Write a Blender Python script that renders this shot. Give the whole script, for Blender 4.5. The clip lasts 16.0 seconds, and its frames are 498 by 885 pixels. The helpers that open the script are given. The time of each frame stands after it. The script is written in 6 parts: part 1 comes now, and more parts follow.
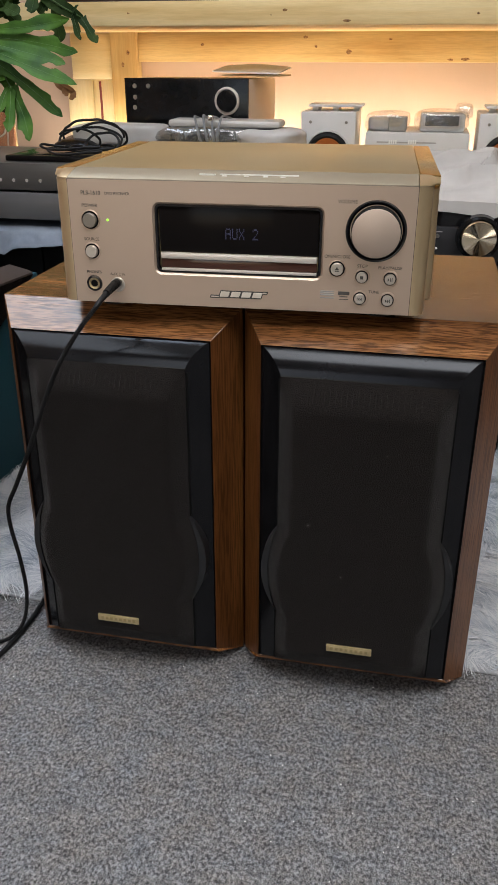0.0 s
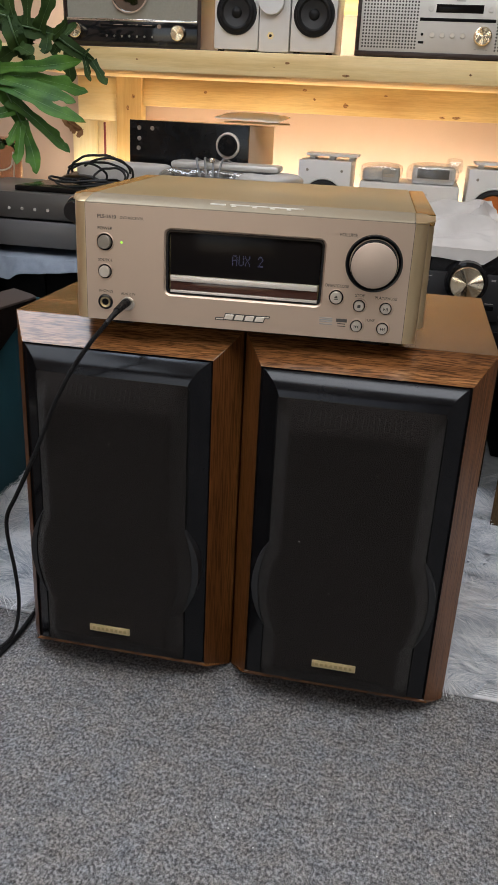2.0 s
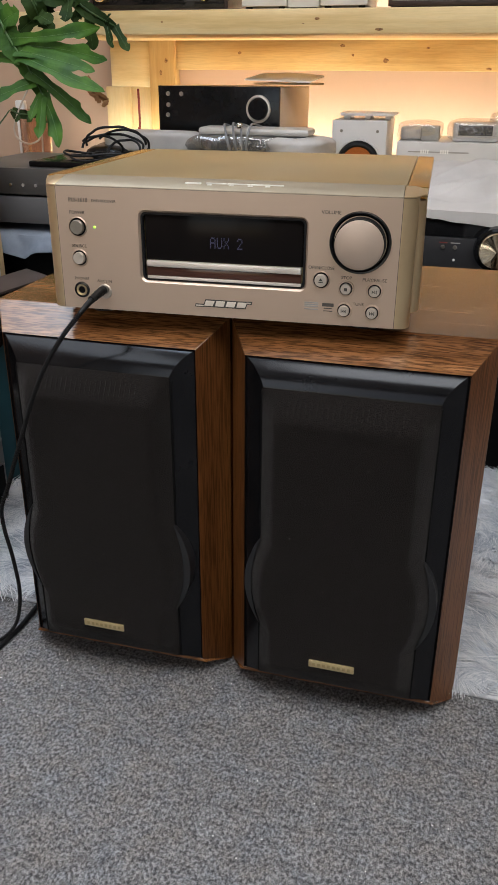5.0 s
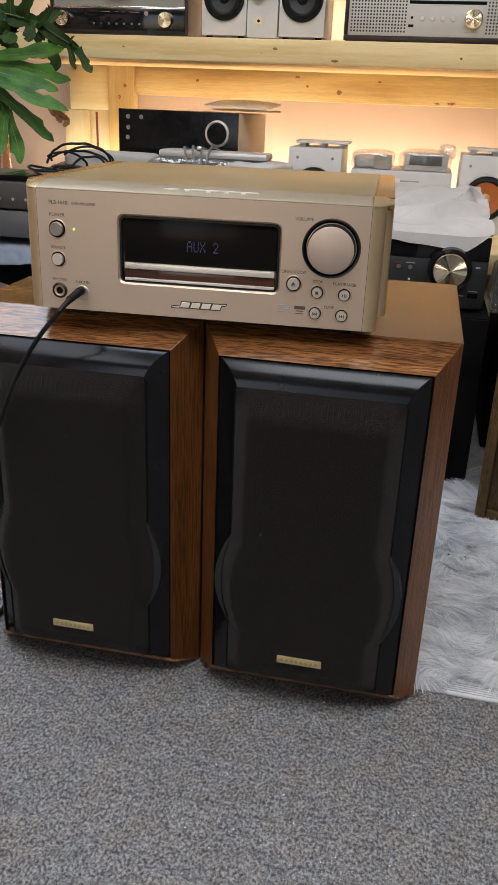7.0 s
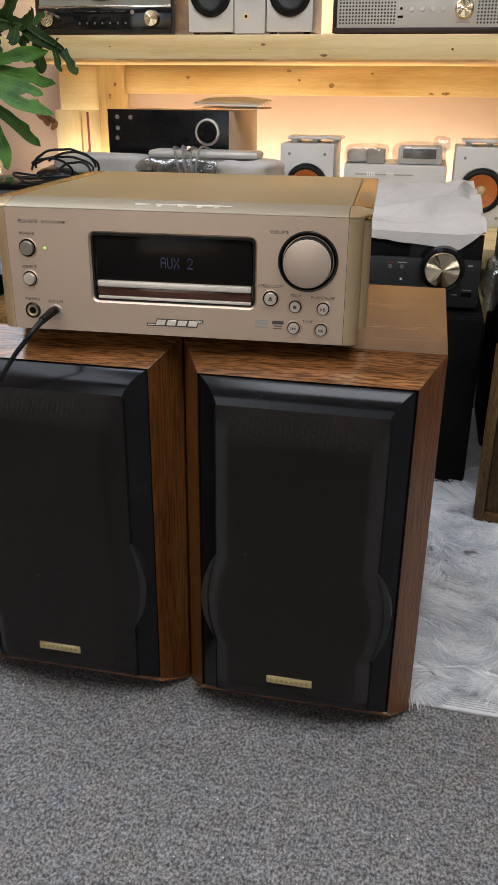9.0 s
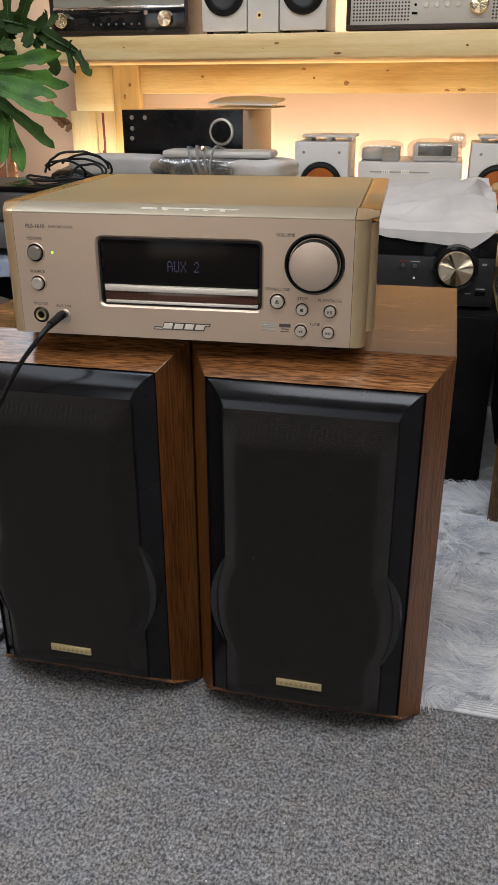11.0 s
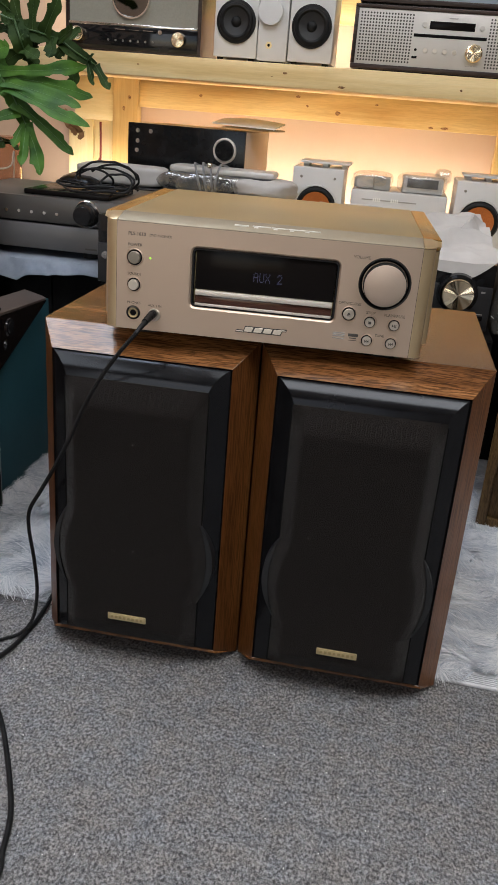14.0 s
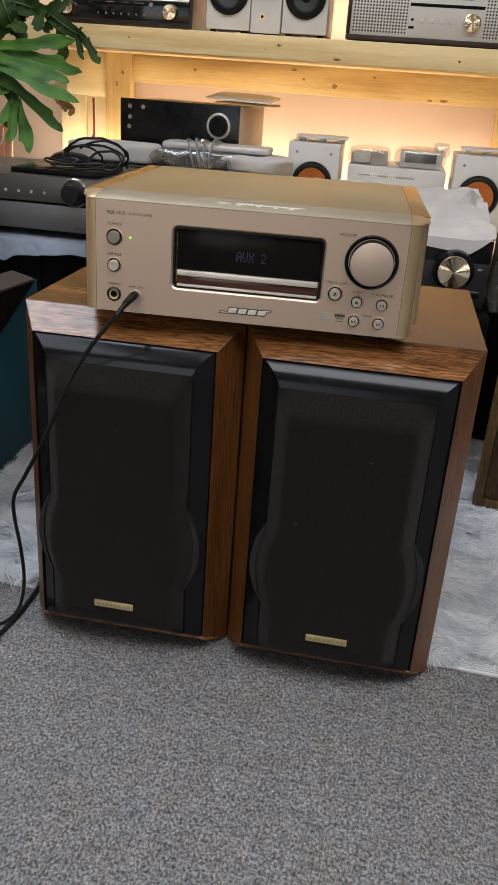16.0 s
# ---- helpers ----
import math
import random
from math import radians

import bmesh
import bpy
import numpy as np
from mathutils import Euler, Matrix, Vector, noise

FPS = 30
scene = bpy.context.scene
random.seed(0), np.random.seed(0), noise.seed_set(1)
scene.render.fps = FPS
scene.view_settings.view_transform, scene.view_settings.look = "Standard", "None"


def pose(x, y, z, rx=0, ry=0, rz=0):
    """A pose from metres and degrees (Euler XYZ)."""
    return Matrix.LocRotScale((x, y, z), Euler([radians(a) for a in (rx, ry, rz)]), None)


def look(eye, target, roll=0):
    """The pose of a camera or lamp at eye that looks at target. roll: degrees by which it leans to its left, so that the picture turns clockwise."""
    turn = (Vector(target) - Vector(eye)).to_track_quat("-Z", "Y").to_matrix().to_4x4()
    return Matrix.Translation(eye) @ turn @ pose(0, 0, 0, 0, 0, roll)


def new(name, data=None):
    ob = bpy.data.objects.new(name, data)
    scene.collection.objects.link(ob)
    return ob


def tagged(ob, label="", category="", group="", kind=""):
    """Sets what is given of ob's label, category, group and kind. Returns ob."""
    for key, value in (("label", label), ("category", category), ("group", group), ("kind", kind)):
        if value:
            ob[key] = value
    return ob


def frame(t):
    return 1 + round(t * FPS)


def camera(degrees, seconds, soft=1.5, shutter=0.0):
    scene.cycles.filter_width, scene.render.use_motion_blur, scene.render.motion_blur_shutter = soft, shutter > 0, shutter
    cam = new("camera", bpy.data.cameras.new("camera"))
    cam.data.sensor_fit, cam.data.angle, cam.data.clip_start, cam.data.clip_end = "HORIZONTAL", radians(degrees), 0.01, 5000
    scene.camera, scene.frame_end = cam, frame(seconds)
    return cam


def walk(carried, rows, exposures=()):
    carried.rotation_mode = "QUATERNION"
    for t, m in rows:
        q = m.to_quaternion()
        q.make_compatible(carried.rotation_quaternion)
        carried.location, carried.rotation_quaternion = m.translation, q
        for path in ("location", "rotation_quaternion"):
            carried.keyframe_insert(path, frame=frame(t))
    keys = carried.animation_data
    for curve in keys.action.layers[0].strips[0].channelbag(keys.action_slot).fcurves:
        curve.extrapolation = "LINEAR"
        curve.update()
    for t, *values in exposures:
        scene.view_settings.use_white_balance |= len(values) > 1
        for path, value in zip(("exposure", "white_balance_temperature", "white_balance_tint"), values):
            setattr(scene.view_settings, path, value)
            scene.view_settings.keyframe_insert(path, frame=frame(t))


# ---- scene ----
cam = camera(34.3, 16.0)
PATH = [
    (0, (0.021, -0.048, 0.613), (-0.346, 1.721, -0.245), 0.1),
    (0.5, (0.025, -0.047, 0.617), (-0.348, 1.73, -0.222), -0.2),
    (1, (0.02, -0.044, 0.613), (-0.337, 1.741, -0.217), 0.4),
    (1.5, (0.012, -0.074, 0.602), (-0.332, 1.726, -0.199), 1.8),
    (2, (0.015, -0.092, 0.603), (-0.318, 1.729, -0.154), 2.9),
    (2.5, (0.014, -0.094, 0.601), (-0.332, 1.731, -0.138), 3.3),
    (3, (0.014, -0.095, 0.602), (-0.34, 1.731, -0.134), 3.6),
    (3.5, (0.012, -0.092, 0.598), (-0.38, 1.718, -0.157), 3.2),
    (3.8, (0.037, -0.056, 0.619), (-0.418, 1.719, -0.184), 1.5),
    (4, (0.065, -0.028, 0.63), (-0.415, 1.729, -0.197), 0.6),
    (4.2, (0.084, -0.014, 0.629), (-0.419, 1.725, -0.222), -0.2),
    (6.3, (0.055, -0.068, 0.586), (-0.327, 1.727, -0.209), 2.3),
    (6.5, (0.054, -0.071, 0.585), (-0.315, 1.731, -0.199), 2.5),
    (7, (0.061, -0.065, 0.597), (-0.298, 1.743, -0.179), 2.3),
    (7.5, (0.074, -0.06, 0.612), (-0.269, 1.753, -0.162), 1.7),
    (8, (0.073, -0.051, 0.609), (-0.283, 1.754, -0.175), 1.0),
    (8.5, (0.077, -0.041, 0.611), (-0.295, 1.758, -0.181), 0.7),
    (10.8, (0.087, -0.024, 0.618), (-0.32, 1.762, -0.186), -0.1),
    (11, (0.09, -0.028, 0.618), (-0.336, 1.754, -0.185), -0.2),
    (11.5, (0.087, -0.033, 0.614), (-0.383, 1.733, -0.198), -0.1),
    (12, (0.078, -0.053, 0.614), (-0.354, 1.726, -0.19), 0.8),
    (12.2, (0.041, -0.087, 0.62), (-0.38, 1.696, -0.183), 1.3),
    (12.5, (-0.017, -0.143, 0.641), (-0.441, 1.647, -0.144), 1.8),
    (13, (-0.03, -0.161, 0.646), (-0.396, 1.651, -0.116), 3.3),
    (13.5, (-0.02, -0.17, 0.643), (-0.335, 1.657, -0.107), 4.2),
    (14, (-0.018, -0.152, 0.633), (-0.287, 1.675, -0.135), 4.6),
    (14.5, (-0.013, -0.141, 0.633), (-0.256, 1.681, -0.156), 4.5),
    (15, (-0.011, -0.138, 0.633), (-0.251, 1.678, -0.169), 4.4),
    (15.5, (-0.008, -0.131, 0.629), (-0.259, 1.68, -0.18), 4.4),
    (16, (-0.002, -0.129, 0.632), (-0.275, 1.676, -0.185), 4.1),
]
walk(cam, [(t, look(eye, target, roll)) for t, eye, target, roll in PATH],
     [(0, 0.12), (1, 0.12), (2.5, 0.05), (3.2, 0.06), (4, 0.13), (7, 0.13), (8.5, 0.10), (12, 0.13), (13.5, 0.12), (14.5, 0.08), (16, 0.06)])

# ---- light ----
world = bpy.data.worlds.new("world")
scene.world = world
world.use_nodes = True
wbg = world.node_tree.nodes["Background"]
wsky = world.node_tree.nodes.new("ShaderNodeTexSky")
wsky.sky_type, wsky.sun_disc = "NISHITA", False
wsky.sun_elevation, wsky.sun_rotation = radians(35), radians(200)
world.node_tree.links.new(wsky.outputs[0], wbg.inputs[0])
wbg.inputs[1].default_value = 0.1


def area_lamp(name, m, sx, sy, watts, colour, spread=180):
    la = bpy.data.lights.new(name, "AREA")
    la.shape, la.size, la.size_y, la.energy, la.color = "RECTANGLE", sx, sy, watts, colour
    la.spread = radians(spread)
    ob = new(name, la)
    ob.matrix_world = m
    return ob


COOL, WARM = (0.82, 0.91, 1.0), (1.0, 0.955, 0.85)
PANEL = (0.968, 0.935, 0.918)
DAYPANEL = (0.66, 0.80, 1.0)
area_lamp("door_daylight", look((-1.0, -2.42, 1.15), (-0.6, 0.5, 0.6)), 0.95, 1.9, 4.5, COOL)
area_lamp("ceiling_panel_light", look((-1.44, 1.20, 2.53), (-1.44, 1.201, 0)), 0.62, 0.90, 3.7, DAYPANEL, 100)
area_lamp("ceiling_panel_light", look((-0.90, 0.95, 2.53), (-0.90, 0.951, 0)), 0.30, 1.40, 3.2, DAYPANEL, 100)
area_lamp("ceiling_panel_light", look((-1.44, -0.70, 2.53), (-1.44, -0.699, 0)), 0.62, 2.30, 2.5, DAYPANEL)
area_lamp("ceiling_panel_light", look((0.70, -0.35, 2.53), (0.70, -0.349, 0)), 2.5, 1.2, 46, PANEL)
area_lamp("led_glow_lower", look((-0.36, 2.30, 0.345), (-0.36, 2.40, 0.45)), 1.36, 0.02, 4.8, WARM)
area_lamp("led_glow_upper", look((-0.36, 2.30, 0.745), (-0.36, 2.40, 1.0)), 1.36, 0.02, 3.7, WARM)


# ---- materials ----
def mat(name, a, b=None, scale=40.0, rough=0.5, metal=0.0, bump=0.0, bscale=300.0, fine=0.0, stretch=(1, 1, 1),
        emit=None, power=0.0, rvar=0.08, coat=0.0, trans=0.0, ior=1.45, isl=0.0, sheen=0.0, alpha=1.0, spin="", glint=(1, 1, 1)):
    """Two tones mixed by coarse and fine noise, a bump and an uneven roughness."""
    m = bpy.data.materials.new(name)
    m.use_nodes = True
    nt = m.node_tree
    n, lk = nt.nodes, nt.links
    p = n["Principled BSDF"]
    b = b or a
    tc = n.new("ShaderNodeTexCoord")
    mp = n.new("ShaderNodeMapping")
    mp.inputs["Scale"].default_value = stretch
    lk.new(tc.outputs["Object"], mp.inputs["Vector"])
    n1 = n.new("ShaderNodeTexNoise")
    n1.inputs["Scale"].default_value, n1.inputs["Detail"].default_value = scale, 5
    lk.new(mp.outputs[0], n1.inputs["Vector"])
    mix = n.new("ShaderNodeMix")
    mix.data_type = "RGBA"
    mix.inputs["A"].default_value, mix.inputs["B"].default_value = (*a, 1), (*b, 1)
    r = n.new("ShaderNodeMapRange")
    r.inputs[1].default_value, r.inputs[2].default_value = 0.32, 0.68
    lk.new(n1.outputs[0], r.inputs[0])
    fac = r.outputs[0]
    if fine:
        n2 = n.new("ShaderNodeTexNoise")
        n2.inputs["Scale"].default_value, n2.inputs["Detail"].default_value = scale * 14, 3
        lk.new(mp.outputs[0], n2.inputs["Vector"])
        mm = n.new("ShaderNodeMath")
        mm.operation = "MULTIPLY_ADD"
        mm.inputs[1].default_value, mm.inputs[2].default_value = fine, -fine / 2
        lk.new(n2.outputs[0], mm.inputs[0])
        ad = n.new("ShaderNodeMath")
        ad.operation, ad.use_clamp = "ADD", True
        lk.new(fac, ad.inputs[0])
        lk.new(mm.outputs[0], ad.inputs[1])
        fac = ad.outputs[0]
    if isl:
        gi = n.new("ShaderNodeNewGeometry")
        mi = n.new("ShaderNodeMix")
        mi.inputs["Factor"].default_value = isl
        lk.new(fac, mi.inputs["A"])
        lk.new(gi.outputs["Random Per Island"], mi.inputs["B"])
        fac = mi.outputs["Result"]
    lk.new(fac, mix.inputs["Factor"])
    lk.new(mix.outputs["Result"], p.inputs["Base Color"])
    rr = n.new("ShaderNodeMapRange")
    rr.inputs[3].default_value, rr.inputs[4].default_value = max(0.02, rough - rvar), min(1, rough + rvar)
    lk.new(n1.outputs[0], rr.inputs[0])
    lk.new(rr.outputs[0], p.inputs["Roughness"])
    p.inputs["Metallic"].default_value = metal
    p.inputs["IOR"].default_value = ior
    p.inputs["Specular Tint"].default_value = (*glint, 1)
    p.inputs["Coat Weight"].default_value = coat
    p.inputs["Coat Roughness"].default_value = 0.12
    p.inputs["Transmission Weight"].default_value = trans
    p.inputs["Sheen Weight"].default_value = sheen
    p.inputs["Alpha"].default_value = alpha
    if spin:
        tg = n.new("ShaderNodeTangent")
        tg.direction_type, tg.axis = "RADIAL", spin
        p.inputs["Anisotropic"].default_value = 0.92
        lk.new(tg.outputs[0], p.inputs["Tangent"])
    if bump:
        nb = n.new("ShaderNodeTexNoise")
        nb.inputs["Scale"].default_value, nb.inputs["Detail"].default_value = bscale, 3
        lk.new(mp.outputs[0], nb.inputs["Vector"])
        bp = n.new("ShaderNodeBump")
        bp.inputs["Strength"].default_value, bp.inputs["Distance"].default_value = bump, 0.002
        lk.new(nb.outputs[0], bp.inputs["Height"])
        lk.new(bp.outputs[0], p.inputs["Normal"])
    if emit:
        p.inputs["Emission Color"].default_value = (*emit, 1)
        p.inputs["Emission Strength"].default_value = power
    return m


def wood(name, dark, mid, light, axis, rough, ring=9.0, pore=0.35, coat=0.0, ior=1.45, relief=0.25, fine=0.5, run=0.06, fine_pore=75):
    """Veneer or planed timber with the grain along one axis (0 x, 1 y, 2 z)."""
    m = bpy.data.materials.new(name)
    m.use_nodes = True
    nt = m.node_tree
    n, lk = nt.nodes, nt.links
    p = n["Principled BSDF"]
    tc = n.new("ShaderNodeTexCoord")
    oi = n.new("ShaderNodeObjectInfo")
    ofs = n.new("ShaderNodeVectorMath")
    ofs.operation = "MULTIPLY_ADD"
    lk.new(oi.outputs["Random"], ofs.inputs[0])
    ofs.inputs[1].default_value = (3.1, 5.7, 4.3)
    lk.new(tc.outputs["Object"], ofs.inputs[2])

    def stretched(along, across):
        mp = n.new("ShaderNodeMapping")
        s = [across] * 3
        s[axis] = along
        mp.inputs["Scale"].default_value = s
        lk.new(ofs.outputs[0], mp.inputs["Vector"])
        return mp.outputs[0]

    def noise_of(vec, scale, detail, dist=0.0):
        t = n.new("ShaderNodeTexNoise")
        t.inputs["Scale"].default_value, t.inputs["Detail"].default_value, t.inputs["Distortion"].default_value = scale, detail, dist
        lk.new(vec, t.inputs["Vector"])
        return t.outputs[0]
    big = noise_of(stretched(0.12, 1.0), ring, 4, 1.2)
    pores = noise_of(stretched(run, 1.0), ring * fine_pore, 3)
    streak = noise_of(stretched(0.03, 1.0), ring * 12, 4)
    ramp = n.new("ShaderNodeValToRGB")
    e = ramp.color_ramp.elements
    e[0].position, e[0].color = 0.36, (*dark, 1)
    e[1].position, e[1].color = 0.64, (*light, 1)
    k = e.new(0.5)
    k.color = (*mid, 1)
    mixf = n.new("ShaderNodeMix")
    mixf.inputs["Factor"].default_value = fine
    lk.new(big, mixf.inputs["A"])
    lk.new(streak, mixf.inputs["B"])
    lk.new(mixf.outputs["Result"], ramp.inputs[0])
    pr = n.new("ShaderNodeMapRange")
    pr.inputs[1].default_value, pr.inputs[2].default_value = 0.40, 0.56
    pr.inputs[3].default_value, pr.inputs[4].default_value = 1 - pore, 1.0
    lk.new(pores, pr.inputs[0])
    mul = n.new("ShaderNodeMix")
    mul.data_type, mul.blend_type = "RGBA", "MULTIPLY"
    mul.inputs["Factor"].default_value = 1
    lk.new(ramp.outputs[0], mul.inputs["A"])
    lk.new(pr.outputs[0], mul.inputs["B"])
    lk.new(mul.outputs["Result"], p.inputs["Base Color"])
    rr = n.new("ShaderNodeMapRange")
    rr.inputs[3].default_value, rr.inputs[4].default_value = rough - 0.06, rough + 0.08
    p.inputs["IOR"].default_value = ior
    lk.new(streak, rr.inputs[0])
    lk.new(rr.outputs[0], p.inputs["Roughness"])
    p.inputs["Coat Weight"].default_value = coat
    p.inputs["Coat Roughness"].default_value = 0.2
    bp = n.new("ShaderNodeBump")
    bp.inputs["Strength"].default_value, bp.inputs["Distance"].default_value = relief, 0.0008
    sp = n.new("ShaderNodeMapRange")
    sp.inputs[1].default_value, sp.inputs[2].default_value = 0.38, 0.58
    sp.inputs[3].default_value, sp.inputs[4].default_value = 0.5 * (1 - 0.45 * pore), 0.5 * (1 + 0.15 * pore)
    lk.new(pores, sp.inputs[0])
    lk.new(sp.outputs[0], p.inputs["Specular IOR Level"])
    lk.new(pores, bp.inputs["Height"])
    lk.new(bp.outputs[0], p.inputs["Normal"])
    return m


def carpet_material():
    m = bpy.data.materials.new("grey_carpet")
    m.use_nodes = True
    nt = m.node_tree
    n, lk = nt.nodes, nt.links
    p = n["Principled BSDF"]
    tc = n.new("ShaderNodeTexCoord")

    def tex(scale, stretch, detail, rough=0.6):
        mp = n.new("ShaderNodeMapping")
        mp.inputs["Scale"].default_value = stretch
        mp.inputs["Rotation"].default_value = (0, 0, radians(4))
        lk.new(tc.outputs["Object"], mp.inputs["Vector"])
        t = n.new("ShaderNodeTexNoise")
        t.inputs["Scale"].default_value, t.inputs["Detail"].default_value, t.inputs["Roughness"].default_value = scale, detail, rough
        lk.new(mp.outputs[0], t.inputs["Vector"])
        return t.outputs[0]
    dash = tex(350, (1.0, 0.76, 1), 2.5)
    fibre = tex(820, (1.0, 0.8, 1), 2)
    blotch = tex(30, (1, 1, 1), 5, 0.7)
    fluff = tex(110, (0.9, 1.0, 1), 4)
    add = n.new("ShaderNodeMath")
    add.operation = "MULTIPLY_ADD"
    add.inputs[1].default_value = 0.60
    lk.new(fibre, add.inputs[0])
    lk.new(dash, add.inputs[2])
    add2 = n.new("ShaderNodeMath")
    add2.operation = "MULTIPLY_ADD"
    add2.inputs[1].default_value = 0.34
    lk.new(fluff, add2.inputs[0])
    lk.new(add.outputs[0], add2.inputs[2])
    nrm = n.new("ShaderNodeMapRange")
    nrm.inputs[1].default_value, nrm.inputs[2].default_value = 0.755, 1.185
    lk.new(add2.outputs[0], nrm.inputs[0])
    ramp = n.new("ShaderNodeValToRGB")
    e = ramp.color_ramp.elements
    e[0].position, e[0].color = 0.08, (0.052, 0.051, 0.053, 1)
    e[1].position, e[1].color = 0.95, (0.315, 0.312, 0.310, 1)
    k = e.new(0.5)
    k.color = (0.156, 0.154, 0.154, 1)
    lk.new(nrm.outputs[0], ramp.inputs[0])
    br = n.new("ShaderNodeMapRange")
    br.inputs[1].default_value, br.inputs[2].default_value, br.inputs[3].default_value, br.inputs[4].default_value = 0.3, 0.7, 0.86, 1.13
    lk.new(blotch, br.inputs[0])
    mul = n.new("ShaderNodeMix")
    mul.data_type, mul.blend_type = "RGBA", "MULTIPLY"
    mul.inputs["Factor"].default_value = 1
    lk.new(ramp.outputs[0], mul.inputs["A"])
    lk.new(br.outputs[0], mul.inputs["B"])
    hue = n.new("ShaderNodeMix")
    hue.data_type, hue.blend_type = "RGBA", "MULTIPLY"
    hue.inputs["Factor"].default_value = 1
    tint = n.new("ShaderNodeMix")
    tint.data_type = "RGBA"
    tint.inputs["A"].default_value, tint.inputs["B"].default_value = (1.045, 0.985, 0.925, 1), (0.915, 0.985, 1.075, 1)
    tn = n.new("ShaderNodeMapRange")
    tn.inputs[1].default_value, tn.inputs[2].default_value = 0.35, 0.65
    lk.new(tex(22, (1, 1, 1), 8, 0.85), tn.inputs[0])
    lk.new(tn.outputs[0], tint.inputs["Factor"])
    lk.new(mul.outputs["Result"], hue.inputs["A"])
    lk.new(tint.outputs["Result"], hue.inputs["B"])
    lk.new(hue.outputs["Result"], p.inputs["Base Color"])
    p.inputs["Roughness"].default_value = 0.95
    p.inputs["Specular IOR Level"].default_value = 0.15
    bp = n.new("ShaderNodeBump")
    bp.inputs["Strength"].default_value, bp.inputs["Distance"].default_value = 0.7, 0.003
    lk.new(add2.outputs[0], bp.inputs["Height"])
    lk.new(bp.outputs[0], p.inputs["Normal"])
    return m


CARPET = carpet_material()
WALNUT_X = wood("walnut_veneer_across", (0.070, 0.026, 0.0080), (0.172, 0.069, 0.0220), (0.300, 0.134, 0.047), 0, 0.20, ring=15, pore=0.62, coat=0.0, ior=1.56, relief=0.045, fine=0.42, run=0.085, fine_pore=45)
# Same veneer; the sides' weaker light is put into darker, duller colours.
WALNUT_Z = wood("walnut_veneer_upright_shaded", (0.072, 0.0245, 0.0068), (0.122, 0.0445, 0.0124), (0.175, 0.0690, 0.0200), 2, 0.36, ring=10, pore=0.48, coat=0.0, ior=1.31, relief=0.06, fine=0.22, run=0.045, fine_pore=64)
PINE_X = wood("pine_across", (0.60, 0.41, 0.17), (0.74, 0.56, 0.28), (0.80, 0.65, 0.37), 0, 0.5, ring=9, pore=0.05, fine=0.22)
PINE_Z = wood("pine_upright", (0.60, 0.41, 0.17), (0.74, 0.56, 0.28), (0.80, 0.65, 0.37), 2, 0.5, ring=9, pore=0.05, fine=0.22)
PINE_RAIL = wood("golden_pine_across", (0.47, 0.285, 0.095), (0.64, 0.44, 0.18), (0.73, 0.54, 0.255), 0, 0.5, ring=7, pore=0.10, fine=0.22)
PINE_POST = wood("golden_pine_upright", (0.46, 0.28, 0.095), (0.62, 0.42, 0.175), (0.70, 0.51, 0.245), 2, 0.5, ring=7, pore=0.06, fine=0.18)
OLDWOOD = wood("worn_brown_wood", (0.032, 0.017, 0.006), (0.092, 0.052, 0.017), (0.170, 0.102, 0.034), 2, 0.5, ring=14, pore=0.5, ior=1.35, fine=0.35)
DARKWOOD = wood("dark_stained_wood", (0.016, 0.008, 0.006), (0.03, 0.016, 0.012), (0.05, 0.028, 0.02), 0, 0.35)
WALLPAINT = mat("peach_wall_paint", (0.425, 0.285, 0.205), (0.47, 0.32, 0.235), 3, 0.7, bump=0.1, bscale=200, fine=0.2)
# Same peach paint, lightened to carry some of the shelf strips' glow.
BAYPAINT = mat("peach_wall_paint_led_lit", (0.460, 0.316, 0.220), (0.505, 0.350, 0.248), 3, 0.7, bump=0.1, bscale=200, fine=0.2)
WHITEPAINT = mat("white_wall_paint", (0.74, 0.73, 0.70), (0.80, 0.79, 0.77), 3, 0.7, bump=0.1, bscale=200, fine=0.2)
# For walls out of view: dark colour chosen to cut bounce and reflections.
DIMWALL = mat("unseen_wall_dark_brown", (0.095, 0.075, 0.058), (0.12, 0.095, 0.075), 3, 0.7, bump=0.1, bscale=200, fine=0.2)
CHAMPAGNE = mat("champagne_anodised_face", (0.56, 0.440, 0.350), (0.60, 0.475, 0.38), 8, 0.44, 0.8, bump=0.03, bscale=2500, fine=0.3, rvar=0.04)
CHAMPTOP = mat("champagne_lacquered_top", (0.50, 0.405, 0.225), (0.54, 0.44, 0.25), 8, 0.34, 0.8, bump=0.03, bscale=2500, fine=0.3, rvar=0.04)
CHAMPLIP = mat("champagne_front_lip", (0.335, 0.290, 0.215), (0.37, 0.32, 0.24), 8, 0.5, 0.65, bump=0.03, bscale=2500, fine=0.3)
TRAYLIP = mat("silver_tray_lip", (0.74, 0.68, 0.61), (0.78, 0.72, 0.65), 8, 0.42, 0.55, fine=0.3)
GOLDTRIM = mat("gold_side_trim", (0.72, 0.46, 0.15), (0.77, 0.50, 0.17), 20, 0.24, 0.95, fine=0.2)
PILLAR = mat("brass_tinted_pillar", (0.61, 0.470, 0.285), (0.65, 0.505, 0.310), 20, 0.34, 0.8, fine=0.2)
KNOBFACE = mat("champagne_knob_face", (0.49, 0.392, 0.318), (0.53, 0.425, 0.345), 30, 0.50, 0.6, fine=0.3, rvar=0.03)
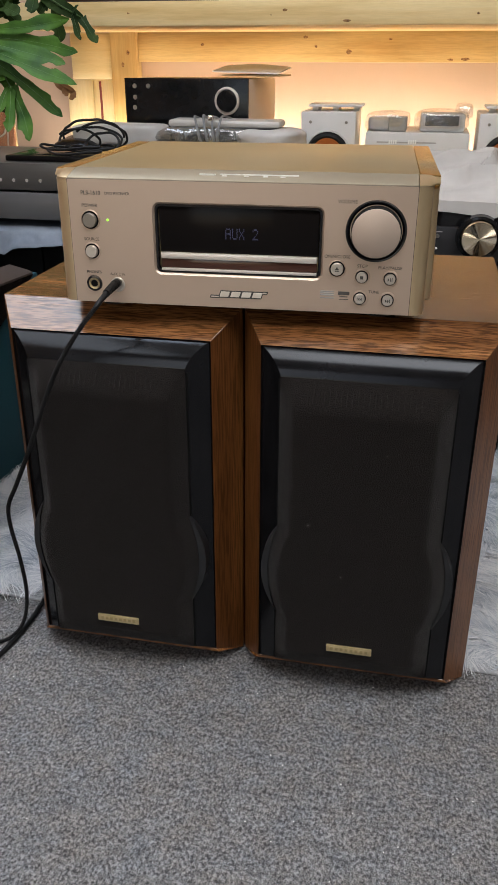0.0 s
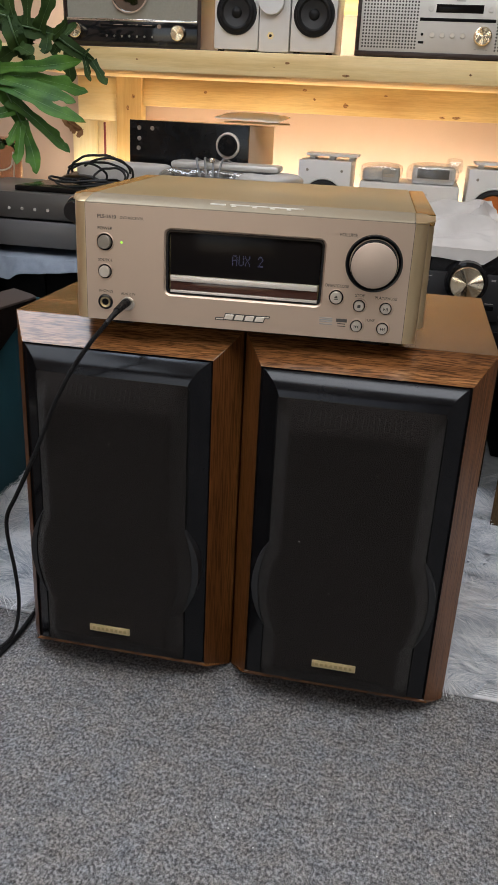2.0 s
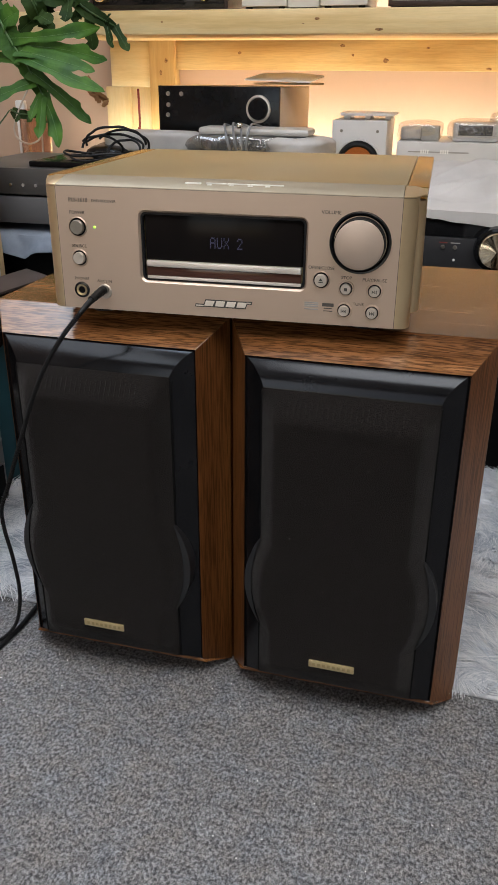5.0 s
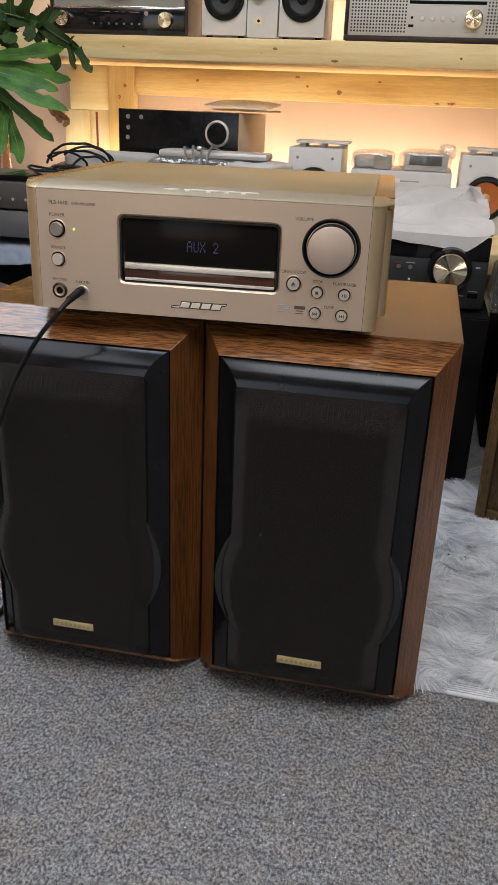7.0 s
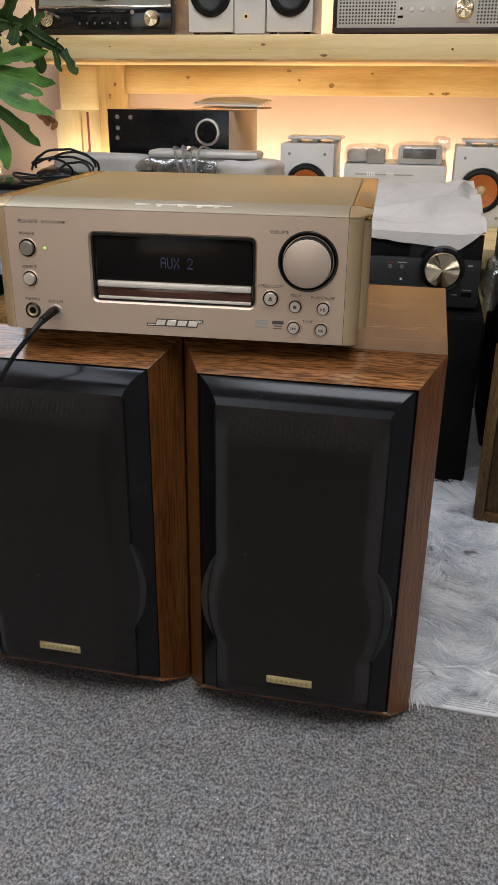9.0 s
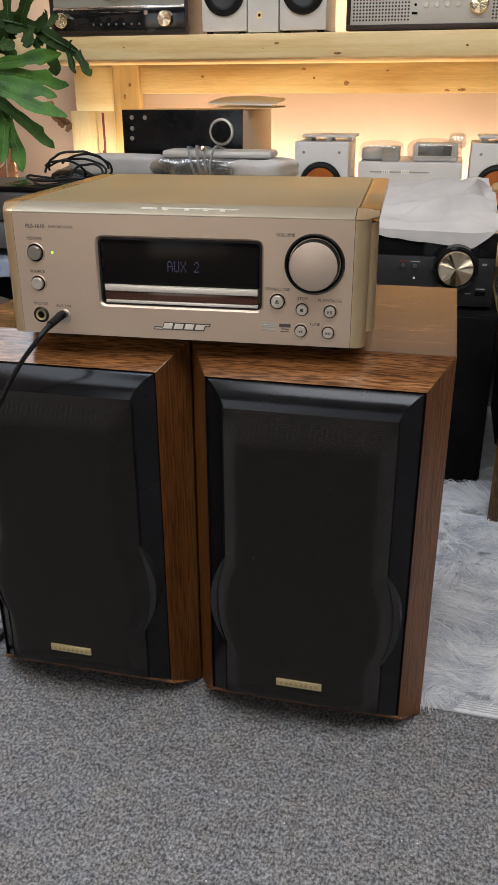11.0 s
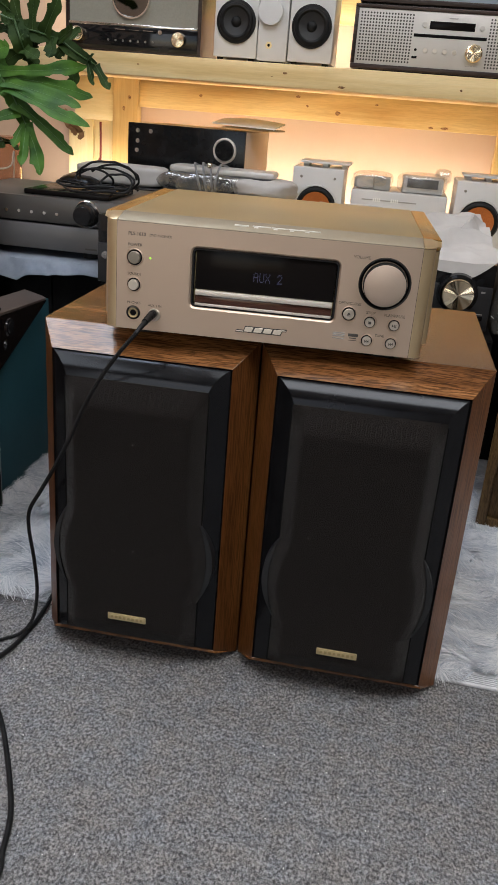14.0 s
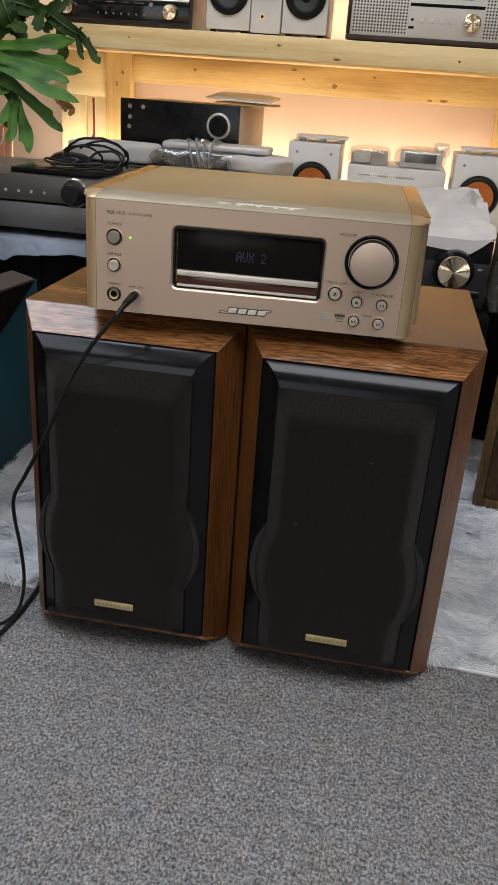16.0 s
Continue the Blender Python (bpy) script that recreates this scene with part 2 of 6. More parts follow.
BUTTON = mat("satin_silver_button", (0.60, 0.56, 0.50), (0.66, 0.61, 0.55), 80, 0.34, 0.8)
BUTTONDARK = mat("satin_grey_button", (0.27, 0.25, 0.22), (0.31, 0.29, 0.255), 80, 0.35, 0.8)
BLACKGLOSS = mat("gloss_black_plastic", (0.008, 0.008, 0.009), (0.012, 0.012, 0.013), 20, 0.08, rvar=0.03)
BLACKGLASS = mat("smoked_display_glass", (0.006, 0.005, 0.005), (0.009, 0.0075, 0.007), 15, 0.14, rvar=0.03, ior=1.16)
BLACKSATIN = mat("satin_black_plastic", (0.005, 0.0054, 0.0062), (0.009, 0.0095, 0.0108), 30, 0.21, bump=0.03, bscale=1500, fine=0.4, ior=1.37, glint=(0.90, 0.95, 1.0))
FRAMEBLACK = mat("moulded_black_frame", (0.0044, 0.0043, 0.0048), (0.0076, 0.0074, 0.0082), 30, 0.17, bump=0.012, bscale=1200, fine=0.4, ior=1.345, glint=(0.88, 0.93, 1.0))
BLACKMATT = mat("matt_black_board", (0.004, 0.004, 0.0044), (0.008, 0.008, 0.0084), 25, 0.6, bump=0.1, bscale=900, fine=0.4, ior=1.14)
CLOTH = mat("black_grille_cloth", (0.0018, 0.0015, 0.0014), (0.0178, 0.0143, 0.0129), 700, 0.6, bump=0.8, bscale=1000, fine=1.8, ior=1.12, rvar=0.05, sheen=0.09)
BROWNGLOSS = mat("brown_gloss_tray_band", (0.060, 0.024, 0.016), (0.080, 0.033, 0.022), 20, 0.14)
CHROME = mat("chrome", (0.78, 0.76, 0.72), (0.82, 0.80, 0.77), 40, 0.12, 1.0, rvar=0.04)
# Gold in the base colour stands in for warm lights mirrored in the metal.
SPUN = mat("spun_metal_knob", (0.90, 0.76, 0.53), (0.95, 0.83, 0.62), 60, 0.24, 1.0, rvar=0.03, spin="Y")
BRASS = mat("brass_badge", (0.72, 0.57, 0.30), (0.80, 0.65, 0.37), 150, 0.32, 0.85, fine=0.4)
DARKMIRROR = mat("dark_mirror", (0.22, 0.215, 0.20), (0.26, 0.25, 0.235), 8, 0.06, 1.0, rvar=0.03)
BRASSDARK = mat("dull_brass_mark", (0.58, 0.45, 0.22), (0.64, 0.50, 0.26), 150, 0.45, 0.85)
GOLDJACK = mat("gold_plated_jack", (0.56, 0.45, 0.27), (0.62, 0.50, 0.31), 60, 0.3, 0.95)
INK = mat("dark_grey_print", (0.05, 0.045, 0.04), (0.07, 0.065, 0.06), 100, 0.6)
MARKFACE = mat("cream_metal_mark", (0.68, 0.62, 0.53), (0.74, 0.68, 0.59), 100, 0.4, 0.35)
PALEMARK = mat("pale_mark", (0.75, 0.74, 0.70), (0.80, 0.79, 0.75), 100, 0.4)
GREYMARK = mat("grey_mark", (0.30, 0.29, 0.27), (0.36, 0.35, 0.33), 100, 0.5)
DIGITS = mat("display_digits", (0.03, 0.03, 0.05), None, 20, 0.4, emit=(0.36, 0.37, 0.85), power=0.06)
DIODE = mat("power_diode", (0.20, 0.55, 0.05), None, 20, 0.3, emit=(0.34, 0.85, 0.05), power=1.6)
RECESS = mat("satin_dark_grey_recess", (0.011, 0.0115, 0.013), (0.016, 0.0165, 0.018), 30, 0.45)
MINIGREY = mat("dull_grey_moulding", (0.075, 0.075, 0.077), (0.115, 0.115, 0.117), 12, 0.40, fine=0.3)
MINIPALE = mat("pale_grey_moulding", (0.22, 0.22, 0.215), (0.30, 0.30, 0.29), 12, 0.36, fine=0.3)
DARKPANEL = mat("brown_black_panel", (0.006, 0.004, 0.0035), (0.010, 0.007, 0.006), 10, 0.20, fine=0.3)
BROWNTOP = mat("brown_satin_top", (0.045, 0.033, 0.028), (0.062, 0.046, 0.039), 14, 0.4, fine=0.3)
CORD = mat("black_braided_cord", (0.004, 0.004, 0.0045), (0.014, 0.014, 0.015), 700, 0.5, bump=0.8, bscale=1600, fine=0.8, ior=1.32)
GREYCORD = mat("grey_cable", (0.16, 0.165, 0.17), (0.24, 0.245, 0.25), 100, 0.35)
WHITECAB = mat("white_lacquered_cabinet", (0.56, 0.555, 0.55), (0.62, 0.615, 0.61), 12, 0.35, fine=0.2)
SILVERFACE = mat("silver_face", (0.50, 0.48, 0.455), (0.56, 0.54, 0.51), 12, 0.4, 0.3, fine=0.2)
BLUEFACE = mat("blue_grey_face", (0.30, 0.37, 0.45), (0.35, 0.42, 0.50), 12, 0.4, 0.3, fine=0.2)
GREYMETAL = mat("grey_brushed_panel", (0.074, 0.069, 0.066), (0.108, 0.101, 0.096), 10, 0.32, 0.5, fine=0.5, stretch=(0.1, 1, 1))
DARKMETAL = mat("dark_grey_panel", (0.024, 0.024, 0.026), (0.036, 0.037, 0.040), 14, 0.38, 0.2, fine=0.4)
TUNERGREY = mat("blue_grey_brushed_panel", (0.106, 0.104, 0.107), (0.140, 0.138, 0.142), 10, 0.36, 0.4, fine=0.5, stretch=(0.1, 1, 1))
GREYGREEN = mat("grey_speaker_cloth", (0.235, 0.222, 0.185), (0.265, 0.25, 0.21), 260, 0.75, bump=0.4, bscale=1500, fine=0.4)
ORANGECONE = mat("orange_woven_cone", (0.36, 0.095, 0.018), (0.46, 0.14, 0.03), 300, 0.45, fine=0.6)
BLACKRUBBER = mat("black_rubber", (0.006, 0.006, 0.0065), (0.012, 0.012, 0.0125), 60, 0.45, fine=0.4, ior=1.26)
CONE = mat("dark_grey_cone", (0.007, 0.0072, 0.008), (0.012, 0.0125, 0.0135), 80, 0.5)
TEAL = mat("dark_teal_board", (0.014, 0.056, 0.073), (0.019, 0.070, 0.089), 10, 0.7, fine=0.4, ior=1.3)
CARTON = mat("kraft_cardboard", (0.43, 0.30, 0.155), (0.50, 0.36, 0.195), 25, 0.75, bump=0.1, bscale=400, fine=0.4)
CARTONWHITE = mat("white_printed_cardboard", (0.50, 0.475, 0.46), (0.55, 0.525, 0.51), 12, 0.55, bump=0.05, bscale=300, fine=0.3)
PAPER = mat("white_wrapping_foam", (0.42, 0.40, 0.385), (0.49, 0.47, 0.45), 18, 0.75, bump=0.06, bscale=90, fine=0.2)
SHEET = mat("blue_white_cloth", (0.14, 0.165, 0.21), (0.23, 0.26, 0.31), 20, 0.8, bump=0.25, bscale=500, fine=0.3)


def film_material(name, glint, relief, haze):
    """Clear crumpled film: mostly see-through, with sharp glints."""
    m = bpy.data.materials.new(name)
    m.use_nodes = True
    n, lk = m.node_tree.nodes, m.node_tree.links
    gl, tr, mx = n.new("ShaderNodeBsdfGlossy"), n.new("ShaderNodeBsdfTransparent"), n.new("ShaderNodeMixShader")
    gl.inputs["Roughness"].default_value = 0.12
    tr.inputs["Color"].default_value = (0.93, 0.93, 0.92, 1)
    mx.inputs[0].default_value = glint
    tc, nb, bp = n.new("ShaderNodeTexCoord"), n.new("ShaderNodeTexNoise"), n.new("ShaderNodeBump")
    nb.inputs["Scale"].default_value, nb.inputs["Detail"].default_value = 75, 4
    bp.inputs["Strength"].default_value, bp.inputs["Distance"].default_value = relief, 0.004
    lk.new(tc.outputs["Object"], nb.inputs["Vector"])
    lk.new(nb.outputs[0], bp.inputs["Height"])
    lk.new(bp.outputs[0], gl.inputs["Normal"])
    lk.new(tr.outputs[0], mx.inputs[1])
    lk.new(gl.outputs[0], mx.inputs[2])
    hz, df = n.new("ShaderNodeMixShader"), n.new("ShaderNodeBsdfDiffuse")
    df.inputs["Color"].default_value = (0.78, 0.77, 0.75, 1)
    hz.inputs[0].default_value = haze
    lk.new(mx.outputs[0], hz.inputs[1])
    lk.new(df.outputs[0], hz.inputs[2])
    lk.new(hz.outputs[0], n["Material Output"].inputs["Surface"])
    return m


PLASTIC = film_material("clear_wrap", 0.20, 0.8, 0.08)
FOILWRAP = film_material("glinting_wrap", 0.27, 1.0, 0.07)


def fur_material():
    """Fine pale hair that lets light through; each lock has its own tone."""
    m = bpy.data.materials.new("grey_white_fur")
    m.use_nodes = True
    n, lk = m.node_tree.nodes, m.node_tree.links
    df, tl, mx = n.new("ShaderNodeBsdfDiffuse"), n.new("ShaderNodeBsdfTranslucent"), n.new("ShaderNodeMixShader")
    mx.inputs[0].default_value = 0.42
    tc, nz, geo = n.new("ShaderNodeTexCoord"), n.new("ShaderNodeTexNoise"), n.new("ShaderNodeNewGeometry")
    nz.inputs["Scale"].default_value, nz.inputs["Detail"].default_value = 22, 4
    lk.new(tc.outputs["Object"], nz.inputs["Vector"])
    mi = n.new("ShaderNodeMix")
    mi.inputs["Factor"].default_value = 0.36
    lk.new(nz.outputs[0], mi.inputs["A"])
    lk.new(geo.outputs["Random Per Island"], mi.inputs["B"])
    ramp = n.new("ShaderNodeValToRGB")
    e = ramp.color_ramp.elements
    e[0].position, e[0].color = 0.26, (0.44, 0.485, 0.55, 1)
    e[1].position, e[1].color = 0.58, (0.95, 0.955, 0.965, 1)
    lk.new(mi.outputs["Result"], ramp.inputs[0])
    lk.new(ramp.outputs[0], df.inputs["Color"])
    lk.new(ramp.outputs[0], tl.inputs["Color"])
    lk.new(df.outputs[0], mx.inputs[1])
    lk.new(tl.outputs[0], mx.inputs[2])
    lk.new(mx.outputs[0], n["Material Output"].inputs["Surface"])
    return m


FUR = fur_material()
BEIGEBOX = mat("beige_side_panel", (0.50, 0.42, 0.33), (0.56, 0.47, 0.38), 12, 0.6, fine=0.2)
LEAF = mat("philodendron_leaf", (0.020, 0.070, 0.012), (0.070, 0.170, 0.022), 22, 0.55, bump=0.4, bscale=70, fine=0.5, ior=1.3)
# Shade on the inner and rear leaves is put into this darker green.
LEAFDARK = mat("shaded_leaf", (0.012, 0.028, 0.007), (0.034, 0.062, 0.014), 16, 0.62, bump=0.4, bscale=70, fine=0.5, ior=1.2)
DRYLEAF = mat("withered_leaf", (0.16, 0.075, 0.030), (0.28, 0.15, 0.07), 40, 0.7, bump=0.4, bscale=90, fine=0.5, ior=1.2)
LEAFRIB = mat("leaf_midrib", (0.085, 0.17, 0.065), (0.12, 0.22, 0.085), 40, 0.5)
STEM = mat("green_stem", (0.030, 0.070, 0.016), (0.05, 0.10, 0.026), 40, 0.5, fine=0.4)
TERRACOTTA = mat("terracotta", (0.36, 0.15, 0.07), (0.44, 0.20, 0.10), 12, 0.6, fine=0.3)
AMBER = mat("amber_glass", (0.82, 0.64, 0.54), (0.85, 0.68, 0.58), 12, 0.08, rvar=0.02, trans=1.0, ior=1.25)
RUGBACK = mat("rug_backing", (0.44, 0.455, 0.48), (0.58, 0.59, 0.61), 60, 0.9, bump=0.5, bscale=500, fine=0.5)
STITCH = mat("grey_stitching", (0.27, 0.28, 0.30), (0.35, 0.36, 0.38), 60, 0.9)
KNOT = mat("pine_knot", (0.10, 0.038, 0.012), (0.42, 0.23, 0.085), 260, 0.6, fine=0.6)
LEDSTRIP = mat("warm_led_strip", (0.9, 0.8, 0.6), None, 20, 0.4, emit=(1.0, 0.74, 0.42), power=9.0)
LAMPPANEL = mat("lamp_diffuser", (0.9, 0.9, 0.9), None, 20, 0.5, emit=(0.92, 0.96, 1.0), power=3.0)
REDTHREAD = mat("dark_red_cord", (0.16, 0.02, 0.015), (0.22, 0.04, 0.03), 200, 0.7)


# ---- mesh helpers ----
def part(name, bm, material, parent=None, label="", angle=38):
    for f in bm.faces:
        f.smooth = True
    lim = radians(angle)
    for e in bm.edges:
        if len(e.link_faces) == 2 and e.calc_face_angle(0) > lim:
            e.smooth = False
    me = bpy.data.meshes.new(name)
    bm.to_mesh(me)
    bm.free()
    me.materials.append(material)
    ob = new(name, me)
    if parent is not None:
        ob.parent = parent
    if label:
        tagged(ob, label)
    return ob


def thing(name, m, label, category, group="", kind=""):
    ob = new(name)
    ob.empty_display_size = 0.05
    ob.matrix_world = m
    return tagged(ob, label, category, group, kind)


def B():
    return bmesh.new()


def box(bm, x0, x1, y0, y1, z0, z1, bevel=0.0, seg=2):
    r = bmesh.ops.create_cube(bm, size=1, matrix=Matrix.Translation(((x0 + x1) / 2, (y0 + y1) / 2, (z0 + z1) / 2)) @ Matrix.Diagonal((x1 - x0, y1 - y0, z1 - z0, 1)))
    if bevel:
        es = list({e for v in r["verts"] for e in v.link_edges})
        bmesh.ops.bevel(bm, geom=es, offset=bevel, segments=seg, affect="EDGES", profile=0.5)
    return bm


AX = {"z": Matrix.Identity(4), "y": Matrix.Rotation(radians(90), 4, "X"), "x": Matrix.Rotation(radians(90), 4, "Y")}


def lathe(bm, prof, c, axis="y", seg=32, closed=False):
    """Turns (radius, height) points round an axis at c. Along "y" heights run towards -y."""
    m = Matrix.Translation(c) @ AX[axis]
    rows = []
    for r, h in prof:
        if r < 1e-6:
            rows.append([bm.verts.new(m @ Vector((0, 0, h)))])
        else:
            rows.append([bm.verts.new(m @ Vector((r * math.cos(2 * math.pi * i / seg), r * math.sin(2 * math.pi * i / seg), h))) for i in range(seg)])
    for a, b in zip(rows, rows[1:]):
        for i in range(seg):
            j = (i + 1) % seg
            q = [a[i % len(a)], a[j % len(a)], b[j % len(b)], b[i % len(b)]]
            q = list(dict.fromkeys(q))
            if len(q) > 2:
                bm.faces.new(q)
    bmesh.ops.recalc_face_normals(bm, faces=bm.faces)
    return bm


def prism(bm, poly, m):
    """A polygon in x, z with its depth along y: poly rows (x, z), m = (y0, y1)."""
    a = [bm.verts.new((x, m[0], z)) for x, z in poly]
    b = [bm.verts.new((x, m[1], z)) for x, z in poly]
    k = len(poly)
    bm.faces.new(a)
    bm.faces.new(b[::-1])
    for i in range(k):
        bm.faces.new((a[i], b[i], b[(i + 1) % k], a[(i + 1) % k]))
    bmesh.ops.recalc_face_normals(bm, faces=bm.faces)
    return bm


def spline(pts, per=8):
    """Catmull-Rom through the points."""
    p = [Vector(q) for q in pts]
    p = [p[0] * 2 - p[1]] + p + [p[-1] * 2 - p[-2]]
    out = []
    for i in range(1, len(p) - 2):
        for k in range(per):
            t = k / per
            a, b, c, d = p[i - 1], p[i], p[i + 1], p[i + 2]
            out.append(0.5 * (2 * b + (c - a) * t + (2 * a - 5 * b + 4 * c - d) * t * t + (3 * b - a - 3 * c + d) * t ** 3))
    out.append(p[-2])
    return out


def tube(bm, pts, r, seg=8, taper=1.0):
    n = len(pts)
    up = Vector((0.31, 0.2, 0.93))
    rows = []
    for i, q in enumerate(pts):
        d = (pts[min(i + 1, n - 1)] - pts[max(i - 1, 0)]).normalized()
        s = d.cross(up)
        if s.length < 1e-4:
            s = d.cross(Vector((1, 0, 0)))
        s.normalize()
        up = s.cross(d).normalized()
        rad = r * (1 + (taper - 1) * i / max(1, n - 1))
        rows.append([bm.verts.new(q + rad * (math.cos(2 * math.pi * k / seg) * s + math.sin(2 * math.pi * k / seg) * up)) for k in range(seg)])
    for a, b in zip(rows, rows[1:]):
        for k in range(seg):
            bm.faces.new((a[k], a[(k + 1) % seg], b[(k + 1) % seg], b[k]))
    bm.faces.new(rows[0][::-1])
    bm.faces.new(rows[-1])
    bmesh.ops.recalc_face_normals(bm, faces=bm.faces)
    return bm


def lettering(text, size, material, parent, x, y, z, name="lettering", align="CENTER", bold=0.0, squeeze=1.0):
    """Raised print in the built-in font, facing -y."""
    cu = bpy.data.curves.new("print", "FONT")
    cu.body, cu.size, cu.align_x, cu.align_y, cu.extrude, cu.offset = text, size, align, "CENTER", 0.00012, bold
    tmp = new("print", cu)
    me = bpy.data.meshes.new_from_object(tmp.evaluated_get(bpy.context.evaluated_depsgraph_get()))
    bpy.data.objects.remove(tmp)
    me.transform(Matrix.Translation((x, y, z)) @ Matrix.Rotation(radians(90), 4, "X") @ Matrix.Diagonal((squeeze, 1, 1, 1)))
    me.materials.clear()
    me.materials.append(material)
    ob = new(name, me)
    ob.parent = parent
    return ob


def sheet(bm, nx, ny, f, thick=0.0):
    """A grid of points f(u, v), closed with a second side where it has a thickness."""
    def side(dz):
        return [[bm.verts.new(Vector(f(i / nx, j / ny)) + Vector((0, 0, dz))) for i in range(nx + 1)] for j in range(ny + 1)]
    g = side(0)
    for j in range(ny):
        for i in range(nx):
            bm.faces.new((g[j][i], g[j][i + 1], g[j + 1][i + 1], g[j + 1][i]))
    if thick:
        h = side(-thick)
        for j in range(ny):
            for i in range(nx):
                bm.faces.new((h[j][i], h[j + 1][i], h[j + 1][i + 1], h[j][i + 1]))
        for i in range(nx):
            bm.faces.new((g[0][i], h[0][i], h[0][i + 1], g[0][i + 1]))
            bm.faces.new((g[ny][i], g[ny][i + 1], h[ny][i + 1], h[ny][i]))
        for j in range(ny):
            bm.faces.new((g[j][0], g[j + 1][0], h[j + 1][0], h[j][0]))
            bm.faces.new((g[j][nx], h[j][nx], h[j + 1][nx], g[j + 1][nx]))
    bmesh.ops.recalc_face_normals(bm, faces=bm.faces)
    return bm


# ---- the room ----
def structure(name, bm, material, label, category, parent=None):
    return tagged(part(name, bm, material, parent), label, category, kind="structure")


structure("floor", box(B(), -1.8, 2.0, -2.5, 2.5, -0.06, 0.0), CARPET, "mottled grey ribbed needle-felt carpet floor", "floor")
structure("wall_back", box(B(), -1.8, 2.0, 2.42, 2.5, 0.0, 2.6), BAYPAINT, "peach painted shop wall behind the shelves", "wall")
structure("wall_left", box(B(), -1.88, -1.8, -2.5, 2.5, 0.0, 2.6), WALLPAINT, "peach painted side wall of the shop", "wall")
structure("wall_right", box(B(), 2.0, 2.08, -2.5, 2.5, 0.0, 2.6), DIMWALL, "unseen side wall, coloured dark brown to cut bounce and reflections", "wall")
bm = box(B(), -1.8, -1.5, -2.58, -2.5, 0, 2.6)
box(bm, 0.1, 2.0, -2.58, -2.5, 0, 2.6)
box(bm, -1.5, 0.1, -2.58, -2.5, 2.15, 2.6)
structure("wall_front", bm, DIMWALL, "unseen front wall with open doorway, coloured dark brown to cut bounce", "wall")
structure("ceiling", box(B(), -1.88, 2.08, -2.58, 2.5, 2.6, 2.68), WHITEPAINT, "plain white painted ceiling", "ceiling")

rl = random.Random(12)
bm = B()
for i in range(150):
    x, y, a = rl.uniform(-0.6, 0.4), rl.uniform(0.05, 0.66), rl.uniform(0, 3.1)
    l, w = rl.uniform(0.0006, 0.0017), rl.uniform(0.0003, 0.0007)
    bmesh.ops.create_cube(bm, size=1, matrix=Matrix.Translation((x, y, 0.0004)) @ Matrix.Rotation(a, 4, "Z") @ Matrix.Diagonal((l, w, 0.0007, 1)))
tagged(part("lint", bm, WHITEPAINT), "tiny white lint specks scattered on the carpet", "lint", kind="stuff")


def ceiling_light(x, y, w, d=0.29):
    t = thing("ceiling_light", pose(x, y, 2.6), "flat white rectangular ceiling light panel", "ceiling light", "ceiling lights")
    bm = box(B(), -w - 0.02, w + 0.02, -d - 0.02, -d, -0.05, 0.0, 0.002)
    box(bm, -w - 0.02, w + 0.02, d, d + 0.02, -0.05, 0.0, 0.002)
    box(bm, -w - 0.02, -w, -d + 0.002, d - 0.002, -0.05, 0.0, 0.002)
    box(bm, w, w + 0.02, -d + 0.002, d - 0.002, -0.05, 0.0, 0.002)
    part("frame", bm, WHITECAB, t)
    part("diffuser", box(B(), -w + 0.002, w - 0.002, -d + 0.002, d - 0.002, -0.03, -0.004), LAMPPANEL, t)


ceiling_light(-1.44, 1.20, 0.32, 0.46)
ceiling_light(-0.90, 0.95, 0.16, 0.71)
ceiling_light(-1.44, -0.70, 0.32, 1.16)
ceiling_light(0.70, -0.35, 1.27, 0.62)


# ---- pine shelving against the back wall ----
def plank(name, x0, x1, y0, y1, z0, z1, material, parent):
    return part(name, box(B(), x0, x1, y0, y1, z0, z1, 0.002), material, parent)


shelving = thing("shelving_unit", pose(0, 0, 0), "knotty pine shelving with a warm light strip behind each shelf", "shelving", kind="structure")
# One shelf split in two: darker rear colour dims its overlit underside.
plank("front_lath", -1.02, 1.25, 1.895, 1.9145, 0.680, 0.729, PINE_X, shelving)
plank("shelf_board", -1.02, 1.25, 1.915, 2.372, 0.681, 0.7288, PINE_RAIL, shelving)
# Added strip closes the rear gap against light leaking from the light strip.
plank("shelf_back_strip", -0.243, 1.25, 2.3735, 2.3915, 0.690, 0.715, PINE_X, shelving)
plank("counter_board", -1.02, 1.25, 1.66, 2.372, 0.290, 0.330, PINE_X, shelving)
plank("apron", -1.02, 1.25, 1.70, 1.725, 0.17, 0.288, PINE_X, shelving)
for x in (-0.97, -0.1, 0.8):
    plank("leg", x, x + 0.07, 1.73, 1.80, 0.0, 0.288, PINE_Z, shelving)
plank("rail", -0.8095, 0.2495, 2.392, 2.418, 0.606, 0.693, PINE_RAIL, shelving)
plank("rail", -0.8095, 0.2495, 2.392, 2.418, 0.862, 0.975, PINE_RAIL, shelving)
plank("post", -0.888, -0.810, 2.375, 2.418, 0.0, 1.6, PINE_POST, shelving)
plank("post", 0.250, 0.345, 2.375, 2.418, 0.0, 1.6, PINE_POST, shelving)
plank("panel", -1.010, -0.8885, 2.380, 2.418, 0.560, 0.6795, PINE_X, shelving)
plank("panel", -0.951, -0.8885, 2.388, 2.418, 0.0, 0.5595, PINE_Z, shelving)
plank("panel", -1.030, -0.9515, 2.380, 2.418, 0.0, 0.5595, PINE_Z, shelving)
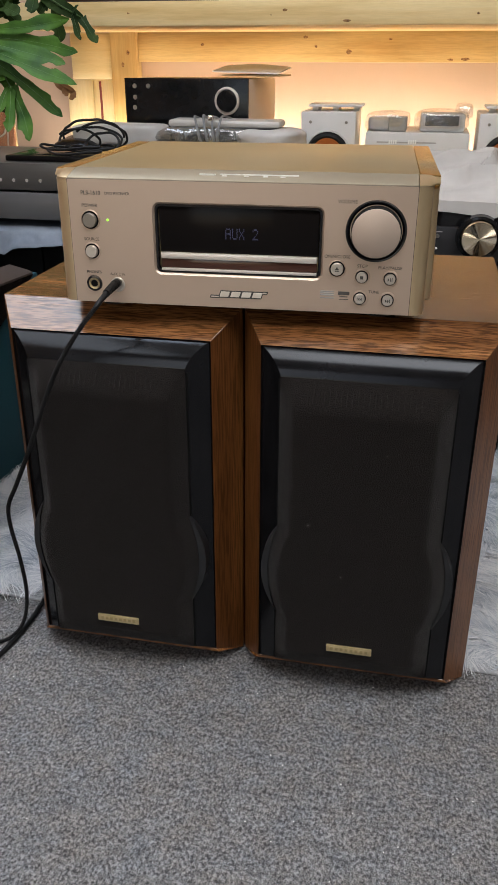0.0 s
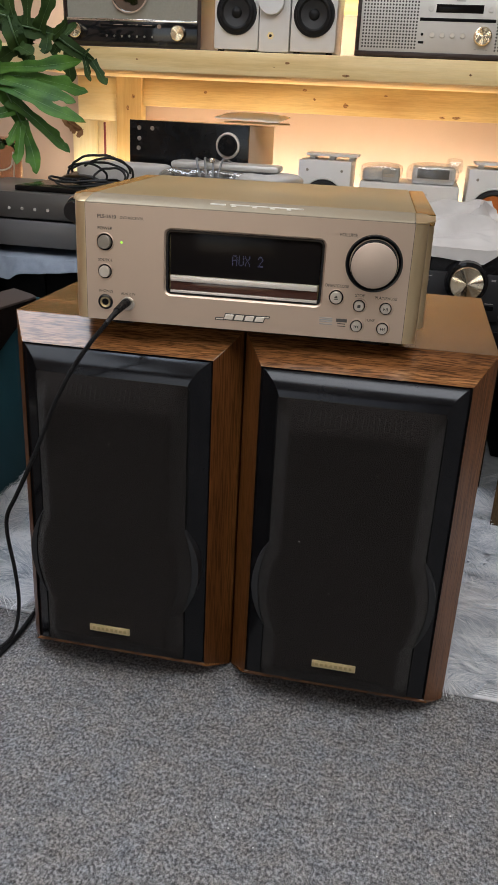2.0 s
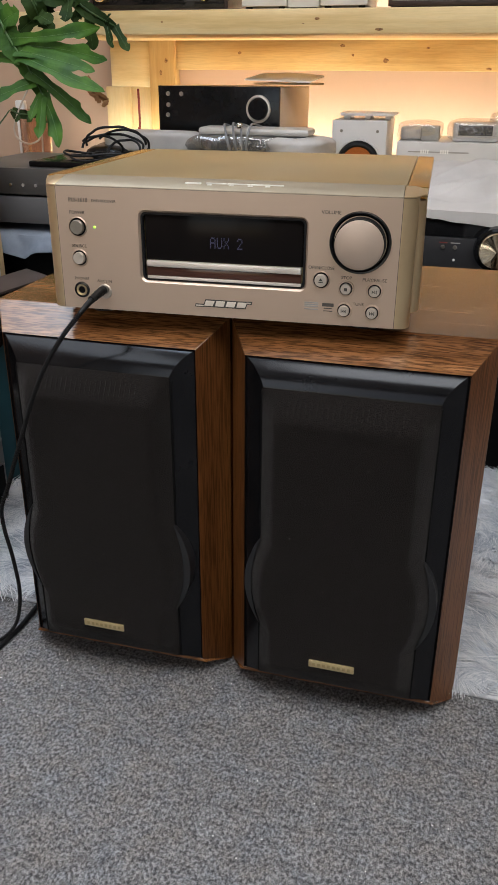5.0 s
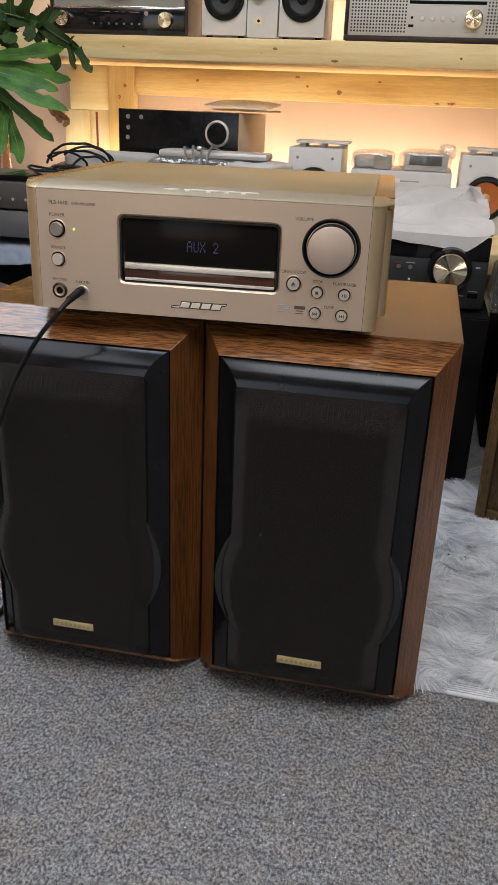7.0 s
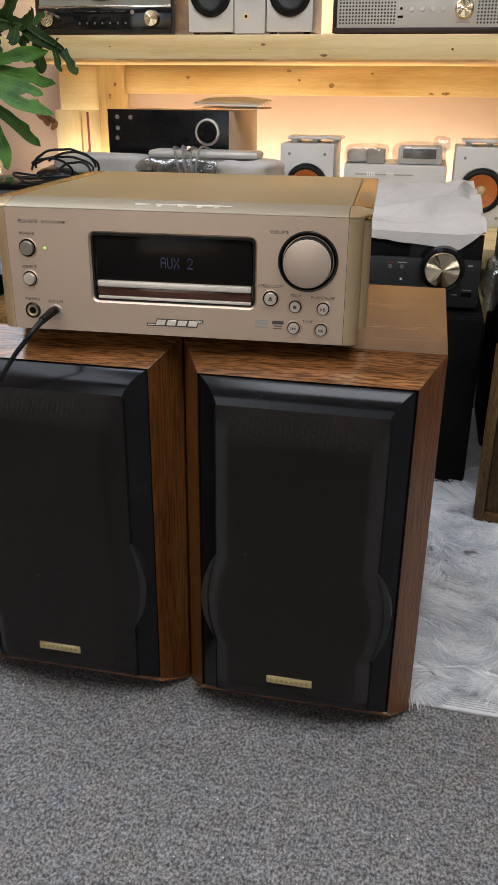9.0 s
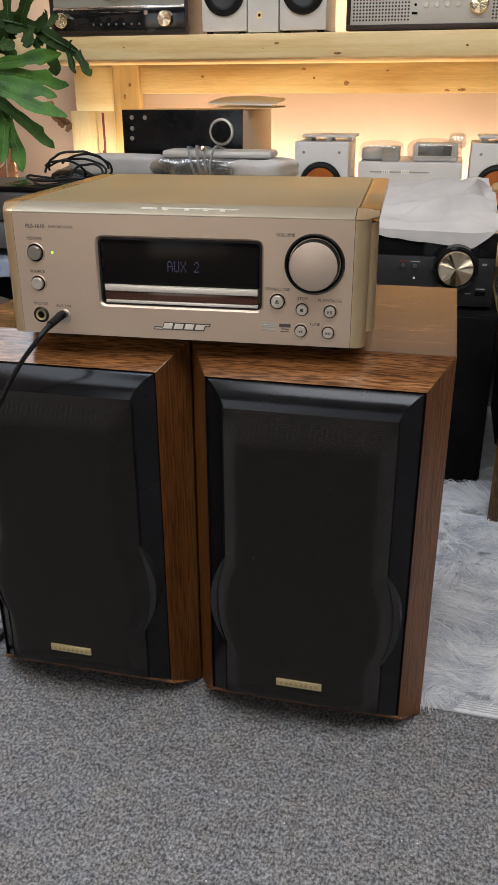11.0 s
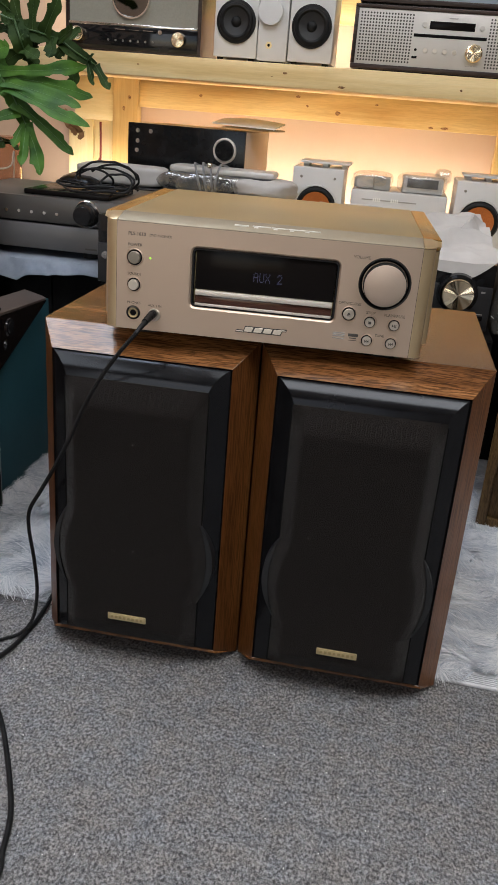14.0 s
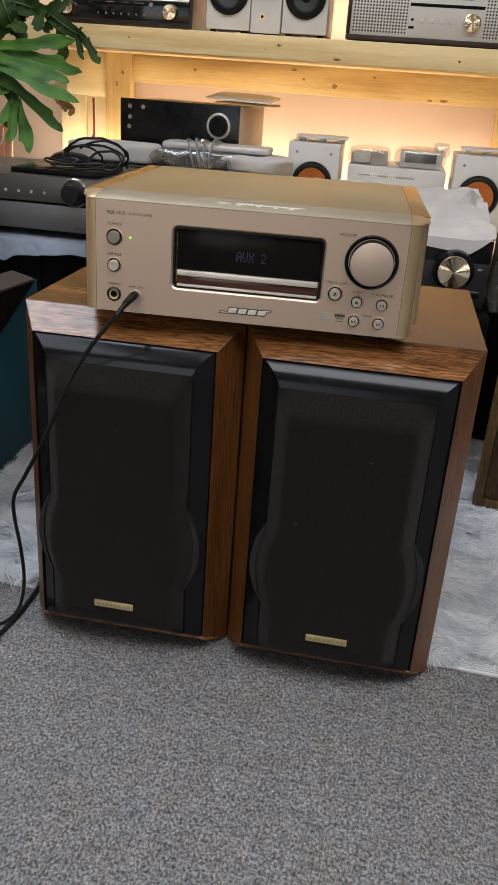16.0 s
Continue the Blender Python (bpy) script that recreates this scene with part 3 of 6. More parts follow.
for x, z, a, b in ((-0.305, 0.709, 0.0065, 0.004), (-0.170, 0.688, 0.011, 0.004), (-0.335, 0.700, 0.003, 0.0015), (-0.66, 0.705, 0.004, 0.003), (0.1, 0.70, 0.005, 0.003)):
    bm = B()
    bmesh.ops.create_uvsphere(bm, u_segments=14, v_segments=6, radius=1, matrix=Matrix.Translation((x, 1.8948, z)) @ Matrix.Diagonal((a * 0.75, 0.0006, b * 0.7, 1)))
    for v in bm.verts:
        q = v.co * 140
        v.co.x += 0.0022 * noise.noise(q)
        v.co.z += 0.0016 * noise.noise(q + Vector((3, 5, 1)))
    part("knot", bm, KNOT, shelving, "dark resinous knot")
for x, z, a, b in ((-0.33, 0.668, 0.009, 0.005), (-0.30, 0.645, 0.006, 0.005), (-0.21, 0.632, 0.010, 0.009), (0.10, 0.614, 0.016, 0.006), (-0.10, 0.662, 0.006, 0.004), (-0.62, 0.65, 0.007, 0.006), (0.06, 0.613, 0.010, 0.004)):
    bm = B()
    bmesh.ops.create_uvsphere(bm, u_segments=14, v_segments=6, radius=1, matrix=Matrix.Translation((x, 2.3918, z)) @ Matrix.Diagonal((a * 0.75, 0.0006, b * 0.7, 1)))
    for v in bm.verts:
        q = v.co * 140
        v.co.x += 0.0022 * noise.noise(q)
        v.co.z += 0.0016 * noise.noise(q + Vector((3, 5, 1)))
    part("knot", bm, KNOT, shelving, "dark resinous knot")
for x, z in ((-0.852, 0.598), (-0.835, 0.63), (0.285, 0.585)):
    bm = B()
    bmesh.ops.create_uvsphere(bm, u_segments=14, v_segments=6, radius=1, matrix=Matrix.Translation((x, 2.3748, z)) @ Matrix.Diagonal((0.005, 0.0006, 0.0065, 1)))
    for v in bm.verts:
        q = v.co * 140
        v.co.x += 0.0022 * noise.noise(q)
        v.co.z += 0.0016 * noise.noise(q + Vector((3, 5, 1)))
    part("knot", bm, KNOT, shelving, "dark resinous knot")
for z in (0.337, 0.736):
    led = thing("led_strip", pose(-0.33, 2.33, z), "glowing warm white light strip lying along the shelf", "light strip", "shelf light strips")
    part("strip", box(B(), -0.66, 0.60, -0.006, 0.006, -0.0065, 0.0, 0.001), LEDSTRIP, led)


# ---- the two wooden loudspeakers ----
def cabinet_panel(length, m, blunt=0.0):
    """One mitred board of the cabinet with its sloping front lip; its outer face points up, its length runs along x."""
    sec = [(0.0, 0.273), (0.0, 0.0), (0.0225 - blunt, -0.0365), (0.0225, -0.0365 + 0.2 * blunt), (0.0225, -0.022), (0.018, 0.0), (0.018, 0.273)]
    bm = B()
    ends = []
    for s in (-1, 1):
        ends.append([bm.verts.new(m @ Vector((s * (length / 2 - d), y, -d))) for d, y in sec])
    k = len(sec)
    bm.faces.new(ends[0])
    bm.faces.new(ends[1][::-1])
    for i in range(k):
        bm.faces.new((ends[0][i], ends[1][i], ends[1][(i + 1) % k], ends[0][(i + 1) % k]))
    bmesh.ops.recalc_face_normals(bm, faces=bm.faces)
    es = [e for e in bm.edges if len(e.link_faces) == 2 and e.calc_face_angle(0) > radians(15)]
    bmesh.ops.bevel(bm, geom=es, offset=0.0005, segments=1, affect="EDGES")
    return bm


def half_width(z, base, bulge):
    """Half the width of the grille: straight above, swelling round the woofer, straight again below."""
    t = (z - 0.148) / 0.050
    return base + bulge * max(0.0, 1 - t * t)


def front_shell(zs, wb, wf, yb, yf, ztop, zbot, rise, n=22):
    """A shell with sloping sides and a flat front: wb, wf give the half widths at its foot and front."""
    bm = B()
    rows = []
    for z in zs:
        k = min(1.0, max(0.0, (ztop - z) / rise[0]), max(0.0, (z - zbot) / rise[1]))
        k = k * (1 + 0.25 * (1 - k))
        a, b = wb(z), wf(z)
        row = [(-a, yb)]
        for i in range(4):
            s = (i + 1) / 5
            row.append((-a + (a - b) * s, yb + (yf - yb) * k * s * (1 + 0.25 * (1 - s))))
        for i in range(n + 1):
            row.append((-b + 2 * b * i / n, yb + (yf - yb) * k))
        row += [(-x, y) for x, y in row[:5][::-1]]
        rows.append([bm.verts.new((x, y, z)) for x, y in row])
    for p, q in zip(rows, rows[1:]):
        for i in range(len(p) - 1):
            bm.faces.new((p[i], p[i + 1], q[i + 1], q[i]))
    bmesh.ops.recalc_face_normals(bm, faces=bm.faces)
    if sum(f.normal.y for f in bm.faces) > 0:
        bmesh.ops.reverse_faces(bm, faces=bm.faces)
    return bm


def loudspeaker(m, label):
    t = thing("bookshelf_loudspeaker", m, label, "loudspeaker", "pair of wooden loudspeakers")
    w, h = 0.243, 0.400
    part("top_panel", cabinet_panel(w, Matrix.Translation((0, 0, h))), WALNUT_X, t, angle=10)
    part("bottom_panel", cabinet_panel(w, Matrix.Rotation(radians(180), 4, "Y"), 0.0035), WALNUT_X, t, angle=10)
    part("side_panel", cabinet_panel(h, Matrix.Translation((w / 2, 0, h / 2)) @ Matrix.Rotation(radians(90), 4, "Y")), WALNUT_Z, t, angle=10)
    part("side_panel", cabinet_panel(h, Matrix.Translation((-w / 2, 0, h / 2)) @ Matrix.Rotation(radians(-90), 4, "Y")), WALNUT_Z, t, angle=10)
    part("back_panel", box(B(), -0.1030, 0.1030, 0.262, 0.2715, 0.0185, 0.3815), BLACKMATT, t, "black chipboard back")
    part("baffle", box(B(), -0.0985, 0.0985, -0.0215, -0.0105, 0.0230, 0.3770), BLACKMATT, t, "black front board")
    # moulded frame: rounded over from its foot to the grille's edge
    fx, z0, z1 = 0.0983, 0.0232, 0.3768
    gx, g0, g1 = 0.0776, 0.0345, 0.3535
    bm = B()
    rows = []
    for i in range(17):
        s = i / 16
        th = radians(30 + 42 * s)
        e = (math.sin(th) - 0.5) / 0.4511
        c = (0.8660 - math.cos(th)) / 0.5570
        cs = e
        ax, b0, b1 = fx + (gx - fx) * cs, z0 + (g0 - z0) * cs, z1 + (g1 - z1) * c
        y = -0.0345 - 0.0160 * e
        rows.append([bm.verts.new(v) for v in ((-ax, y, b0), (ax, y, b0), (ax, y, b1), (-ax, y, b1))])
    rows.insert(0, [bm.verts.new(v) for v in ((-fx, -0.0216, z0), (fx, -0.0216, z0), (fx, -0.0216, z1), (-fx, -0.0216, z1))])
    for a, b in zip(rows, rows[1:]):
        for i in range(4):
            bm.faces.new((a[i], a[(i + 1) % 4], b[(i + 1) % 4], b[i]))
    bm.faces.new(rows[-1])
    bmesh.ops.recalc_face_normals(bm, faces=bm.faces)
    part("grille_frame", bm, FRAMEBLACK, t, "satin black moulded frame", angle=20)
    bm = B()
    for x0, x1, za, zb in ((-0.0990, -0.0984, 0.0225, 0.3775), (0.0984, 0.0990, 0.0225, 0.3775), (-0.0983, 0.0983, 0.0225, 0.0231), (-0.0983, 0.0983, 0.3769, 0.3775)):
        box(bm, x0, x1, -0.0352, -0.0218, za, zb)
    part("frame_gasket", bm, BLACKMATT, t, "thin black gap strip round the frame")
    # solid black strips stand in for the shadow along the grille's edges
    for gxs in (-1, 1):
        for za, zb in ((0.0360, 0.0975), (0.1985, 0.3505)):
            x0, x1 = sorted((gxs * 0.0783, gxs * 0.0797))
            part("gap_shadow_strip", box(B(), x0, x1, -0.0516, -0.0480, za, zb), BLACKMATT, t, "narrow black strip in place of the shadow beside the grille")
    # finger recesses beside the woofer
    for s in (-1, 1):
        bm = B()
        ins, outs, mids = [], [], []
        for i in range(25):
            z = 0.0980 + 0.1000 * i / 24
            o = half_width(z, 0.0784, 0.0155)
            q = half_width(z, 0.0778, 0.0092)
            outs.append(bm.verts.new((s * (o + 0.0005), -0.0330, z)))
            mids.append(bm.verts.new((s * o, -0.0530, z)))
            ins.append(bm.verts.new((s * q, -0.0544, z)))
        for a, b in ((outs, mids), (mids, ins)):
            for i in range(24):
                bm.faces.new((a[i], a[i + 1], b[i + 1], b[i]))
        bmesh.ops.remove_doubles(bm, verts=bm.verts, dist=0.00005)
        bmesh.ops.recalc_face_normals(bm, faces=bm.faces)
        if sum(f.normal.y for f in bm.faces) > 0:
            bmesh.ops.reverse_faces(bm, faces=bm.faces)
        part("finger_recess", bm, RECESS, t, "curved satin grey-black finger recess")
    zs = [0.0340 + (0.3537 - 0.0340) * i / 90 for i in range(91)]
    part("grille", front_shell(zs, lambda z: half_width(z, 0.0784, 0.0096), lambda z: half_width(z, 0.0630, 0.0110), -0.0509, -0.0672, 0.3537, 0.0340, (0.026, 0.024)),
         CLOTH, t, "black woven cloth grille", angle=70)
    bm = B()
    for i in range(21):
        x = -0.052 + 0.005 * i
        pts = []
        for k in range(5):
            s = 0.30 + 0.11 * k
            kk = s * (1 + 0.25 * (1 - s))
            pts.append((-0.0509 - 0.0163 * kk, 0.3537 - 0.026 * s))
        w = [[bm.verts.new((x + dx, y - up * 0.9, z + up)) for dx, up in ((-0.0017, -0.0003), (0.0, 0.00035), (0.0017, -0.0003))] for y, z in pts]
        for p, q in zip(w, w[1:]):
            for j in range(2):
                bm.faces.new((p[j], p[j + 1], q[j + 1], q[j]))
    bmesh.ops.recalc_face_normals(bm, faces=bm.faces)
    tagged(part("grille_rib", bm, CLOTH, t), "faint ribs showing through the cloth", kind="stuff")
    rs = random.Random(int(900 + 1000 * m.translation.x))
    bm = B()
    for i in range(3):
        x, z = rs.uniform(-0.055, 0.055), rs.uniform(0.06, 0.32)
        bmesh.ops.create_icosphere(bm, subdivisions=1, radius=rs.uniform(0.0002, 0.00045), matrix=Matrix.Translation((x, -0.0674, z)))
    tagged(part("dust_speck", bm, PALEMARK, t), "pale dust specks caught in the cloth", kind="stuff")
    badge = part("badge", box(B(), -0.0228, 0.0228, -0.0692, -0.0672, 0.0675, 0.0758, 0.0006), BRASS, t, "small brass name badge")
    bm = B()
    for i in range(8):
        x = -0.0175 + 0.005 * i
        box(bm, x - 0.0014, x + 0.0014, -0.06935, -0.0691, 0.0700, 0.0732)
    tagged(part("name_bars", bm, BRASSDARK, badge), kind="stuff")
    return t


loudspeaker(pose(-0.2565, 0.6742, 0.002), "walnut-veneered bookshelf loudspeaker with black grille standing on the carpet")
loudspeaker(pose(-0.0115, 0.6742, 0.002), "walnut-veneered bookshelf loudspeaker with black grille standing on the carpet")


# ---- champagne receiver on top of the pair ----
def button(parent, x, z, r, ring, material, mark=None, name="button"):
    b = part(name, lathe(B(), [(0, 0.0036), (r * 0.90, 0.0036), (r * 0.98, 0.0031), (r, 0.0022), (r, -0.001)], (x, 0, z), seg=28), material, parent)
    part("bezel", lathe(B(), [(r * 1.20, 0.0002), (r * 1.24, 0.0008), (ring * 1.00, 0.0008), (ring * 1.06, 0.0001)], (x, 0, z), seg=28), CHAMPAGNE, b)
    part("gap", lathe(B(), [(r * 0.99, 0.0004), (r * 1.22, 0.0004)], (x, 0, z), seg=28), BLACKMATT, b)
    if mark:
        bm = B()
        y = -0.0037
        for poly in mark:
            a = [bm.verts.new((x + px * r, y, z + pz * r)) for px, pz in poly]
            f = bm.faces.new(a)
            q = bmesh.ops.extrude_face_region(bm, geom=[f])
            bmesh.ops.translate(bm, verts=[v for v in q["geom"] if isinstance(v, bmesh.types.BMVert)], vec=(0, 0.0002, 0))
        bmesh.ops.recalc_face_normals(bm, faces=bm.faces)
        part("symbol", bm, INK, b)
    return b


def tri_r(x, s=0.34):
    return [(x - s / 2, -s), (x + s / 2, 0), (x - s / 2, s)]


def tri_l(x, s=0.34):
    return [(x + s / 2, -s), (x + s / 2, s), (x - s / 2, 0)]


def bar(x, w=0.07, s=0.34):
    return [(x - w, -s), (x + w, -s), (x + w, s), (x - w, s)]


def receiver():
    t = thing("stereo_receiver", pose(-0.133, 0.6445, 0.4105, 0, 0, 2.7), "champagne-coloured compact disc receiver standing on two loudspeakers", "receiver")
    D, H = 0.285, 0.1085
    part("case", box(B(), -0.1475, 0.1475, 0.006, D, 0.0, H + 0.0030, 0.0012), CHAMPTOP, t, "gold-tinted metal case")
    # front plate with the display opening cut out
    bm = B()
    wx0, wx1, wz0, wz1 = -0.0745, 0.0735, 0.0288, 0.0895

    def ring_pts(x0, x1, z0, z1, r, y, k=6):
        out = []
        for cx, cz, a0 in ((x1 - r, z1 - r, 0), (x0 + r, z1 - r, 90), (x0 + r, z0 + r, 180), (x1 - r, z0 + r, 270)):
            for i in range(k + 1):
                a = radians(a0 + 90 * i / k)
                out.append(bm.verts.new((cx + r * math.cos(a), y, cz + r * math.sin(a))))
        return out
    outer = ring_pts(-0.1510, 0.1510, 0.0, H, 0.0006, 0.0)
    inner = ring_pts(wx0 - 0.0013, wx1 + 0.0013, wz0 - 0.0013, wz1 + 0.0013, 0.0068, 0.0)
    lip = ring_pts(wx0 + 0.0005, wx1 - 0.0005, wz0 + 0.0005, wz1 - 0.0005, 0.0050, 0.0019)
    deep = ring_pts(wx0 + 0.0016, wx1 - 0.0016, wz0 + 0.0016, wz1 - 0.0016, 0.0042, 0.0058)
    back = ring_pts(-0.1510, 0.1510, 0.0, H, 0.0006, 0.0055)
    k = len(outer)
    for a, b in ((outer, inner), (inner, lip), (lip, deep), (back, outer)):
        for i in range(k):
            bm.faces.new((a[i], a[(i + 1) % k], b[(i + 1) % k], b[i]))
    bmesh.ops.recalc_face_normals(bm, faces=bm.faces)
    if sum(f.normal.y * f.calc_area() for f in bm.faces) > 0:
        bmesh.ops.reverse_faces(bm, faces=bm.faces)
    part("front_plate", bm, CHAMPAGNE, t, "pinkish champagne front plate", angle=25)
    # black surround and window
    bm = B()
    def frame_ring(inset, y, r):
        out = []
        x0, x1, z0, z1 = wx0 + inset, wx1 - inset, wz0 + inset, wz1 - inset
        for cx, cz, a0 in ((x1 - r, z1 - r, 0), (x0 + r, z1 - r, 90), (x0 + r, z0 + r, 180), (x1 - r, z0 + r, 270)):
            for i in range(7):
                a = radians(a0 + 15 * i)
                out.append(bm.verts.new((cx + r * math.cos(a), y, cz + r * math.sin(a))))
        return out
    rs = [frame_ring(0.0004, 0.0021, 0.005), frame_ring(0.0012, 0.0012, 0.0046), frame_ring(0.0024, 0.0012, 0.004), frame_ring(0.0031, 0.0040, 0.004)]
    for a, b in zip(rs, rs[1:]):
        for i in range(len(a)):
            bm.faces.new((a[i], a[(i + 1) % len(a)], b[(i + 1) % len(a)], b[i]))
    bmesh.ops.recalc_face_normals(bm, faces=bm.faces)
    part("window_surround", bm, BLACKGLOSS, t, "gloss black display surround")
    win = part("display_window", box(B(), -0.0702, 0.0702, 0.0030, 0.0055, 0.0478, 0.0872, 0.0004), BLACKGLASS, t, "smoked glass display reading AUX 2")
    # dot-matrix characters, five by seven
    cells = {"A": (14, 17, 17, 31, 17, 17, 17), "U": (17, 17, 17, 17, 17, 17, 14), "X": (17, 17, 10, 4, 10, 17, 17), "2": (14, 17, 1, 2, 4, 8, 31)}
    for i, ch in enumerate("AUX 2"):
        if ch in cells:
            bm = B()
            for row, bits in enumerate(cells[ch]):
                for col in range(5):
                    if bits >> (4 - col) & 1:
                        cx, cz = -0.0110 + 0.0060 * i + 0.00098 * col, 0.0690 - 0.00138 * row
                        box(bm, cx - 0.00036, cx + 0.00036, 0.00282, 0.0030, cz - 0.00052, cz + 0.00052)
            tagged(part("character", bm, DIGITS, win), "dim violet dot-matrix character", kind="stuff")
    tray = part("disc_tray", box(B(), -0.0695, 0.0695, 0.0000, 0.0055, 0.0420, 0.0474, 0.0008), TRAYLIP, t, "silver disc tray lip")
    part("tray_band", box(B(), -0.0695, 0.0695, 0.0016, 0.0055, 0.0340, 0.0418, 0.0004), BROWNGLOSS, tray, "dark brown gloss band")
    part("tray_foot", box(B(), -0.0695, 0.0695, 0.0008, 0.0055, 0.0312, 0.0338, 0.0005), TRAYLIP, tray)
    # rolled front lip joining plate and top
    bm = B()
    prof = [(0.0004, H + 0.0002), (0.0005, H + 0.0010), (0.0013, H + 0.0016), (0.0238, H + 0.0071), (0.0252, H + 0.0070), (0.0256, H + 0.0063), (0.0256, H + 0.0028), (0.0065, H + 0.0002)]
    def lip_run(bm, sections):
        rows = [[bm.verts.new((x, back + y * (1 - back / 0.0256), z - drop * (z - H) / 0.0071 * 2)) for y, z in prof] for x, back, drop in sections]
        for a, b in zip(rows, rows[1:]):
            for i in range(len(prof)):
                j = (i + 1) % len(prof)
                bm.faces.new((a[i], b[i], b[j], a[j]))
        bm.faces.new(rows[0])
        bm.faces.new(rows[-1][::-1])
        bmesh.ops.recalc_face_normals(bm, faces=bm.faces)
    lip_run(bm, ((-0.1506, 0.0, 0.0), (0.1506, 0.0, 0.0)))
    part("seam", box(B(), -0.1505, 0.1505, 0.0003, 0.0060, H - 0.0001, H + 0.00025), INK, t, "fine dark seam under the lip")
    for sx in (-1, 1):
        x0, x1 = sorted((sx * 0.1509, sx * 0.1514))
        part("seam", box(B(), x0, x1, 0.0002, 0.0060, 0.0, H), INK, t)
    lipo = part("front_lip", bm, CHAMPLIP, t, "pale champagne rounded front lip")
    bm = B()
    for i, (x, w, q) in enumerate(((-0.028, 0.014, 0), (-0.008, 0.018, 1), (0.010, 0.016, 1), (0.026, 0.015, 1), (0.042, 0.017, 1))):
        yy = 0.0135 - 0.0018 * (q == 0)
        box(bm, x - w / 2, x + w / 2, yy - 0.0010, yy + 0.0008, H + 0.0040, H + 0.0051)
        if q:
            box(bm, x - w / 2 + 0.002, x - w / 2 + 0.006, yy - 0.0044, yy - 0.0028, H + 0.0032, H + 0.0043)
    part("embossed_mark", bm, PALEMARK, lipo, "pale embossed maker's mark")
    part("top_plate", box(B(), -0.1517, 0.1517, 0.0262, D - 0.002, H + 0.0032, H + 0.0067, 0.0005), CHAMPTOP, t, "gold-tinted top plate")
    # corner pillars and side trim
    for s in (-1, 1):
        bm = B()
        outl = [(0.1513, 0.0003), (0.1545, 0.0004), (0.1580, 0.0014), (0.1610, 0.0036), (0.1630, 0.0070), (0.1638, 0.0110), (0.1638, 0.0182), (0.1513, 0.0182)]
        bot = [bm.verts.new((s * x, y, 0.0)) for x, y in outl]
        top = [bm.verts.new((s * x, y, H - 0.0002)) for x, y in outl]
        for i in range(len(outl)):
            j = (i + 1) % len(outl)
            bm.faces.new((bot[i], bot[j], top[j], top[i]))
        bm.faces.new(bot)
        bm.faces.new(top[::-1])
        bmesh.ops.recalc_face_normals(bm, faces=bm.faces)
        pil = part("corner_pillar", bm, PILLAR, t, "champagne corner pillar", angle=50)
        bm = B()
        lip_run(bm, [(s * x, back, drop) for x, back, drop in ((0.1513, 0.0002, 0.00012), (0.1545, 0.0005, 0.00012), (0.1575, 0.0014, 0.00015), (0.1606, 0.0034, 0.0003), (0.1628, 0.0068, 0.0006), (0.1639, 0.0108, 0.0008), (0.1662, 0.0170, 0.0009), (0.1694, 0.0205, 0.0010))])
        part("pillar_cap", bm, PILLAR, pil, "bevelled cap on the pillar", angle=30)
        x0, x1 = sorted((s * 0.15065, s * 0.15125))
        part("seam", box(B(), x0, x1, 0.0060, 0.0250, H - 0.001, H + 0.0012), INK, t)
        bm = B()
        outl = [(0.1512, 0.0188), (0.1645, 0.0194), (0.1690, 0.0232), (0.1707, 0.0310), (0.1698, 0.0400), (0.1645, 0.0450), (0.1512, 0.0460)]
        bot = [bm.verts.new((s * x, y, 0.0100)) for x, y in outl]
        top = [bm.verts.new((s * (x - 0.0012), y, H - 0.0042)) for x, y in outl]
        for i in range(len(outl)):
            j = (i + 1) % len(outl)
            bm.faces.new((bot[i], bot[j], top[j], top[i]))
        bm.faces.new(bot)
        bm.faces.new(top[::-1])
        bmesh.ops.recalc_face_normals(bm, faces=bm.faces)
        part("side_column", bm, PILLAR, t, "rounded brass-tinted side column", angle=60)
        x0, x1 = (0.1523, 0.1694) if s > 0 else (-0.1694, -0.1523)
        part("side_trim", box(B(), x0, x1, 0.0262, D - 0.003, H - 0.004, H + 0.0064, 0.0012), GOLDTRIM, t, "glossy trim along the top edge")
        x0, x1 = (0.1480, 0.1590) if s > 0 else (-0.1590, -0.1480)
        part("side_plate", box(B(), x0, x1, 0.0470, D - 0.004, 0.006, H - 0.0045, 0.001), PILLAR, t)
    for x in (-0.125, 0.125):
        for y in (0.035, 0.245):
            part("foot", lathe(B(), [(0, 0.0), (0.016, 0.0), (0.016, -0.0068), (0.013, -0.0085), (0, -0.0085)], (x, y, 0.0), "z", 24), BLACKRUBBER, t, "round black rubber foot")
    # volume knob
    v = part("volume_knob", lathe(B(), [(0, 0.0104), (0.0206, 0.0104), (0.0210, 0.0100), (0.0213, 0.0), (0.0, 0.0)], (0.1185, 0, 0.0715), seg=64), BLACKRUBBER, t, "large volume knob with dark satin side")
    part("knob_cap", lathe(B(), [(0, 0.0114), (0.0196, 0.0114), (0.0201, 0.0111), (0.0203, 0.0103)], (0.1185, 0, 0.0715), seg=64), KNOBFACE, v, "champagne knob cap")
    part("knob_ring", lathe(B(), [(0.0216, -0.0008), (0.0222, 0.0004), (0.0238, 0.0022), (0.0250, 0.0024), (0.0256, 0.0014), (0.0258, 0.0001)], (0.1185, 0, 0.0715), seg=64), BLACKSATIN, v, "dark gloss ring round the knob")
    button(t, -0.1325, 0.0738, 0.0064, 0.0084, BUTTONDARK)
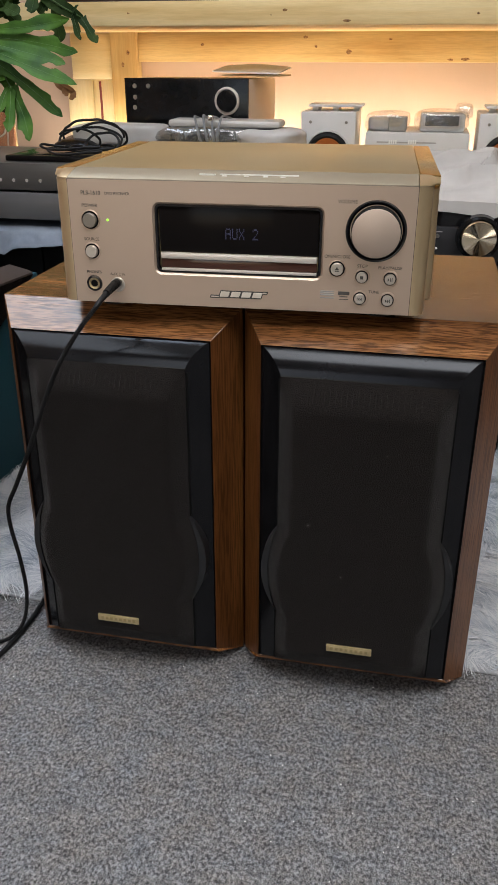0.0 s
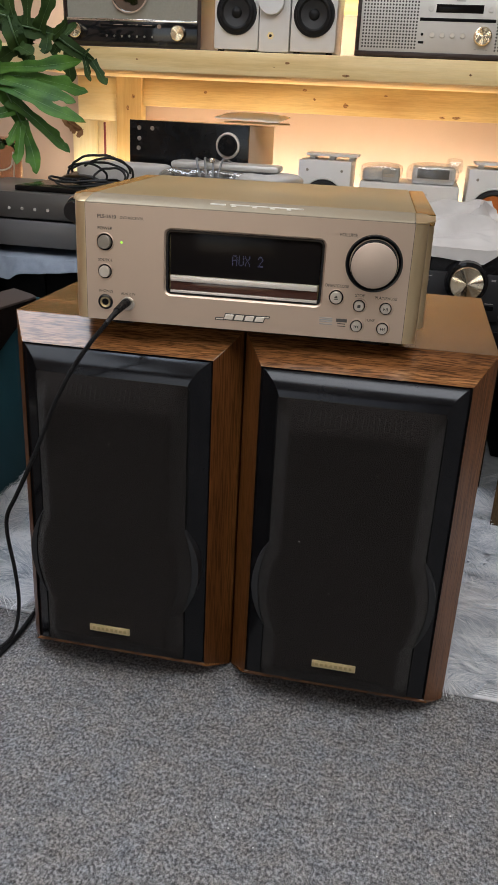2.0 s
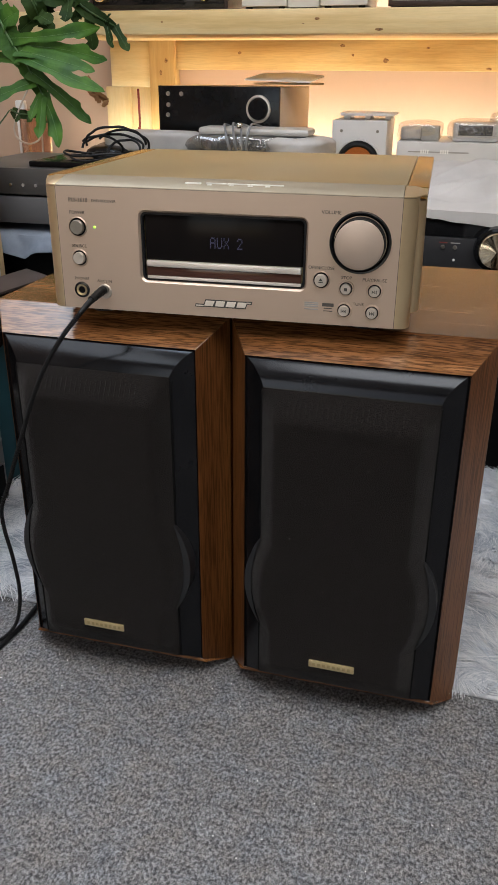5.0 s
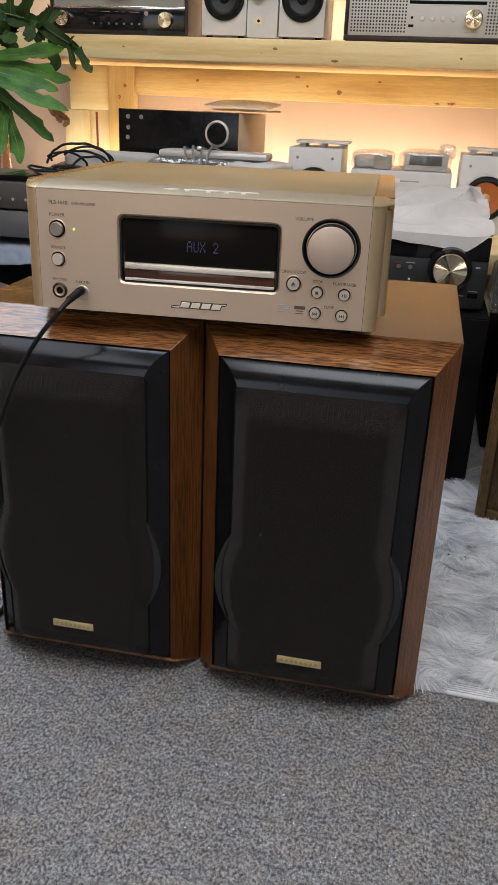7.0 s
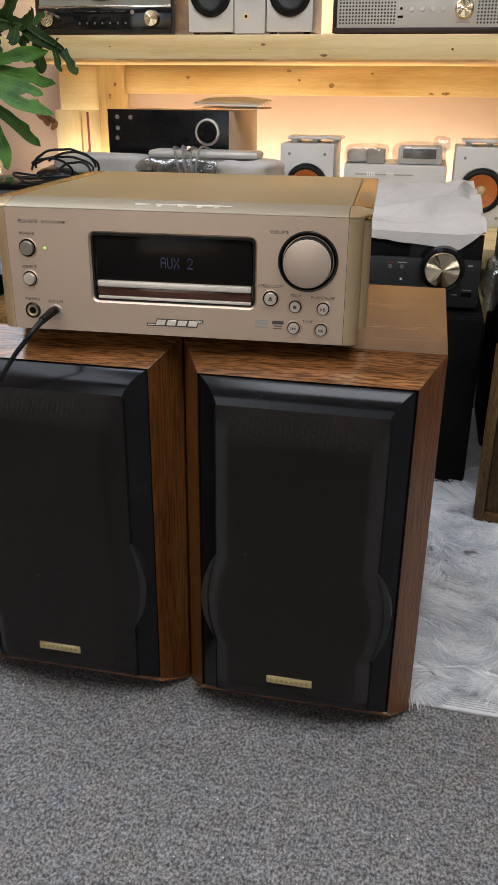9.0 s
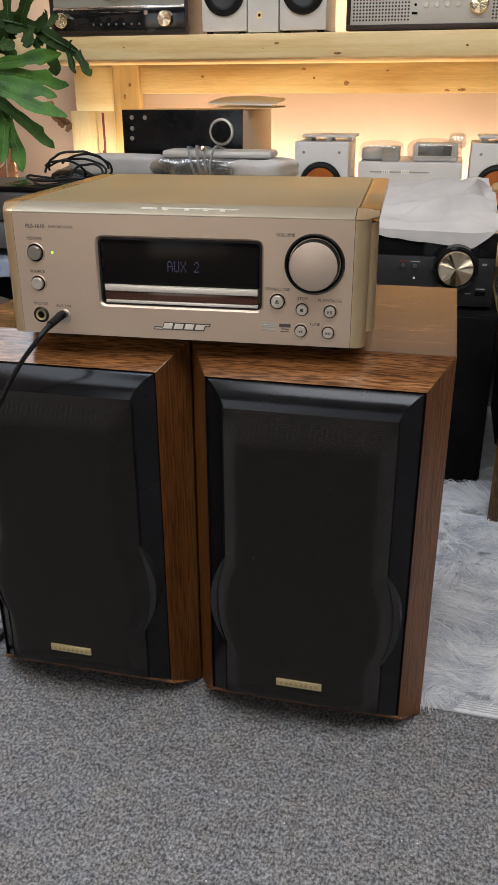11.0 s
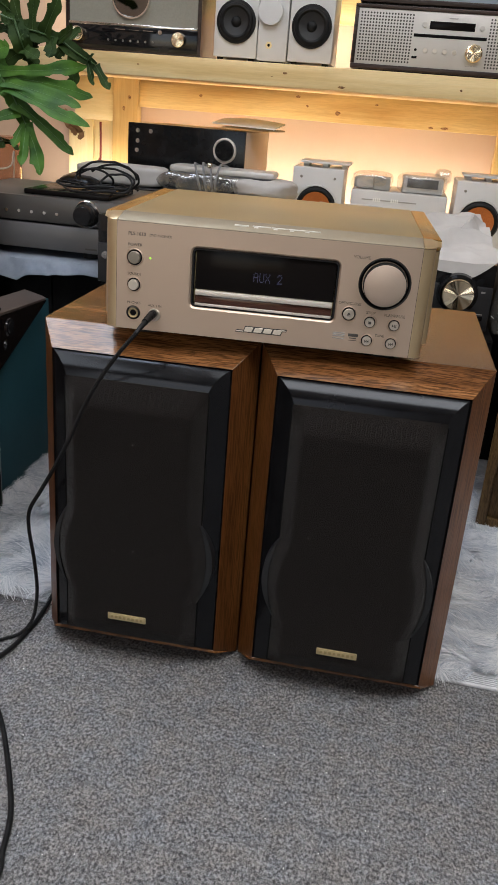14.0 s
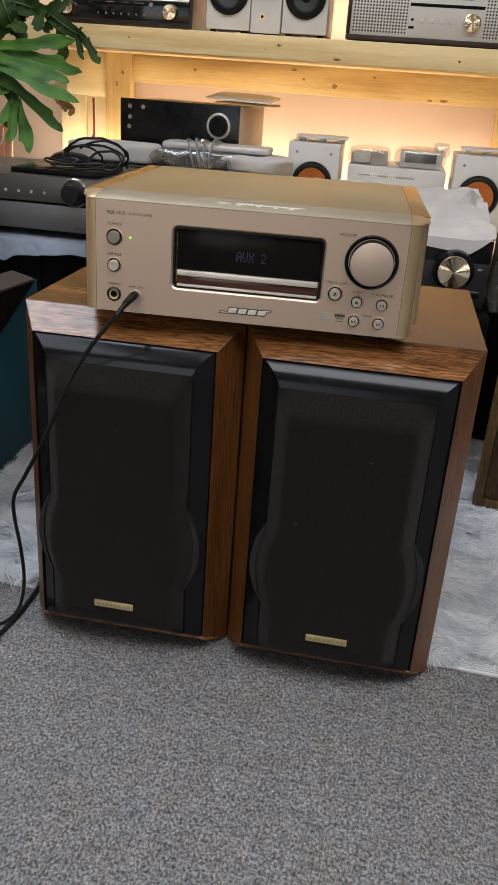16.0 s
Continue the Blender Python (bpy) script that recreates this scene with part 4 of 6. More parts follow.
    button(t, -0.1328, 0.0464, 0.0055, 0.0074, BUTTON)
    up = [[(-0.34, -0.05), (0.34, -0.05), (0, 0.42)], [(-0.34, -0.30), (0.34, -0.30), (0.34, -0.16), (-0.34, -0.16)]]
    button(t, 0.0872, 0.0388, 0.0055, 0.0072, BUTTON, up)
    button(t, 0.1088, 0.0326, 0.0046, 0.0066, BUTTON, [[(-0.3, -0.3), (0.3, -0.3), (0.3, 0.3), (-0.3, 0.3)]])
    button(t, 0.1330, 0.0318, 0.0046, 0.0066, BUTTON, [tri_r(-0.25), bar(0.12), bar(0.38)])
    button(t, 0.1080, 0.0136, 0.0046, 0.0066, BUTTON, [bar(-0.42, 0.06), tri_l(-0.15), tri_l(0.25)])
    button(t, 0.1320, 0.0130, 0.0046, 0.0066, BUTTON, [tri_r(-0.25), tri_r(0.15), bar(0.42, 0.06)])
    part("power_diode", lathe(B(), [(0, 0.0009), (0.0008, 0.0007), (0.0011, 0.0)], (-0.1165, 0, 0.0742), seg=16), DIODE, t, "small green power diode")
    j = part("headphone_socket", lathe(B(), [(0.0032, 0.0002), (0.0034, 0.0012), (0.0050, 0.0014), (0.0052, 0.0006)], (-0.1330, 0, 0.0172), seg=32), GOLDJACK, t, "gold-plated headphone socket")
    part("socket_rim", lathe(B(), [(0.0053, 0.0), (0.0055, 0.0014), (0.0070, 0.0012), (0.0074, 0.0)], (-0.1330, 0, 0.0172), seg=32), BLACKGLOSS, j)
    part("socket_hole", lathe(B(), [(0.0, 0.0003), (0.0032, 0.0003)], (-0.1330, 0, 0.0172), seg=32), BLACKMATT, j)
    part("socket_rim", lathe(B(), [(0.0, 0.0002), (0.0052, 0.0002), (0.0056, 0.0009), (0.0064, 0.0008), (0.0068, 0.0)], (-0.1110, 0, 0.0168), seg=32), BUTTON, t)
    for text, size, x, z, al in (("POWER", 0.0042, -0.1322, 0.0862, "CENTER"), ("SOURCE", 0.0037, -0.1325, 0.0570, "CENTER"), ("PHONES", 0.0037, -0.1325, 0.0275, "CENTER"),
                                 ("AUX 2 IN", 0.0034, -0.1105, 0.0262, "CENTER"), ("DVD RECEIVER", 0.0034, -0.1178, 0.0968, "LEFT"), ("VOLUME", 0.0042, 0.0935, 0.0952, "CENTER"),
                                 ("OPEN/CLOSE", 0.0038, 0.0870, 0.0492, "CENTER"), ("STOP", 0.0038, 0.1088, 0.0418, "CENTER"), ("PLAY/PAUSE", 0.0038, 0.1325, 0.0410, "CENTER"), ("TUNE", 0.0036, 0.1200, 0.0196, "CENTER")):
        lettering(text, size, INK, t, x, -0.0001, z, "lettering", al, 0.0)
    lettering("PLS-1610", 0.0048, INK, t, -0.1395, -0.0001, 0.0970, "lettering", "LEFT", 0.00006)
    # maker's mark as plain slanted bars
    bm, bk = B(), B()
    for i in range(4):
        x = -0.0150 + 0.0098 * i
        box(bm, x, x + 0.0080, -0.0008, 0.0, -0.0024, 0.0024, 0.0002, 1)
        box(bk, x - 0.0009, x + 0.0089, -0.0004, 0.0, -0.0034, 0.0034)
    for q, e in ((bm, 0.0), (bk, 0.0009)):
        box(q, -0.0225 - e, -0.0155 + e, -0.0008 + e / 3, 0.0, -0.0028 - e, -0.0018 + e)
        box(q, 0.0225, 0.0262 + e, -0.0008 + e / 3, 0.0, 0.0018 - e, 0.0028 + e)
        bmesh.ops.transform(q, verts=q.verts, matrix=Matrix.Translation((-0.001, 0, 0.0122)) @ Matrix(((1, 0, 0.35, 0), (0, 1, 0, 0), (0, 0, 1, 0), (0, 0, 0, 1))))
    mk = part("maker_mark", bk, INK, t, "raised pale maker's mark with dark outline")
    part("mark_face", bm, MARKFACE, mk)
    bm = B()
    for i in range(3):
        box(bm, 0.0735, 0.0855, -0.0003, 0.0, 0.0150 + 0.0016 * i, 0.0160 + 0.0016 * i)
    box(bm, 0.0735, 0.0855, -0.0003, 0.0, 0.0124, 0.0134)
    part("format_mark", bm, GREYMARK, t, "small grey format mark")
    bm = box(B(), 0.0890, 0.0990, -0.0003, 0.0, 0.0160, 0.0190)
    box(bm, 0.0905, 0.0975, -0.0003, 0.0, 0.0140, 0.0148)
    box(bm, 0.0900, 0.0980, -0.0003, 0.0, 0.0118, 0.0124)
    part("format_mark", bm, INK, t, "small dark format mark")


receiver()


# ---- the cord plugged into the receiver, and the loose cable on the carpet ----
def braid(bm, pts, r, pitch=0.0085, strands=4):
    """Crossing strands wound both ways over a lead that follows the points."""
    step = pitch / 10
    run, left = [pts[0]], 0.0
    for a, b in zip(pts, pts[1:]):
        d = (b - a).length
        while left + d >= step:
            k = (step - left) / d
            a = a.lerp(b, k)
            d = (b - a).length
            left = 0.0
            run.append(a)
        left += d
    up = Vector((0.31, 0.2, 0.93))
    frames_ = []
    for i, q in enumerate(run):
        d = (run[min(i + 1, len(run) - 1)] - run[max(i - 1, 0)]).normalized()
        sd = d.cross(up).normalized()
        up = sd.cross(d).normalized()
        frames_.append((q, sd, up.copy()))
    for way in (-1, 1):
        for k in range(strands):
            rows = []
            for i, (q, sd, u) in enumerate(frames_):
                a = way * 2 * math.pi * i / 10 + 2 * math.pi * k / strands
                wave = 0.90 + 0.10 * way * math.cos(strands * 2 * math.pi * i / 10)
                o = sd * math.cos(a) + u * math.sin(a)
                c = -sd * math.sin(a) + u * math.cos(a)
                p = q + o * (r * wave)
                rows.append([bm.verts.new(p + c * (r * 0.34)), bm.verts.new(p + o * (r * 0.22)), bm.verts.new(p - c * (r * 0.34))])
            for x, y in zip(rows, rows[1:]):
                bm.faces.new((x[0], x[1], y[1], y[0]))
                bm.faces.new((x[1], x[2], y[2], y[1]))
    bmesh.ops.recalc_face_normals(bm, faces=bm.faces)
    return bm


cord = thing("audio_cord", pose(0, 0, 0), "black braided audio cord hanging from the receiver to the carpet", "cable")
part("plug", tube(B(), [Vector(p) for p in ((-0.2440, 0.6370, 0.4292), (-0.2445, 0.6300, 0.4287), (-0.2450, 0.6230, 0.4275), (-0.2460, 0.6150, 0.4250))], 0.0036, 16, 0.8), BLACKRUBBER, cord, "black rubber plug sleeve")
part("strain_relief", tube(B(), [Vector(p) for p in ((-0.2460, 0.6150, 0.4250), (-0.2480, 0.6070, 0.4215), (-0.2510, 0.6005, 0.4165))], 0.0028, 12, 0.8), BLACKRUBBER, cord)
run_ = spline([(-0.2505, 0.601, 0.417), (-0.266, 0.592, 0.396), (-0.286, 0.590, 0.365), (-0.304, 0.593, 0.331), (-0.321, 0.598, 0.294), (-0.342, 0.610, 0.254), (-0.372, 0.636, 0.206),
                                (-0.3935, 0.652, 0.170), (-0.3975, 0.657, 0.140), (-0.394, 0.661, 0.096), (-0.391, 0.660, 0.051), (-0.393, 0.650, 0.018), (-0.402, 0.634, 0.0045), (-0.418, 0.619, 0.0026), (-0.440, 0.600, 0.0026),
                                (-0.463, 0.585, 0.0026), (-0.486, 0.556, 0.0026), (-0.53, 0.53, 0.0026), (-0.60, 0.53, 0.0026)])
lead = part("lead", tube(B(), run_, 0.0020, 10), CORD, cord, "black braided lead")
tagged(part("braid", braid(B(), run_, 0.00205), CORD, lead), "woven braid of the lead", kind="stuff")
for i in range(4):
    a = Vector((-0.2443, 0.6335, 0.4290)).lerp(Vector((-0.2460, 0.6165, 0.4256)), i / 3)
    part("grip_ring", tube(B(), [a, a + Vector((-0.0001, -0.0018, -0.0003))], 0.0041 - 0.0002 * i, 16), BLACKRUBBER, cord)
part("metal_collar", tube(B(), [Vector((-0.2439, 0.6392, 0.4293)), Vector((-0.2440, 0.6372, 0.4292))], 0.0042, 18), BUTTONDARK, cord, "dull metal collar of the plug")
loose = thing("power_cable", pose(0, 0, 0), "thick black cable lying in a loose loop on the carpet", "cable")
part("lead", tube(B(), spline([(-0.405, 0.80, 0.0045), (-0.400, 0.751, 0.0045), (-0.397, 0.718, 0.0045), (-0.395, 0.666, 0.0031), (-0.399, 0.617, 0.0031), (-0.407, 0.582, 0.0050), (-0.418, 0.564, 0.0075), (-0.437, 0.558, 0.0080), (-0.462, 0.550, 0.0080), (-0.490, 0.531, 0.0050), (-0.540, 0.505, 0.0031)]), 0.0030, 10), BLACKRUBBER, loose)
part("lead", tube(B(), spline([(-0.560, 0.470, 0.0031), (-0.500, 0.500, 0.0031), (-0.452, 0.534, 0.0090), (-0.433, 0.546, 0.0110), (-0.421, 0.549, 0.0110), (-0.410, 0.547, 0.0105), (-0.405, 0.539, 0.0100), (-0.408, 0.528, 0.0095), (-0.418, 0.516, 0.0080), (-0.437, 0.506, 0.0050), (-0.472, 0.494, 0.0031), (-0.530, 0.478, 0.0031)]), 0.0030, 10), BLACKRUBBER, loose)
part("lead", tube(B(), spline([(-0.470, 0.552, 0.0031), (-0.440, 0.553, 0.0031), (-0.425, 0.551, 0.0031), (-0.408, 0.543, 0.0031), (-0.392, 0.528, 0.0031), (-0.374, 0.509, 0.0031), (-0.345, 0.468, 0.0031), (-0.311, 0.410, 0.0031), (-0.292, 0.371, 0.0031), (-0.282, 0.334, 0.0031), (-0.275, 0.305, 0.0031), (-0.280, 0.22, 0.0031), (-0.31, 0.12, 0.0031)]), 0.0028, 10), BLACKRUBBER, loose)
part("lead", tube(B(), spline([(-0.56, 0.622, 0.0026), (-0.520, 0.622, 0.0026), (-0.505, 0.623, 0.0035), (-0.494, 0.604, 0.0095), (-0.480, 0.572, 0.0125), (-0.50, 0.556, 0.0130), (-0.55, 0.553, 0.0040)]), 0.0024, 8), BLACKRUBBER, loose)


# ---- things on the upper shelf ----
TOP = 0.7295


def spun_face(r, h, c, waves, depth, seg=96):
    """A turned knob face with added waves that imitate the light sectors of spun metal."""
    bm = B()
    m = Matrix.Translation(c) @ AX["y"]
    rows = []
    for rr in (0.04, 0.25, 0.5, 0.75, 1.0):
        rows.append([bm.verts.new(m @ Vector((r * rr * math.cos(2 * math.pi * i / seg), r * rr * math.sin(2 * math.pi * i / seg), h + depth * rr * (math.sin(waves * 2 * math.pi * i / seg + 0.6) + 0.5 * math.sin((waves + 3) * 2 * math.pi * i / seg))))) for i in range(seg)])
    bm.faces.new(rows[0])
    for a, b in zip(rows, rows[1:]):
        for i in range(seg):
            bm.faces.new((a[i], a[(i + 1) % seg], b[(i + 1) % seg], b[i]))
    bmesh.ops.recalc_face_normals(bm, faces=bm.faces)
    return bm


def perforations(x0, x1, z0, z1, nx, nz, r, y):
    bm = B()
    for i in range(nx):
        for j in range(nz):
            cx, cz = x0 + (x1 - x0) * (i + 0.5) / nx, z0 + (z1 - z0) * (j + 0.5) / nz
            bm.faces.new([bm.verts.new((cx + r * math.cos(a * math.pi / 3), y, cz - r * math.sin(a * math.pi / 3))) for a in range(6)])
    return bm


def arched(w, h, r, n=8):
    pts = [(-w, 0), (w, 0)]
    pts += [(w - r + r * math.cos(math.pi / 2 * i / n), h - r + r * math.sin(math.pi / 2 * i / n)) for i in range(n + 1)]
    pts += [(-w + r - r * math.sin(math.pi / 2 * i / n), h - r + r * math.cos(math.pi / 2 * i / n)) for i in range(n + 1)]
    return pts


def retro_radio():
    t = thing("retro_radio", pose(-0.6995, 1.972, TOP), "dark wooden retro radio with grey cloth front and chrome dial", "radio")
    for x in (-0.15, 0.15):
        for y in (0.03, 0.15):
            part("foot", lathe(B(), [(0.012, 0), (0.012, 0.005), (0, 0.005)], (x, y, 0), "z", 16), BLACKRUBBER, t)
    part("case", prism(B(), [(x, z + 0.005) for x, z in arched(0.1715, 0.190, 0.03)], (0.004, 0.18)), DARKWOOD, t, "dark stained wooden case", angle=30)
    bm = B()
    o, i_ = arched(0.1715, 0.190, 0.03), arched(0.1640, 0.183, 0.026)
    a = [bm.verts.new((x, 0.0, z + 0.005)) for x, z in o]
    b = [bm.verts.new((x, 0.0, z + (0.0075 if z < 0.01 else 0.005))) for x, z in i_]
    c = [bm.verts.new((v.co.x, 0.004, v.co.z)) for v in b]
    d = [bm.verts.new((v.co.x, 0.004, v.co.z)) for v in a]
    for p, q in ((a, b), (b, c), (d, a)):
        for k in range(len(o)):
            bm.faces.new((p[k], p[(k + 1) % len(o)], q[(k + 1) % len(o)], q[k]))
    bmesh.ops.recalc_face_normals(bm, faces=bm.faces)
    part("front_frame", bm, DARKWOOD, t)
    part("cloth_front", prism(B(), [(x * 0.985, 0.066 + z) for x, z in arched(0.1640, 0.120, 0.024)], (0.0015, 0.0038)), GREYGREEN, t, "grey woven speaker cloth", angle=30)
    part("silver_strip", box(B(), -0.163, 0.163, -0.001, 0.0036, 0.0600, 0.0655, 0.0006), CHROME, t, "polished silver strip")
    part("control_panel", box(B(), -0.1635, 0.1635, -0.0005, 0.0036, 0.0078, 0.0598, 0.001), BLACKGLOSS, t, "black control panel")
    for x in (-0.1385, 0.1185):
        kn = part("knob", lathe(B(), [(0, 0.017), (0.0150, 0.017), (0.0165, 0.0155), (0.0175, 0.002), (0.0175, 0)], (x, -0.0005, 0.0375), seg=32), SPUN, t, "spun metal knob")
        part("knob_face", spun_face(0.0150, 0.0178, (x, -0.0005, 0.0375), 3, 0.0006, 48), SPUN, kn)
    part("disc_slot", box(B(), -0.078, 0.060, -0.0012, 0.0, 0.0485, 0.0530, 0.0005), BLACKMATT, t)
    bm = B()
    for i in range(3):
        box(bm, -0.045 + 0.036 * i, -0.020 + 0.036 * i, -0.0016, 0.0, 0.0525, 0.0538)
    part("slot_lip", bm, CHROME, t)
    part("eject_button", lathe(B(), [(0, 0.003), (0.005, 0.003), (0.0055, 0.0)], (0.0700, -0.0005, 0.0510), seg=16), CHROME, t)
    for i in range(7):
        part("key", lathe(B(), [(0, 0.002), (0.0022, 0.002), (0.0026, 0.0)], (-0.062 + 0.019 * i, -0.0005, 0.0285), seg=12), BUTTONDARK, t)
    d = part("dial_ring", lathe(B(), [(0.0420, 0.002), (0.0440, 0.0065), (0.0475, 0.0065), (0.0500, 0.001), (0.0500, -0.001)], (-0.0045, 0.0015, 0.1245), seg=48), CHROME, t, "chrome dial ring")
    part("dial_glass", lathe(B(), [(0, 0.003), (0.0425, 0.003)], (-0.0045, 0.0015, 0.1245), seg=48), DARKMIRROR, d, "dark mirrored dial")


retro_radio()


def mini_speaker(x):
    t = thing("mini_loudspeaker", pose(x, 1.972, TOP), "small white loudspeaker with dark grey cones on rubber feet", "loudspeaker", "white mini system")
    part("cabinet", box(B(), -0.0525, 0.0525, 0, 0.15, 0.009, 0.245, 0.002), WHITECAB, t)
    for fx in (-0.038, 0.038):
        for fy in (0.015, 0.13):
            part("foot", lathe(B(), [(0.008, 0), (0.008, 0.009), (0, 0.009)], (fx, fy, 0), "z", 12), BLACKRUBBER, t)
    w = part("woofer_surround", lathe(B(), [(0.0300, 0.0060), (0.0345, 0.0095), (0.0395, 0.0085), (0.0415, 0.0060), (0.0470, 0.0050), (0.0475, 0.0)], (0, 0, 0.0865), seg=40), BLACKRUBBER, t, "black rubber woofer surround")
    part("cone", lathe(B(), [(0.0, 0.0005), (0.012, 0.0008), (0.0305, 0.0062)], (0, 0, 0.0865), seg=40), CONE, w, "dark grey cone")
    part("dust_cap", lathe(B(), [(0.0, 0.0065), (0.006, 0.0056), (0.0115, 0.0025), (0.0125, 0.0008)], (0, 0, 0.0865), seg=32), BLACKRUBBER, w)
    part("tweeter", lathe(B(), [(0.0, 0.004), (0.005, 0.003), (0.0085, 0.0005), (0.0100, 0.002), (0.0150, 0.0012), (0.0155, 0.0)], (0, 0, 0.180), seg=32), BLACKRUBBER, t, "small black tweeter")
    return t


mini_speaker(-0.4425)
mini_speaker(-0.2610)
amp = thing("mini_amplifier", pose(-0.3525, 1.972, TOP), "narrow white amplifier with a round white knob between two mini loudspeakers", "amplifier", "white mini system")
part("cabinet", box(B(), -0.0355, 0.0355, 0, 0.15, 0.006, 0.245, 0.002), WHITECAB, amp)
part("base", box(B(), -0.030, 0.030, 0.005, 0.14, 0.0, 0.0058), BLACKRUBBER, amp)
part("knob", lathe(B(), [(0, 0.014), (0.0285, 0.014), (0.030, 0.0125), (0.030, 0.0)], (-0.0075, 0, 0.112), seg=40), WHITECAB, amp, "large white knob")
bm = B()
for i in range(6):
    a = math.pi * i / 3
    bmesh.ops.create_cone(bm, cap_ends=True, segments=10, radius1=0.0034, radius2=0.0028, depth=0.0012, matrix=Matrix.Translation((-0.008 + 0.0052 * math.cos(a), -0.0005, 0.0405 + 0.0052 * math.sin(a))) @ AX["y"])
part("jack_flower", bm, BRASS, amp, "gold flower-shaped socket plate")
part("jack_hole", lathe(B(), [(0, 0.0018), (0.0032, 0.0018), (0.0034, 0.0)], (-0.008, 0, 0.0405), seg=16), BLACKMATT, amp)


def desk_radio(m, face, label):
    t = thing("desk_radio", m, label, "radio", "stack of desk radios")
    W, H = 0.560, 0.134
    bm = box(B(), 0, W, 0.012, 0.20, 0.0, H, 0.003)
    part("case", bm, DARKWOOD, t, "dark wooden case")
    bm = box(B(), 0, W, 0, 0.0118, 0.0, 0.0105, 0.001)
    box(bm, 0, W, 0, 0.0118, H - 0.008, H, 0.001)
    box(bm, 0, 0.0085, 0, 0.0118, 0.0107, H - 0.0082, 0.001)
    box(bm, W - 0.0085, W, 0, 0.0118, 0.0107, H - 0.0082, 0.001)
    part("frame", bm, DARKWOOD, t)
    f = part("face", box(B(), 0.0087, W - 0.0087, 0.0030, 0.0116, 0.0107, H - 0.0082, 0.0005), face, t, "pale metal face")
    for x0 in (0.0125, 0.303):
        p = part("perforation", perforations(x0, x0 + 0.123, 0.016, 0.120, 18, 16, 0.0023, 0.0027), INK, f)
        tagged(p, kind="stuff")
    part("display", box(B(), 0.171, 0.272, 0.0022, 0.0035, 0.0905, 0.1070, 0.0005), BLACKGLASS, t, "dark display")
    part("disc_slot", box(B(), 0.138, 0.301, 0.0020, 0.0035, 0.0735, 0.0800, 0.0005), BLACKMATT, t, "black disc slot")
    kn = part("knob", lathe(B(), [(0, 0.012), (0.0165, 0.012), (0.0190, 0.010), (0.0200, 0.0)], (0.277, 0.003, 0.0460), seg=40), SPUN, t, "spun metal tuning knob")
    part("knob_face", spun_face(0.0165, 0.0128, (0.277, 0.003, 0.0460), 4, 0.0007, 64), SPUN, kn)
    for x in (0.168, 0.190, 0.212, 0.234):
        part("key", lathe(B(), [(0, 0.003), (0.0048, 0.003), (0.0056, 0.0)], (x, 0.003, 0.0460), seg=20), BUTTON, t)
    part("socket", lathe(B(), [(0, 0.001), (0.0026, 0.001), (0.003, 0.0)], (0.146, 0.003, 0.0470), seg=14), BLACKMATT, t)
    part("usb_socket", box(B(), 0.139, 0.151, 0.0022, 0.0035, 0.0285, 0.0335, 0.0003), BLACKMATT, t)
    for x in (0.160, 0.288):
        part("key", lathe(B(), [(0, 0.002), (0.0056, 0.002), (0.0060, 0.0)], (x, 0.003, 0.0985), seg=20), face, t)
    bm = B()
    for i in range(5):
        box(bm, 0.262 + 0.006 * i, 0.2665 + 0.006 * i, 0.0026, 0.0031, 0.0190, 0.0208)
    box(bm, 0.212, 0.232, 0.0026, 0.0031, 0.1130, 0.1155)
    part("name_bars", bm, GREYMARK, t)
    return t


desk_radio(pose(-0.160, 1.938, TOP + 0.004), SILVERFACE, "long silver-faced desk radio with perforated panels in a dark case")
desk_radio(pose(-0.152, 1.946, TOP + 0.004 + 0.1385), BLUEFACE, "long blue-grey desk radio with perforated panels stacked on another")
for nm, dz, yy in (("radio_foot_strip", 0.0, 1.945), ("radio_foot_strip", 0.138, 1.955)):
    tagged(part(nm, box(B(), -0.14, 0.38, yy, yy + 0.17, TOP + dz, TOP + dz + 0.0042 if dz == 0 else TOP + dz + 0.0045), BLACKRUBBER), "thin black rubber foot strip under a desk radio", "foot strip")


# ---- things on the counter below ----
def cube_speaker(x, w, label):
    t = thing("cube_loudspeaker", pose(x, 1.962, 0.330), label, "loudspeaker", "white cube loudspeakers")
    part("cabinet", box(B(), -w / 2, w / 2, 0, 0.15, 0.0, 0.174, 0.003), WHITECAB, t)
    part("woofer_ring", lathe(B(), [(0.0500, 0.0), (0.0510, 0.0016), (0.0540, 0.0016), (0.0550, 0.0)], (0, 0, 0.080), seg=40), WHITECAB, t)
    s = part("woofer_surround", lathe(B(), [(0.0370, 0.0070), (0.0410, 0.0095), (0.0460, 0.0080), (0.0500, 0.0005)], (0, 0, 0.080), seg=40), BLACKRUBBER, t, "black rubber surround")
    part("cone", lathe(B(), [(0.012, 0.0006), (0.0375, 0.0072)], (0, 0, 0.080), seg=40), ORANGECONE, s, "orange woven cone")
    part("phase_plug", lathe(B(), [(0, 0.012), (0.006, 0.010), (0.011, 0.005), (0.0125, 0.0006)], (0, 0, 0.080), seg=24), CARTON, s, "pale bullet-shaped plug")
    for sx in (-1, 1):
        for z in (0.021, 0.151):
            part("screw", lathe(B(), [(0, 0.0012), (0.0030, 0.0008), (0.0035, 0.0)], (sx * (w / 2 - 0.022), 0, z), seg=12), BUTTONDARK, t)
    return t


cube_speaker(-0.209, 0.128, "white cube loudspeaker with an orange cone on the counter")
cube_speaker(0.195, 0.128, "white cube loudspeaker with an orange cone on the counter")


